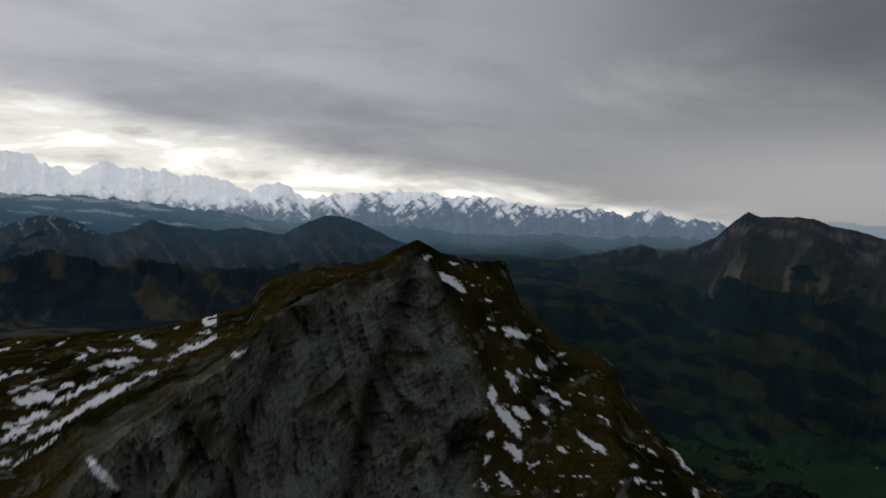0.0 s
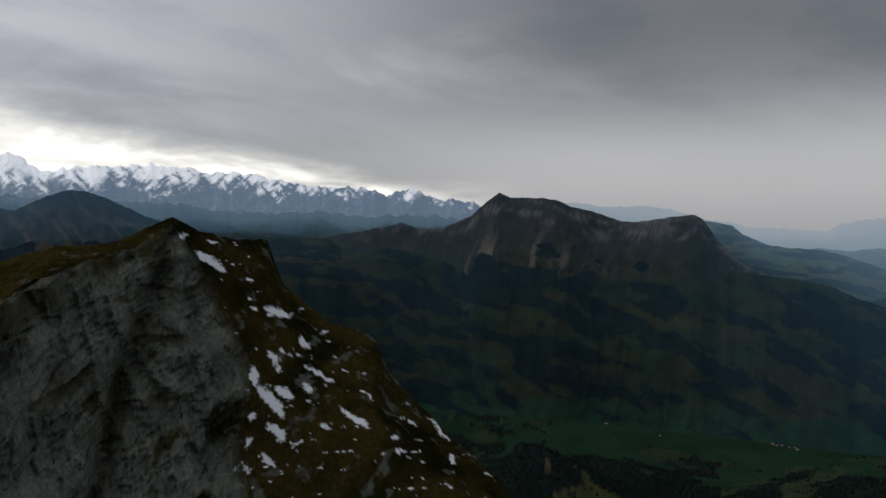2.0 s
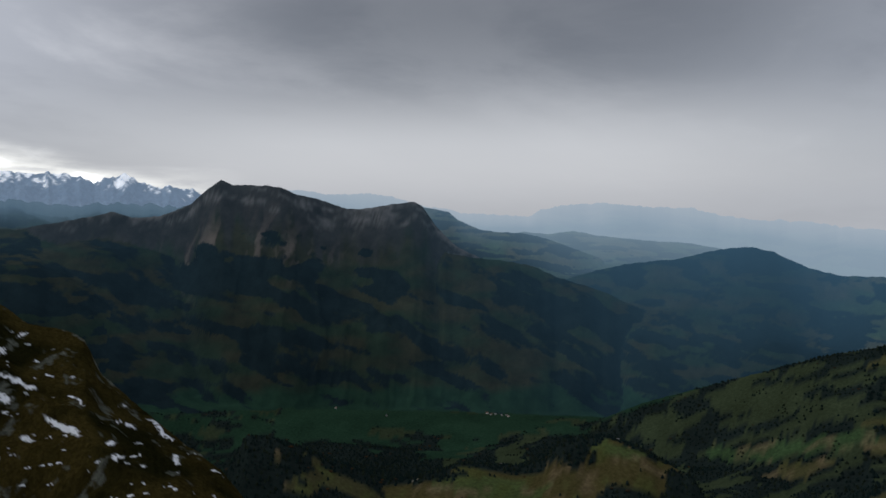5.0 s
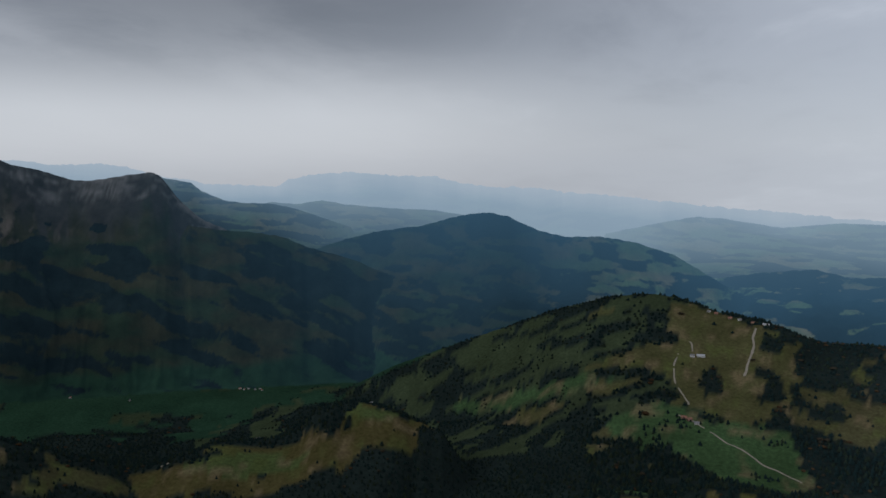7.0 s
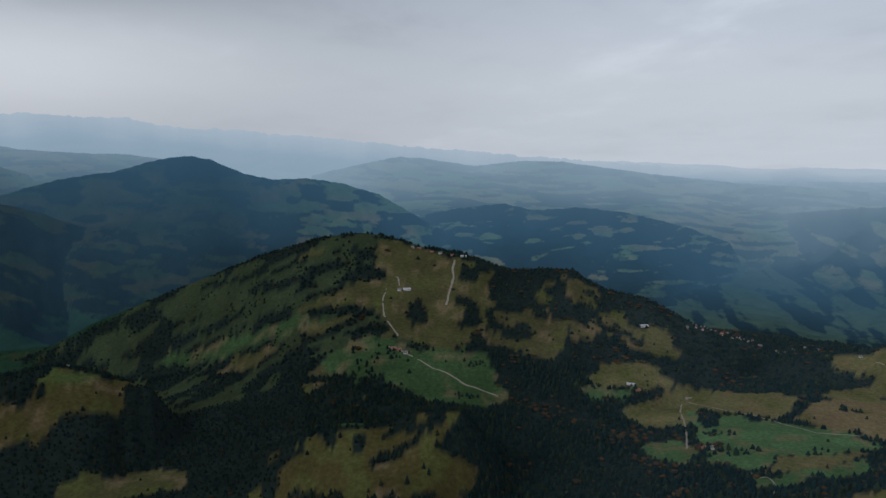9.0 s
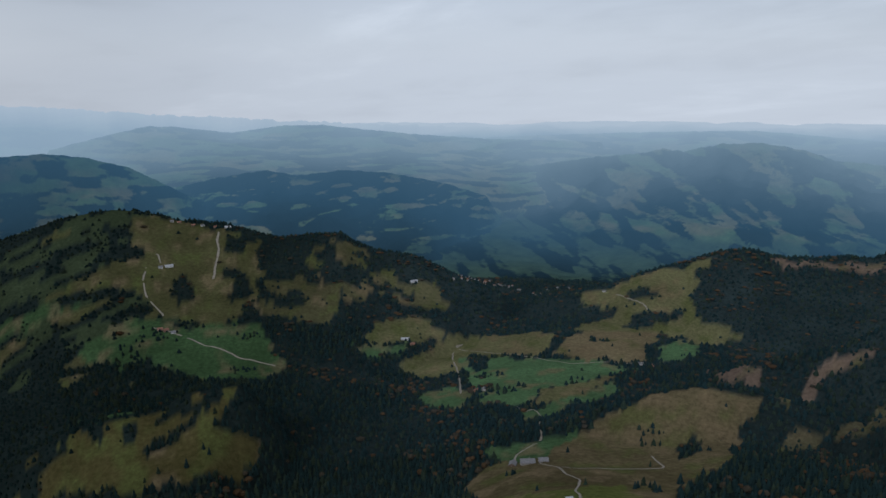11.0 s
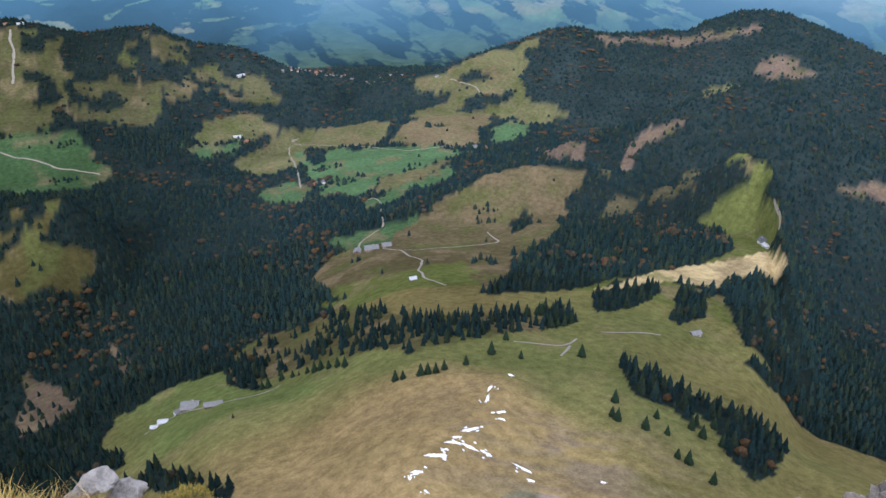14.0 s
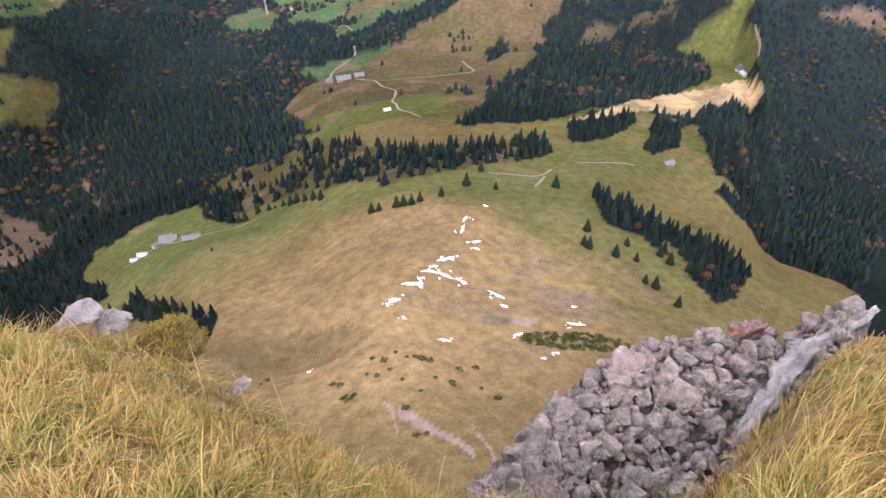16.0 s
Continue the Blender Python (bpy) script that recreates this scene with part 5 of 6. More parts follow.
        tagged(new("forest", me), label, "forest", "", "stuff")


build_woods()


# ---- single spruces on the meadow ----
def bark_material():
    m, nt, b = base_material("grey_brown_bark", 0.9)
    nt.links.new(ramp_node(nt, noise_node(nt, 3.0, 5), [(0.3, (0.06, 0.045, 0.03)), (0.7, (0.14, 0.11, 0.08))]), b.inputs["Base Color"])
    return m


MAT_BARK = bark_material()
SPRUCES = [(163, 434), (213, 494), (217, 491), (230, 493), (235, 483), (238, 478), (241, 469), (242, 459), (245, 454), (247, 445), (249, 435), (249, 424), (240, 347), (244, 344), (253, 337), (258, 336), (263, 334), (270, 334), (287, 332), (317, 340), (349, 359), (329, 323), (374, 307)]
SPRUCES += [(333, 244), (316, 228), (317, 233), (342, 219), (332, 204), (356, 203), (373, 198), (354, 194), (357, 182), (323, 213), (315, 185), (317, 179), (418, 395), (422, 393), (406, 368), (414, 367), (425, 367), (430, 367), (411, 399), (312, 160)]


def part(name, me, parent, label=""):
    ob = new(name, me)
    ob.parent = parent
    return tagged(ob, label)


def spruce_thing(seed):
    rng = random.Random(seed)
    root = new("spruce")
    n = 7
    co = [(0.022 * (1 - k) * math.cos(a) , 0.022 * (1 - k) * math.sin(a), -0.05 + 0.9 * k) for k in (0, 1) for a in [2 * math.pi * i / n for i in range(n)]]
    co = [(c[0] if i < n else c[0] + 0.004 * math.cos(i), c[1] if i < n else c[1] + 0.004 * math.sin(i), c[2]) for i, c in enumerate(co)]
    part("trunk", raw_mesh("trunk", co, [(i, (i + 1) % n, n + (i + 1) % n, n + i) for i in range(n)], MAT_BARK), root, "grey-brown trunk")
    c, t = cone_tiers(10, 11, rng)
    c[:, :2] *= 0.56
    # the crown's lower tiers are painted darker, as shading
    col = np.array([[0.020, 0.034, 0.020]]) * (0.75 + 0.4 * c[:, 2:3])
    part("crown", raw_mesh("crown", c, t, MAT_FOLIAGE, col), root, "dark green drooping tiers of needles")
    return tagged(root, "single dark green spruce standing on the open meadow", "tree", "spruces on the meadow")


def build_spruces():
    rng = random.Random(9)
    forms = [spruce_thing(k) for k in range(4)]
    zs = drape([p[0] for p in SPRUCES], [p[1] for p in SPRUCES])
    for i, ((x, y), z) in enumerate(zip(SPRUCES, zs)):
        h = rng.uniform(7.5, 12.5) if i not in (0, 5) else 4.5
        root = forms[i] if i < 4 else copy_thing(forms[i % 4], Matrix())
        root.matrix_basis = pose(x, y, z - 0.3, 0, 0, rng.uniform(0, 360)) @ Matrix.Diagonal((h * 1.15, h * 1.15, h, 1))


build_spruces()


# ---- tracks, snow and low bushes on the meadow ----
def track_material():
    m, nt, b = base_material("gravel_track", 0.95)
    nt.links.new(ramp_node(nt, noise_node(nt, 0.5, 5), [(0.3, (0.15, 0.132, 0.10)), (0.7, (0.26, 0.23, 0.185))]), b.inputs["Base Color"])
    return m


def snow_material():
    m, nt, b = base_material("old_snow", 0.6)
    nt.links.new(ramp_node(nt, noise_node(nt, 0.8, 5), [(0.3, (0.72, 0.74, 0.78)), (0.7, (0.86, 0.87, 0.89))]), b.inputs["Base Color"])
    return m


MAT_TRACK, MAT_SNOW = track_material(), snow_material()
TRACKS = []
TRACKS.append((3, [(491, 783), (518, 820), (547, 833), (570, 838), (615, 909), (652, 963), (654, 989), (632, 981), (642, 1012)]))
TRACKS.append((3, [(512, 756), (515, 723), (524, 700), (562, 704), (606, 678), (631, 665), (645, 700), (654, 718)]))
TRACKS.append((3, [(515, 723), (498, 683), (490, 644), (444, 592), (421, 550), (417, 514)]))
TRACKS.append((4, [(612, 1147), (673, 1268), (711, 1368), (751, 1440), (789, 1461)]))
TRACKS.append((3, [(763, 1450), (768, 1377), (817, 1305), (858, 1173), (958, 1124), (981, 1104)]))
TRACKS.append((2.5, [(351, 353), (365, 338), (377, 326), (401, 335)]))
TRACKS.append((2.5, [(360, 314), (383, 326)]))
TRACKS.append((2, [(433, 338), (447, 324), (478, 313)]))
TRACKS.append((4, [(1199, 1460), (1205, 1416), (1203, 1363), (1193, 1343)]))
TRACKS.append((6, [(377, 1927), (362, 1886), (359, 1849), (347, 1815), (328, 1761), (321, 1738)]))
TRACKS.append((4, [(194, 1808), (179, 1761), (177, 1704), (192, 1659), (197, 1622)]))
TRACKS.append((4, [(208, 1864), (226, 1856), (224, 1815)]))
TRACKS.append((4, [(171, 1584), (201, 1561), (229, 1522), (245, 1504), (301, 1439), (355, 1391)]))
TRACKS.append((4, [(-697, 1209), (-690, 1213), (-707, 1206)]))
TRACKS.append((3, [(-503, 1412), (-488, 1415), (-465, 1416)]))
TRACKS.append((2, [(823, 404), (849, 420), (890, 456)]))
TRACKS.append((2, [(129, 540), (157, 533), (173, 500), (198, 481), (222, 479)]))


def build_tracks():
    for width, pts in TRACKS:
        p = np.array(pts, float)
        seg = np.r_[0, np.cumsum(np.hypot(*np.diff(p, axis=0).T))]
        n = max(8, int(seg[-1] / 4))
        s = np.linspace(0, seg[-1], n)
        x, y = np.interp(s, seg, p[:, 0]), np.interp(s, seg, p[:, 1])
        for _ in range(6):
            x[1:-1], y[1:-1] = (x[:-2] + 2 * x[1:-1] + x[2:]) / 4, (y[:-2] + 2 * y[1:-1] + y[2:]) / 4
        x, y = x + 1.2 * fbm(s / 14, s * 0, 2, 71), y + 1.2 * fbm(s / 14, s * 0 + 5, 2, 72)
        dx, dy = np.gradient(x), np.gradient(y)
        ln = np.hypot(dx, dy) + 1e-6
        w = width * 0.4 * (1 + 0.3 * fbm(s / 9, s * 0 + 9, 2, 73))
        rows = []
        for f in (-1, 0, 1):
            xx, yy = x - dy / ln * w * f, y + dx / ln * w * f
            rows.append(np.stack([xx, yy, drape(xx, yy) + (0.5 if f == 0 else 0.35)], -1))
        co = np.stack(rows, 1).reshape(-1, 3)
        q = [(3 * i + j, 3 * i + j + 1, 3 * i + j + 4, 3 * i + j + 3) for i in range(n - 1) for j in (0, 1)]
        tagged(new("track", raw_mesh("track", co, q, MAT_TRACK, None, True)), "pale gravel farm track across the pasture", "track", "", "structure")


build_tracks()

# x, y, distance, length, width, slant
SNOW_PATCHES = [(294, 297, 418, 9, 6, 0), (268, 288, 393, 20, 7, -65), (257, 278, 379, 30, 8, -80), (254, 262, 365, 26, 7, -25), (247, 255, 355, 14, 5, 10), (223, 254, 338, 40, 9, -22), (211, 251, 328, 18, 7, -15), (206, 247, 322, 30, 8, 12), (197, 244, 314, 14, 6, -20), (190, 241, 307, 44, 14, 0), (211, 240, 320, 32, 8, 15), (216, 233, 318, 30, 9, 28)]
SNOW_PATCHES += [(224, 214, 310, 44, 6, 26), (219, 204, 299, 14, 5, 10), (173, 235, 292, 30, 11, 8), (168, 234, 288, 11, 11, -60), (166, 219, 275, 13, 6, 40), (237, 173, 293, 40, 6, -6), (205, 181, 273, 26, 7, -10), (171, 195, 259, 28, 8, -5), (251, 185, 312, 10, 4, 0), (209, 160, 263, 16, 5, 0), (200, 160, 256, 12, 4, 0), (118, 229, 258, 12, 5, 0)]


def build_snow():
    rng = random.Random(12)
    crumbs = []
    for x, y, r, length, width, turn in SNOW_PATCHES:
        for _ in range(3):
            f, g = rng.uniform(-0.75, 0.75), rng.uniform(-1.3, 1.3)
            px = 0.95 * math.hypot(r, 0.85 * r) / 1428
            crumbs.append((x + px * length * f, y + px * width * g, r, length * rng.uniform(0.1, 0.32), width * rng.uniform(0.25, 0.6), turn + rng.uniform(-30, 30)))
    for k, (x, y, r, length, width, turn) in enumerate(SNOW_PATCHES + crumbs):
        scale = 0.8 * math.hypot(r, 0.85 * r) / 1428
        # screen-level patches lie across the line of sight; foreshortened ones are longer along it
        a = math.atan2(x, y)
        side, ahead = (math.cos(a), -math.sin(a)), (math.sin(a), math.cos(a))
        n, rings = (48 if k < len(SNOW_PATCHES) else 16), 4
        co = [(x, y)]
        ct, st = math.cos(radians(turn)), math.sin(radians(turn))
        for ring in range(1, rings + 1):
            for i in range(n):
                t = 2 * math.pi * i / n
                wob = 1 + 0.9 * noise.noise((2.2 * math.cos(t) + 7 * k, 2.2 * math.sin(t), 0.3)) + 0.5 * noise.noise((4 * math.cos(t) + 9 * k, 4 * math.sin(t) + 3 * k, 1.3)) + 0.45 * noise.noise((9 * math.cos(t) + 5 * k, 9 * math.sin(t), 2.3))
                p, q = length / 2 * wob * math.cos(t) * ring / rings, width / 2 * 0.8 * wob * math.sin(t) * ring / rings
                u, v = (p * ct + q * st) * scale, (-p * st + q * ct) * scale * 1.5
                co.append((x + side[0] * u + ahead[0] * v, y + side[1] * u + ahead[1] * v))
        co = np.array(co)
        lift = np.r_[0.55, np.repeat([0.52, 0.48, 0.42, -0.2], n)]
        z = drape(co[:, 0], co[:, 1]) + lift
        tri = [(0, 1 + i, 1 + (i + 1) % n) for i in range(n)]
        for ring in range(rings - 1):
            b0, b1 = 1 + ring * n, 1 + (ring + 1) * n
            for i in range(n):
                j = (i + 1) % n
                tri += [(b0 + i, b1 + i, b1 + j), (b0 + i, b1 + j, b0 + j)]
        me = raw_mesh("snow_patch", np.c_[co, z], tri, MAT_SNOW, None, True)
        tagged(new("snow_patch", me), "ragged patch of old white snow on dry grass", "snow", "snow patches on the meadow")


build_snow()

BUSHES = [(113, 186), (113, 190), (136, 203), (145, 198), (146, 191), (149, 189), (150, 186), (115, 203), (116, 199), (127, 195), (129, 190), (135, 189), (134, 179), (134, 167), (145, 171), (149, 165), (160, 173), (168, 171), (160, 149), (159, 158), (117, 143), (114, 145), (122, 162), (152, 183), (138, 197), (99, 241), (103, 243)]


def bush_mesh(seed):
    """A low alpine bush: many small leaf tufts on a flat mound."""
    rng = random.Random(seed)
    co, tri = [], []
    for _ in range(70):
        a, d = rng.uniform(0, 6.28), math.sqrt(rng.random())
        cx, cy, cz = d * math.cos(a), d * math.sin(a), 0.55 * (1 - d * d) + rng.uniform(0, 0.15)
        s = rng.uniform(0.14, 0.3)
        b = len(co)
        for _ in range(3):
            t, e = rng.uniform(0, 6.28), rng.uniform(-0.3, 1)
            co.append((cx + s * math.cos(t), cy + s * math.sin(t), cz + s * e))
        co.append((cx, cy, cz - 0.1))
        tri += [(b, b + 1, b + 2), (b, b + 3, b + 1), (b + 1, b + 3, b + 2), (b + 2, b + 3, b)]
    co = np.array(co)
    # shading painted in: leaf tufts darker low down
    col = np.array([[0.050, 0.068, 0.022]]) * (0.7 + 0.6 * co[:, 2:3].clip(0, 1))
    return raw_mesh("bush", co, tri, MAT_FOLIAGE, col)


def build_bushes():
    rng = random.Random(4)
    meshes = [bush_mesh(k) for k in range(4)]
    spots = [(x, y, rng.uniform(0.9, 2.0)) for x, y in BUSHES] + [(113 + rng.uniform(-3, 3), 187 + rng.uniform(-3, 3), 1.3) for _ in range(5)]
    zs = drape([p[0] for p in spots], [p[1] for p in spots])
    for i, ((x, y, s), z) in enumerate(zip(spots, zs)):
        ob = new("juniper_bush", meshes[i % 4])
        ob.matrix_basis = pose(x, y, z - 0.1, 0, 0, rng.uniform(0, 360)) @ Matrix.Diagonal((s, s, s, 1))
        tagged(ob, "low dark green juniper bush on dry hay-coloured grass", "bush", "juniper bushes on the slope")
    # the dense thicket beside the last snow
    n = 190
    r2 = np.random.default_rng(8)
    t, d = r2.uniform(0, 6.28, n), np.sqrt(r2.random(n))
    x, y = 226 + 22 * d * np.cos(t) - 9 * d * np.sin(t), 161 + 15 * d * np.sin(t) - 11 * d * np.cos(t)
    z = drape(x, y)
    src = meshes[0]
    co = np.array([v.co for v in src.vertices])
    tri = np.array([p.vertices[:] for p in src.polygons])
    s = r2.uniform(0.8, 1.6, n)
    P = co[None] * s[:, None, None] + np.stack([x, y, z - 0.1], -1)[:, None, :]
    T = tri[None] + (np.arange(n) * len(co))[:, None, None]
    # same painted shading as on the single bushes
    col = np.tile(np.array([[0.055, 0.075, 0.024]]) * (0.7 + 0.6 * co[:, 2:3].clip(0, 1)), (n, 1))
    tagged(new("juniper_thicket", raw_mesh("juniper_thicket", P.reshape(-1, 3), T.reshape(-1, 3), MAT_FOLIAGE, col)), "thicket of low green juniper on the slope", "bushes", "", "stuff")


build_bushes()


# ---- farmhouses, huts and the village ----
def plain_material(name, lo, hi, scale, rough=0.85):
    m, nt, b = base_material(name, rough)
    nt.links.new(ramp_node(nt, noise_node(nt, scale, 5, 0.6), [(0.3, lo), (0.7, hi)]), b.inputs["Base Color"])
    return m


MAT_WALL = {"white": plain_material("whitewashed_wall", (0.40, 0.39, 0.37), (0.58, 0.57, 0.54), 0.6),
            "wood": plain_material("weathered_timber_wall", (0.09, 0.06, 0.04), (0.19, 0.13, 0.09), 1.2),
            "grey": plain_material("grey_plank_wall", (0.20, 0.18, 0.16), (0.36, 0.33, 0.30), 1.0)}
MAT_ROOF = {"grey": plain_material("grey_shingle_roof", (0.11, 0.108, 0.108), (0.20, 0.195, 0.195), 0.8),
            "red": plain_material("red_brown_tile_roof", (0.15, 0.075, 0.05), (0.26, 0.13, 0.09), 0.8),
            "pale": plain_material("pale_sheet_metal_roof", (0.30, 0.30, 0.31), (0.44, 0.44, 0.45), 0.7, 0.5),
            "dark": plain_material("dark_slate_roof", (0.05, 0.05, 0.055), (0.11, 0.11, 0.115), 0.8)}
MAT_PANE = plain_material("dark_window_pane", (0.02, 0.022, 0.025), (0.04, 0.045, 0.05), 1.0, 0.15)
MAT_DOOR = plain_material("brown_plank_door", (0.07, 0.045, 0.03), (0.13, 0.085, 0.055), 2.0)


def box_mesh(name, size, at, mat):
    bm = bmesh.new()
    bmesh.ops.create_cube(bm, size=1.0, matrix=Matrix.Translation(at) @ Matrix.Diagonal((*size, 1)))
    bmesh.ops.bevel(bm, geom=bm.edges[:], offset=min(size) * 0.08, segments=1, affect="EDGES")
    me = bpy.data.meshes.new(name)
    bm.to_mesh(me)
    bm.free()
    me.materials.append(mat)
    return me


def house(length, width, eaves, rise, wall, roof, label, category, group="", windows=4, chimney=False):
    """A gabled house along its own x axis, on a foot that goes into the slope: walls, roof slabs, ridge cap, door, windows, chimney."""
    root = new(category.replace(" ", "_"))
    L, W, foot, over, thick = length / 2, width / 2, -3.0, 0.9, 0.28
    co = [(sx * L, sy * W, z) for sx in (-1, 1) for sy in (-1, 1) for z in (foot, eaves)] + [(-L, 0, eaves + rise), (L, 0, eaves + rise)]
    faces = [(0, 1, 5, 4), (2, 6, 7, 3), (0, 2, 3, 1), (4, 5, 7, 6)]
    me = bpy.data.meshes.new("wall")
    me.from_pydata(co, [], faces + [(1, 3, 8), (5, 9, 7)])
    me.materials.append(MAT_WALL[wall])
    part("wall", me, root)
    slope = rise / W
    for s in (-1, 1):
        a, b = (0, eaves + rise + 0.05), (s * (W + over), eaves - slope * over + 0.05)
        q = [(x, y, z + t) for t in (0, thick) for x in (-L - over, L + over) for y, z in (a, b)]
        f = [(0, 1, 3, 2), (4, 6, 7, 5), (0, 4, 5, 1), (2, 3, 7, 6), (1, 5, 7, 3), (0, 2, 6, 4)]
        me = bpy.data.meshes.new("roof")
        me.from_pydata(q, [], f)
        me.materials.append(MAT_ROOF[roof])
        part("roof", me, root)
    part("ridge_cap", box_mesh("ridge_cap", (length + 2 * over, 0.5, 0.3), (0, 0, eaves + rise + 0.3), MAT_ROOF[roof]), root)
    part("door", box_mesh("door", (1.6, 0.14, 2.2), (L * 0.35, -W, 1.1), MAT_DOOR), root, "brown plank door")
    for k in range(windows):
        x = -L + (k % 2 + 0.6) * L * 0.55
        y = -W if k < 2 else W
        w = part("window", box_mesh("window", (1.3, 0.12, 1.2), (x, y, eaves * 0.55), MAT_WALL["white"]), root, "small white-framed window")
        part("pane", box_mesh("pane", (1.0, 0.16, 0.9), (x, y, eaves * 0.55), MAT_PANE), w)
    for s in (-1, 1):
        w = part("window", box_mesh("window", (0.12, 1.3, 1.2), (s * L, 0, eaves * 0.75), MAT_WALL["white"]), root, "small white-framed window")
        part("pane", box_mesh("pane", (0.16, 1.0, 0.9), (s * L, 0, eaves * 0.75), MAT_PANE), w)
    if chimney:
        part("chimney", box_mesh("chimney", (0.9, 0.9, 2.0), (L * 0.3, W * 0.3, eaves + rise * 0.85), MAT_WALL["grey"]), root)
    return tagged(root, label, category, group)


def settle(root, x, y, turn, sink=0.0):
    far = math.hypot(x, y)
    s = 0.6 if far > 1900 else 0.7 if far > 1000 else 1.0
    root.matrix_basis = pose(x, y, float(drape([x], [y])[0]) - sink, 0, 0, turn) @ Matrix.Diagonal((s, s, s, 1))
    return root


def build_houses():
    settle(house(13, 10, 2.6, 3.2, "wood", "grey", "large alpine dairy hut with a grey shingle roof", "chalet", "", 4, True), 166, 530, -35)
    settle(house(4, 3.5, 2.6, 1.2, "white", "grey", "small white shed beside the alpine dairy hut", "shed"), 156, 536, 10)
    settle(house(7, 4, 2.0, 0.9, "white", "pale", "low white shed with a pale metal roof", "shed"), 144, 536, -30)
    settle(house(4.5, 3, 1.8, 0.7, "grey", "pale", "low shed with a pale roof on the meadow", "shed"), 137, 538, -30)
    settle(house(13, 5, 2.0, 1.2, "wood", "grey", "long low cattle shed under a grey roof", "shed"), 174, 500, -25)
    settle(house(11, 10, 4.5, 4.2, "white", "dark", "white gabled mountain house on the pasture ridge", "house", "", 4, True), 843, 430, 62)
    settle(house(9, 6, 3.2, 1.2, "white", "pale", "white annex with a pale roof below the mountain house", "annex"), 829, 419, 62)
    settle(house(8, 5, 2.2, 1.4, "grey", "grey", "small grey hut on the meadow at the wood's edge", "hut"), 522, 309, -20)
    settle(house(6, 5, 2.2, 1.4, "grey", "pale", "small hut on the pasture", "hut"), 413, 560, -20)
    settle(house(17, 10, 3.0, 3.0, "grey", "grey", "long grey-roofed farmhouse above the brown pasture", "farmhouse", "", 4, True), 504, 771, -25)
    settle(house(11, 8, 2.8, 2.6, "grey", "grey", "grey-walled barn beside the grey-roofed farmhouse", "barn"), 520, 760, -25)
    settle(house(10, 8, 2.6, 2.4, "wood", "grey", "timber stable at the bend of the farm track", "stable"), 489, 781, 50)
    small = [house(13, 9, 3.6, 3.2, "white", "grey", "white farmhouse with a grey roof among green fields", "farmhouse", "farmhouses on the slopes", 4, True),
             house(14, 10, 3.4, 3.6, "wood", "red", "timber farmhouse with a red-brown tile roof", "farmhouse", "farmhouses on the slopes", 4, True),
             house(24, 11, 3.2, 2.6, "white", "pale", "long pale-roofed barn on the hillside", "barn", "farmhouses on the slopes")]
    spots = [(0, 971, 1104, -40), (1, 983, 1088, 40), (1, 632, 1131, 10), (0, 644, 1124, 60), (2, 647, 1456, -25), (1, 652, 1433, 20), (0, 1192, 1498, -30), (2, 760, 1654, 0),
             (0, 283, 2009, -10), (1, 299, 2004, -10), (1, 328, 1984, 0), (0, 348, 1972, 15), (1, 374, 1950, 0), (2, 402, 1946, -8), (0, 222, 1799, -10), (2, 240, 1802, 0),
             (1, 183, 1573, -20), (1, 192, 1567, 30), (0, 204, 1556, 0), (2, -410, 1441, 10), (0, -396, 1443, 10), (0, -606, 1371, 30)]
    used = set()
    for k, x, y, turn in spots:
        root = small[k] if k not in used else copy_thing(small[k], Matrix())
        used.add(k)
        settle(root, x, y, turn)
    rng = random.Random(21)
    form = [house(11, 8, 4.0, 2.8, "grey", "grey", "pale village house on the valley floor", "village house", "houses of the villages", 2),
            house(12, 9, 4.0, 2.8, "white", "red", "village house with a red-brown roof", "village house", "houses of the villages", 2)]
    places = [(873, 1673), (902, 1686), (917, 1684), (1171, 2200), (1168, 2150), (1167, 2109), (1175, 2080), (1182, 2052), (1191, 1990), (1200, 1970), (1207, 1956), (1210, 1903), (1227, 1856), (1292, 1880), (1331, 1887), (1357, 1868)]
    places += [(x + rng.uniform(-22, 22), y + rng.uniform(-30, 30)) for x, y in places[3:13] for _ in range(2)]
    places += [(-1030, 2219), (-1015, 2214), (-1005, 2223), (-984, 2224), (-971, 2230), (-961, 2222), (-1440, 1996), (-1280, 2034)]
    for i, (x, y) in enumerate(places):
        root = form[i] if i < 2 else copy_thing(form[0 if rng.random() < 0.62 else 1], Matrix())
        settle(root, x, y, rng.uniform(0, 180))


build_houses()


# ---- the summit ledge under the camera ----
LEDGE_EDGE = [(-180, -36, 2.6), (-60, -36, 2.6), (-20, -38, 3.0), (3.9, -39.6, 3.2), (6.7, -40.6, 3.2), (12, -43, 3.1), (16.4, -46, 3.0), (20, -49, 2.8), (24, -51.5, 2.6), (29.5, -54.2, 2.3), (35.5, -57, 2.0), (42, -58.8, 1.8),
              (49, -58.4, 1.8), (59, -57, 1.95), (67.4, -55, 2.15), (71.5, -52, 2.3), (73, -48.5, 2.6), (74.2, -46, 2.8), (75.4, -42.5, 3.1), (77.7, -39.5, 3.4), (90, -37, 3.3), (130, -36, 2.6), (180, -36, 2.6)]
_EA, _EE, _ER = line(LEDGE_EDGE)


def ledge_edge(az):
    r = np.interp(az, _EA, _ER)
    return r, r * np.tan(np.radians(np.interp(az, _EA, _EE)))


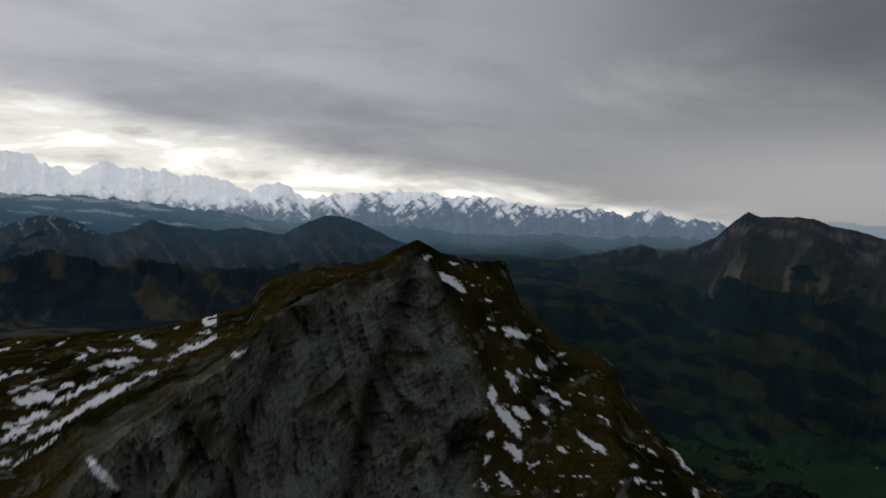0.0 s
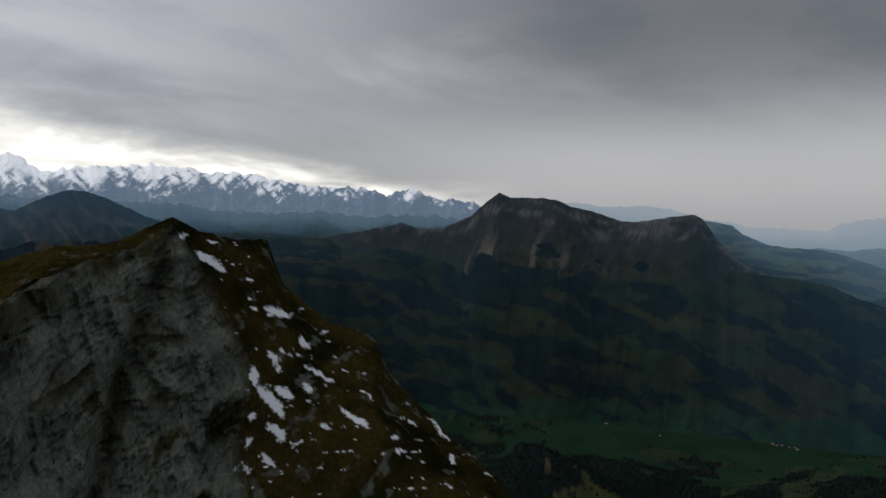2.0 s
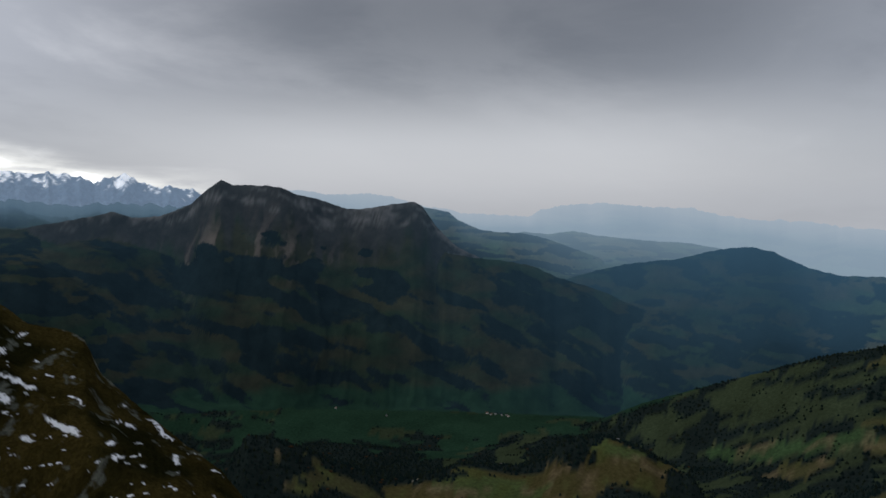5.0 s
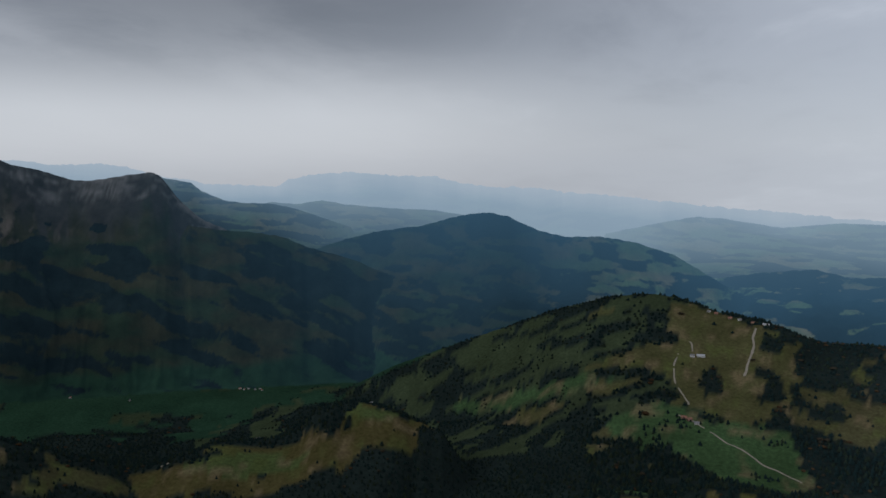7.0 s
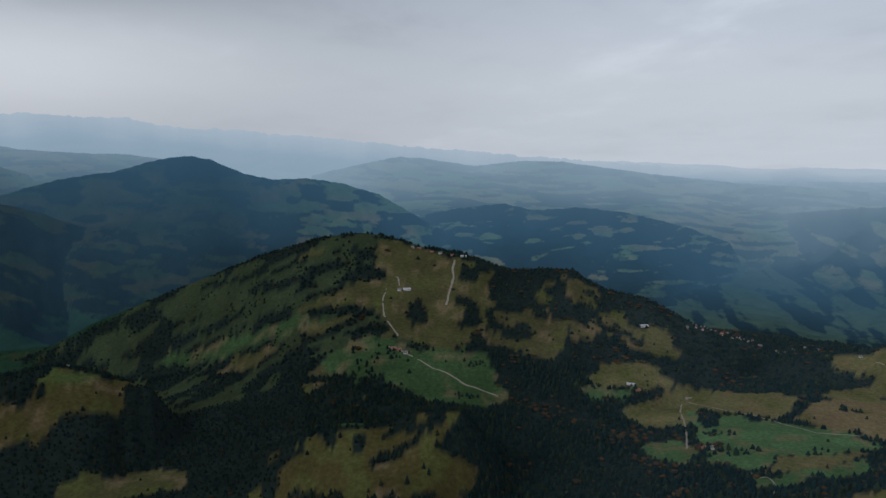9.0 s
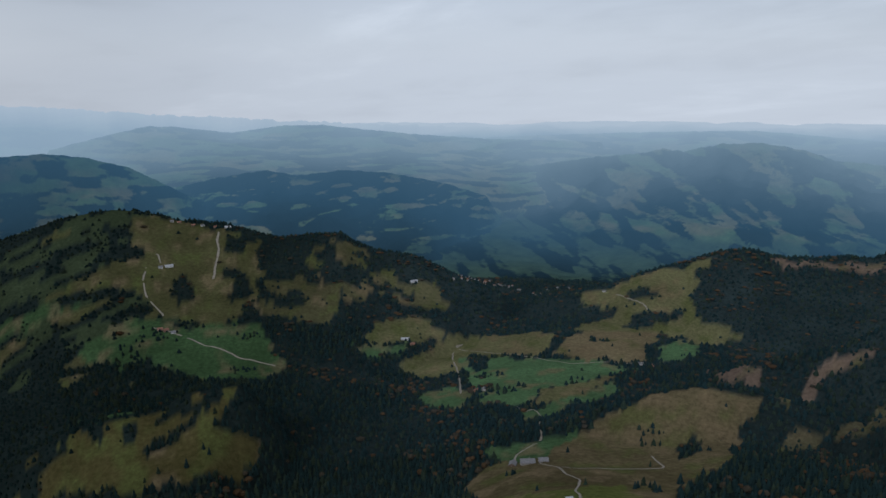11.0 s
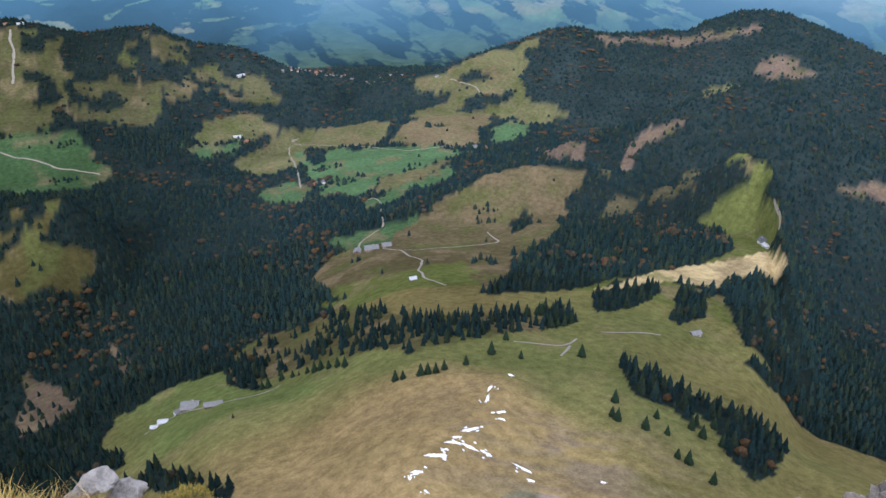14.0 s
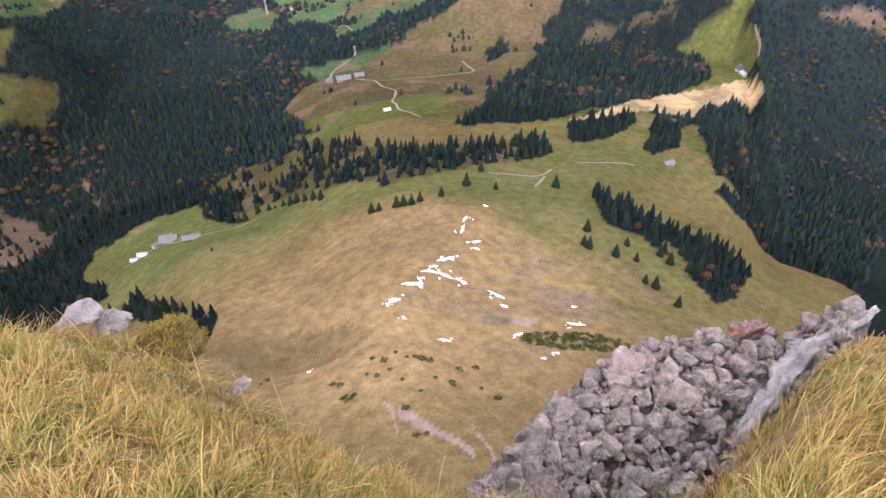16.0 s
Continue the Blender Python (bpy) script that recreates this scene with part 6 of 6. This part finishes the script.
def ledge_height(az, r):
    re, ze = ledge_edge(az)
    x, y = r * np.sin(np.radians(az)), r * np.cos(np.radians(az))
    f = np.clip(r / re, 0, 1)
    return -1.75 + (ze + 1.75) * f ** 1.5 + 0.07 * fbm(x / 0.45, y / 0.45, 3, 2) * f - 3.0 * np.clip(r / re - 1, 0, 9) ** 1.3


def turf_material():
    m, nt, b = base_material("matted_turf", 0.95)
    f = noise_node(nt, 14.0, 6, 0.7)
    nt.links.new(ramp_node(nt, f, [(0.3, (0.07, 0.055, 0.022)), (0.55, (0.20, 0.15, 0.055)), (0.75, (0.32, 0.24, 0.09))]), b.inputs["Base Color"])
    bump_node(nt, b, f, 0.8, 0.03)
    return m


def stone_material(name, lo, hi, lichen=None, fine=6.0, relief=0.06):
    m, nt, b = base_material(name, 0.9)
    f1, f2 = noise_node(nt, fine, 8, 0.72, None, 0.6), noise_node(nt, 3.0, 4, 0.6)
    info = nt.nodes.new("ShaderNodeObjectInfo")
    col = ramp_node(nt, f1, [(0.28, lo), (0.7, hi)])
    col = mix_node(nt, 1.0, col, ramp_node(nt, f2, grey(0.75, 1.2)), "MULTIPLY")
    col = mix_node(nt, 1.0, col, ramp_node(nt, info.outputs["Random"], [(0.0, (0.78, 0.75, 0.74)), (0.5, (1.0, 0.97, 0.95)), (1.0, (1.2, 1.15, 1.1))]), "MULTIPLY")
    if lichen:
        spots = ramp_node(nt, noise_node(nt, 7.0, 5, 0.6), [(0.52, (0, 0, 0)), (0.58, (1, 1, 1))])
        col = mix_node(nt, spots, col, lichen)
    # solution pits and cracks of weathered limestone, sunk and also darkened in the colour
    pits = nt.nodes.new("ShaderNodeTexVoronoi")
    pits.inputs["Scale"].default_value = fine * 5
    g = nt.nodes.new("ShaderNodeTexCoord")
    nt.links.new(g.outputs["Object"], pits.inputs["Vector"])
    hole = ramp_node(nt, pits.outputs["Distance"], [(0.04, (0.45, 0.43, 0.42)), (0.30, (1.0, 1.0, 1.0))])
    col = mix_node(nt, 0.6, col, hole, "MULTIPLY")
    rough = nt.nodes.new("ShaderNodeMath")
    rough.operation = "MULTIPLY_ADD"
    rough.inputs[1].default_value = 0.25
    nt.links.new(pits.outputs["Distance"], rough.inputs[0])
    nt.links.new(f1, rough.inputs[2])
    nt.links.new(col, b.inputs["Base Color"])
    bump_node(nt, b, rough.outputs[0], 1.0, relief)
    return m


MAT_TURF = turf_material()
MAT_STONE = stone_material("grey_limestone", (0.20, 0.176, 0.152), (0.62, 0.56, 0.495), None, 3.0, 0.08)
MAT_PALE = stone_material("pale_limestone", (0.26, 0.24, 0.22), (0.68, 0.64, 0.60), None, 4.0, 0.06)
# rubble bed is coloured dark in place of shade between the stones
MAT_BED = stone_material("dark_gap_bed", (0.07, 0.062, 0.055), (0.20, 0.185, 0.17), None, 30.0, 0.03)
MAT_RIB = stone_material("pale_limestone_rib", (0.30, 0.29, 0.28), (0.66, 0.64, 0.61), None, 16.0, 0.05)
MAT_PINK = stone_material("pinkish_limestone", (0.26, 0.21, 0.19), (0.50, 0.43, 0.39), None, 4.0, 0.05)
MAT_LICHEN = stone_material("limestone_with_orange_lichen", (0.22, 0.17, 0.155), (0.38, 0.32, 0.30), (0.36, 0.085, 0.018))


def build_ledge():
    az = np.arange(-180, 180, 0.75)
    k = np.concatenate([[-0.01], np.linspace(0.01, 1, 60), [1.05, 1.12, 1.25, 1.6, 2.4, 4.0]])[:, None]
    re, ze = ledge_edge(az)
    r = re * k
    a2 = np.broadcast_to(az, r.shape)
    z = ledge_height(a2, r)
    fall = np.array([0, 0.10, 0.35, 1.1, 4.0, 9.0, 20.0])
    z[-6:] = ze[None] - fall[1:, None]
    ob = sheet("ledge", az, r, z, np.zeros((*r.shape, 3)), MAT_TURF, True)
    tagged(ob, "matted turf of the summit ledge under dry grass", "ledge", "", "structure")


build_ledge()


def grass_material():
    m, nt, b = base_material("dry_grass_blades", 0.7)
    c = nt.nodes.new("ShaderNodeAttribute")
    c.attribute_name = "cover"
    nt.links.new(c.outputs["Color"], b.inputs["Base Color"])
    return m


MAT_GRASS = grass_material()


def blades(rng, x, y, z, length, width, lean_dir, lean, colour, curl):
    """Curved tapering blades: corners, triangles, colours."""
    n = len(x)
    side = np.stack([-np.sin(lean_dir), np.cos(lean_dir)], -1)
    steps = np.array([0.0, 0.35, 0.7, 1.0])
    pts = []
    for s in steps:
        ang = lean * (0.35 + 1.0 * s * curl)
        out = length * s * np.sin(np.clip(ang, 0, 2.2)) * 0.9
        up = length * s * np.cos(np.clip(ang, 0, 2.0))
        c = np.stack([x + np.cos(lean_dir) * out, y + np.sin(lean_dir) * out, z + up], -1)
        if s < 1:
            w = (width * (1 - 0.55 * s) / 2)[:, None]
            off = np.concatenate([side * w, np.zeros((n, 1))], 1)
            pts += [c - off, c + off]
        else:
            pts.append(c)
    co = np.stack(pts, 1)
    tri = np.array([(0, 1, 3), (0, 3, 2), (2, 3, 5), (2, 5, 4), (4, 5, 6)])
    T = tri[None] + (np.arange(n) * 7)[:, None, None]
    # painted shade: blades darken towards the root
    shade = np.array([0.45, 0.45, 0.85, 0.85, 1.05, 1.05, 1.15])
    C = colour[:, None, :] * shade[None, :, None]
    return co.reshape(-1, 3), T.reshape(-1, 3), C.reshape(-1, 3)


def grass(name, label, az0, az1, n, seed, r_in):
    rng = np.random.default_rng(seed)
    az = rng.uniform(az0, az1, n)
    re, _ = ledge_edge(az)
    r = np.sqrt(rng.uniform(r_in ** 2, 1, n) * re ** 2)
    x, y = r * np.sin(np.radians(az)), r * np.cos(np.radians(az))
    # tufts: pull the blades towards scattered centres
    tuft = fbm(x / 0.10, y / 0.10, 2, 61)
    keep = rng.random(n) < np.clip(0.5 + 1.5 * tuft, 0.06, 1)
    az, r, x, y = az[keep], r[keep], x[keep], y[keep]
    n = len(x)
    z = ledge_height(az, r) - 0.01
    swirl = fbm(x / 0.30, y / 0.30, 3, 63) * 2.4
    out = np.arctan2(y, x)
    lean_dir = out - 0.9 + swirl + rng.normal(0, 0.95, n)
    lean = np.clip(rng.normal(0.9, 0.5, n), 0.05, 1.9)
    length = np.clip(rng.gamma(9, 0.0155, n) * (0.85 + 0.6 * fbm(x / 0.5, y / 0.5, 2, 65)), 0.05, 0.36)
    tone = fbm(x / 0.35, y / 0.35, 3, 67)[:, None]
    straw, gold, green, rust = [np.array([c]) for c in ((0.42, 0.315, 0.110), (0.34, 0.235, 0.050), (0.17, 0.175, 0.032), (0.28, 0.145, 0.045))]
    pick = rng.random((n, 1))
    col = np.where(pick < 0.42, straw, np.where(pick < 0.72, gold, np.where(pick < 0.78, rust, green)))
    col = np.where((tone < -0.22) & (pick > 0.35), green, col)
    col = np.where((tone > 0.34) & (pick > 0.55), rust, col)
    col = col * rng.uniform(0.7, 1.2, (n, 1))
    width = rng.uniform(0.0019, 0.0048, n)
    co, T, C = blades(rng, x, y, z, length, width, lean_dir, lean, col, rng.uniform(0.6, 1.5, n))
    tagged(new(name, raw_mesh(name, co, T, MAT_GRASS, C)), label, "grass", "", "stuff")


grass("dry_grass", "long straw-coloured autumn grass on the ledge", -14, 48, 84000, 31, 0.36)
grass("dry_grass", "dry golden grass beside the stone rubble", 46, 98, 58000, 32, 0.42)


def stalks():
    rng = np.random.default_rng(41)
    n = 46
    az = np.concatenate([rng.uniform(2, 46, 30), rng.uniform(50, 84, 16)])
    re, _ = ledge_edge(az)
    r = re * rng.uniform(0.72, 1.0, n)
    x, y = r * np.sin(np.radians(az)), r * np.cos(np.radians(az))
    z = ledge_height(az, r)
    col = np.array([[0.52, 0.41, 0.20]]) * rng.uniform(0.8, 1.15, (n, 1))
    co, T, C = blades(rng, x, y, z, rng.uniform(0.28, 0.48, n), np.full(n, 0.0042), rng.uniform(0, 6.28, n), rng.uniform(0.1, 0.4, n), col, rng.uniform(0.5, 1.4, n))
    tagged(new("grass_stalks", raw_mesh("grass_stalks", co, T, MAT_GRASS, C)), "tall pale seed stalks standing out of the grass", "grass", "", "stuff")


stalks()


# ---- stone rubble, slab and boulders on the ledge ----
def rock_mesh(name, seed, points, squash, mat, detail=False):
    rng = random.Random(seed)
    bm = bmesh.new()
    for _ in range(points):
        v = Vector((rng.gauss(0, 1), rng.gauss(0, 1), rng.gauss(0, 1))).normalized() * rng.uniform(0.82, 1.05)
        bm.verts.new((0.5 * v.x, 0.5 * v.y * squash[0], 0.5 * v.z * squash[1]))
    bmesh.ops.convex_hull(bm, input=bm.verts[:])
    bmesh.ops.delete(bm, geom=[v for v in bm.verts if not v.link_faces], context="VERTS")
    if detail:
        bmesh.ops.subdivide_edges(bm, edges=bm.edges[:], cuts=3, use_grid_fill=True)
        bmesh.ops.smooth_vert(bm, verts=bm.verts[:], factor=0.5, use_axis_x=True, use_axis_y=True, use_axis_z=True)
        for v in bm.verts:
            v.co += v.co.normalized() * (0.14 * noise.noise(v.co * 4 + Vector((seed, 0, 0))) + 0.07 * noise.noise(v.co * 11))
    bmesh.ops.triangulate(bm, faces=bm.faces[:])
    me = bpy.data.meshes.new(name)
    bm.to_mesh(me)
    bm.free()
    me.materials.append(mat)
    return me


PILE_TOP = [(44, -57.0, 2.05), (47.9, -54.9, 2.3), (50.4, -52.2, 2.6), (54, -49.2, 3.0), (57.2, -46.8, 3.3), (61.1, -44.4, 3.6), (65.2, -42.7, 3.9), (69.5, -41.4, 4.2), (71.9, -41.2, 4.35), (74.7, -38.8, 4.7), (76.5, -38.0, 4.9), (80, -37.5, 4.9)]
_PA, _PE, _PR = line(PILE_TOP)


def pile_point(az, f):
    r0, z0 = ledge_edge(az)
    r1 = np.interp(az, _PA, _PR)
    z1 = r1 * np.tan(np.radians(np.interp(az, _PA, _PE)))
    r = r0 + 0.02 + (r1 - r0 - 0.02) * f
    z = z0 - 0.10 + (z1 - z0 + 0.10) * f + 0.10 * np.sin(f * math.pi)
    return r, z


def build_pile():
    root = new("rubble_pile")
    az = np.arange(44, 78, 0.6)
    f = np.linspace(-0.1, 1.0, 26)[:, None]
    r, z = pile_point(np.broadcast_to(az, (26, len(az))), np.broadcast_to(f, (26, len(az))))
    r = np.concatenate([r, r[-1:] + 0.1, r[-1:] + 0.5])
    z = np.concatenate([z - 0.06, z[-1:] - 0.25, z[-1:] - 2.5])
    bed = sheet("bed", az, r, z, np.zeros((*r.shape, 3)), MAT_BED, False)
    bed.parent = root
    tagged(root, "heap of broken grey limestone on the ledge's edge", "rubble")
    rng = random.Random(77)
    forms = [rock_mesh("stone", 100 + k, rng.randint(11, 16), (rng.uniform(0.6, 1.0), rng.uniform(0.4, 0.8)), MAT_STONE) for k in range(18)]
    cells = [(i, j) for j in range(13) for i in range(26)]
    for made, (i, j) in enumerate(cells):
        a, t = 45.5 + 31.0 * (i + rng.random()) / 26, (j + rng.random()) / 13
        rr, zz = [float(v) for v in pile_point(np.array(a), np.array(t))]
        size = min(0.26, max(0.085, rng.lognormvariate(-2.12, 0.30)))
        ob = new("stone", forms[made % 18])
        ob.parent = root
        ob.matrix_basis = pose(rr * math.sin(radians(a)), rr * math.cos(radians(a)), zz + size * rng.uniform(-0.05, 0.3), rng.uniform(0, 360), rng.uniform(-60, 60), rng.uniform(0, 360)) @ Matrix.Diagonal((size * 1.15, size, size, 1))
    # the small stuff in the gaps, joined
    co, tri, base = [], [], 0
    src = [(np.array([v.co for v in m.vertices]), np.array([p.vertices[:] for p in m.polygons])) for m in forms[:8]]
    for k in range(800):
        a, t = rng.uniform(45, 77), rng.random()
        rr, zz = [float(v) for v in pile_point(np.array(a), np.array(t))]
        size = rng.uniform(0.04, 0.08)
        c, f3 = src[k % 8]
        rot = np.array(Euler((rng.uniform(0, 6), rng.uniform(0, 6), rng.uniform(0, 6))).to_matrix())
        co.append(c @ rot.T * size + np.array((rr * math.sin(radians(a)), rr * math.cos(radians(a)), zz + rng.uniform(-0.04, 0.02))))
        tri.append(f3 + base)
        base += len(c)
    gravel = new("gravel", raw_mesh("gravel", np.concatenate(co), np.concatenate(tri), MAT_STONE))
    gravel.parent = root
    tagged(gravel, "small broken stones in the gaps", "", "", "stuff")


build_pile()


def boulder(name, az, el, r, size, squash, mat, label, seed, sink=0.3):
    me = rock_mesh(name, seed, 16, squash, mat, True)
    ob = new(name, me)
    z = r * math.tan(radians(el))
    ob.matrix_basis = pose(r * math.sin(radians(az)), r * math.cos(radians(az)), z - sink * size * squash[1] * 0.5, 6, 4, -az + seed * 3) @ Matrix.Diagonal((size, size, size, 1))
    return tagged(ob, label, "rock")


boulder("boulder", 8.6, -39.6, 3.35, 0.29, (0.7, 0.5), MAT_PALE, "pale weathered boulder in the grass at the ledge's rim", 5)
boulder("boulder", 10.7, -40.7, 3.32, 0.25, (0.8, 0.42), MAT_PALE, "low pale rock beside the weathered boulder", 8)
boulder("boulder", 15.4, -44.4, 3.05, 0.16, (0.8, 0.4), MAT_PALE, "small white rock under the mossy hummock", 11)
boulder("boulder", 20.3, -47.3, 2.85, 0.17, (0.45, 0.6), MAT_PALE, "white rock edge breaking out of the grass", 14)
boulder("boulder", 69.2, -41.6, 4.0, 0.36, (0.75, 0.5), MAT_LICHEN, "reddish boulder with an orange lichen patch on the rubble", 17, 0.0)
boulder("boulder", 59.6, -46.6, 3.15, 0.42, (0.6, 0.3), MAT_PINK, "flat pinkish block lying on top of the rubble", 20, -0.3)
boulder("boulder", 63.0, -53.2, 2.35, 0.16, (0.8, 0.5), MAT_PALE, "white stone at the foot of the rubble", 23, 0.0)
boulder("boulder", 65.5, -53.0, 2.40, 0.15, (0.8, 0.4), MAT_PALE, "flat pale stone in the grass below the rubble", 26, 0.0)


def build_slab():
    spine = [(77.6, -37.2, 4.5), (76.4, -38.6, 4.1), (75.2, -40.2, 3.7), (73.7, -41.6, 3.4), (73.1, -43.2, 3.15), (72.9, -44.8, 2.95), (72.0, -47.2, 2.75), (71.0, -49.0, 2.6)]
    a, e, r = line(spine)
    s, t = np.linspace(0, 1, 60), np.linspace(0, 1, len(a))
    a, e, r = np.interp(s, t, a), np.interp(s, t, e), np.interp(s, t, r)
    c = np.stack([r * np.sin(np.radians(a)), r * np.cos(np.radians(a)), r * np.tan(np.radians(e))], -1)
    d = np.gradient(c, axis=0)
    d /= np.linalg.norm(d, axis=1)[:, None]
    side = np.cross(d, [0, 0, 1.0])
    side /= np.linalg.norm(side, axis=1)[:, None]
    up = np.cross(side, d)
    n = 14
    rows = []
    for i in range(n):
        th = 2 * math.pi * i / n
        wide = 0.042 * (0.6 + 0.4 * np.sin(s * math.pi)) * (1 + 1.1 * fbm(s * 9, s * 0 + i * 0.6, 3, 81))
        rows.append(c + side * (wide * math.cos(th))[:, None] + up * (0.62 * wide * math.sin(th) + 0.03 * fbm(s * 16, s * 0 + i, 3, 82) - 0.02)[:, None])
    co = np.stack(rows, 1).reshape(-1, 3)
    q = [(k * n + i, k * n + (i + 1) % n, (k + 1) * n + (i + 1) % n, (k + 1) * n + i) for k in range(59) for i in range(n)]
    tagged(new("rock_slab", raw_mesh("rock_slab", co, q, MAT_RIB, None, True)), "pale limestone rib between the rubble and the grass", "rock")


build_slab()


def build_hummock():
    """A mossy turf hummock at the rim: an uneven mound with short tufts."""
    az0, el0, r0 = 14.4, -43.2, 3.12
    cx, cy, cz = r0 * math.sin(radians(az0)), r0 * math.cos(radians(az0)), r0 * math.tan(radians(el0))
    root = new("moss_hummock")
    root.matrix_basis = pose(cx, cy, cz - 0.05)
    th, ph = np.meshgrid(np.linspace(0, 2 * math.pi, 40, endpoint=False), np.linspace(0, math.pi / 2, 14))
    k = 1 + 0.25 * fbm(2 * np.cos(th) + 5, 2 * np.sin(th) + 3 * ph, 3, 87)
    x, y, z = 0.23 * np.cos(th) * np.cos(ph) * k, 0.15 * np.sin(th) * np.cos(ph) * k, 0.15 * np.sin(ph) ** 0.7 * k - 0.03
    co = np.stack([x, y, z], -1).reshape(-1, 3)
    q = [(i * 40 + j, i * 40 + (j + 1) % 40, (i + 1) * 40 + (j + 1) % 40, (i + 1) * 40 + j) for i in range(13) for j in range(40)]
    part("mound", raw_mesh("mound", co, q, MAT_TURF, None, True), root, "dark matted turf mound")
    rng = np.random.default_rng(19)
    n = 6500
    pick = rng.integers(40, len(co), n)
    p = co[pick] + rng.normal(0, 0.006, (n, 3))
    col = np.where(rng.random((n, 1)) < 0.55, np.array([[0.34, 0.25, 0.04]]), np.array([[0.14, 0.13, 0.03]])) * rng.uniform(0.6, 1.2, (n, 1))
    c, T, C = blades(rng, p[:, 0], p[:, 1], p[:, 2] - 0.004, rng.uniform(0.012, 0.035, n), np.full(n, 0.004), rng.uniform(0, 6.28, n), rng.uniform(0.2, 1.2, n), col, rng.uniform(0.5, 1.2, n))
    part("moss", raw_mesh("moss", c, T, MAT_GRASS, C), root, "yellow-green moss tufts")
    tagged(root, "mossy turf hummock at the rim of the ledge", "hummock")


build_hummock()
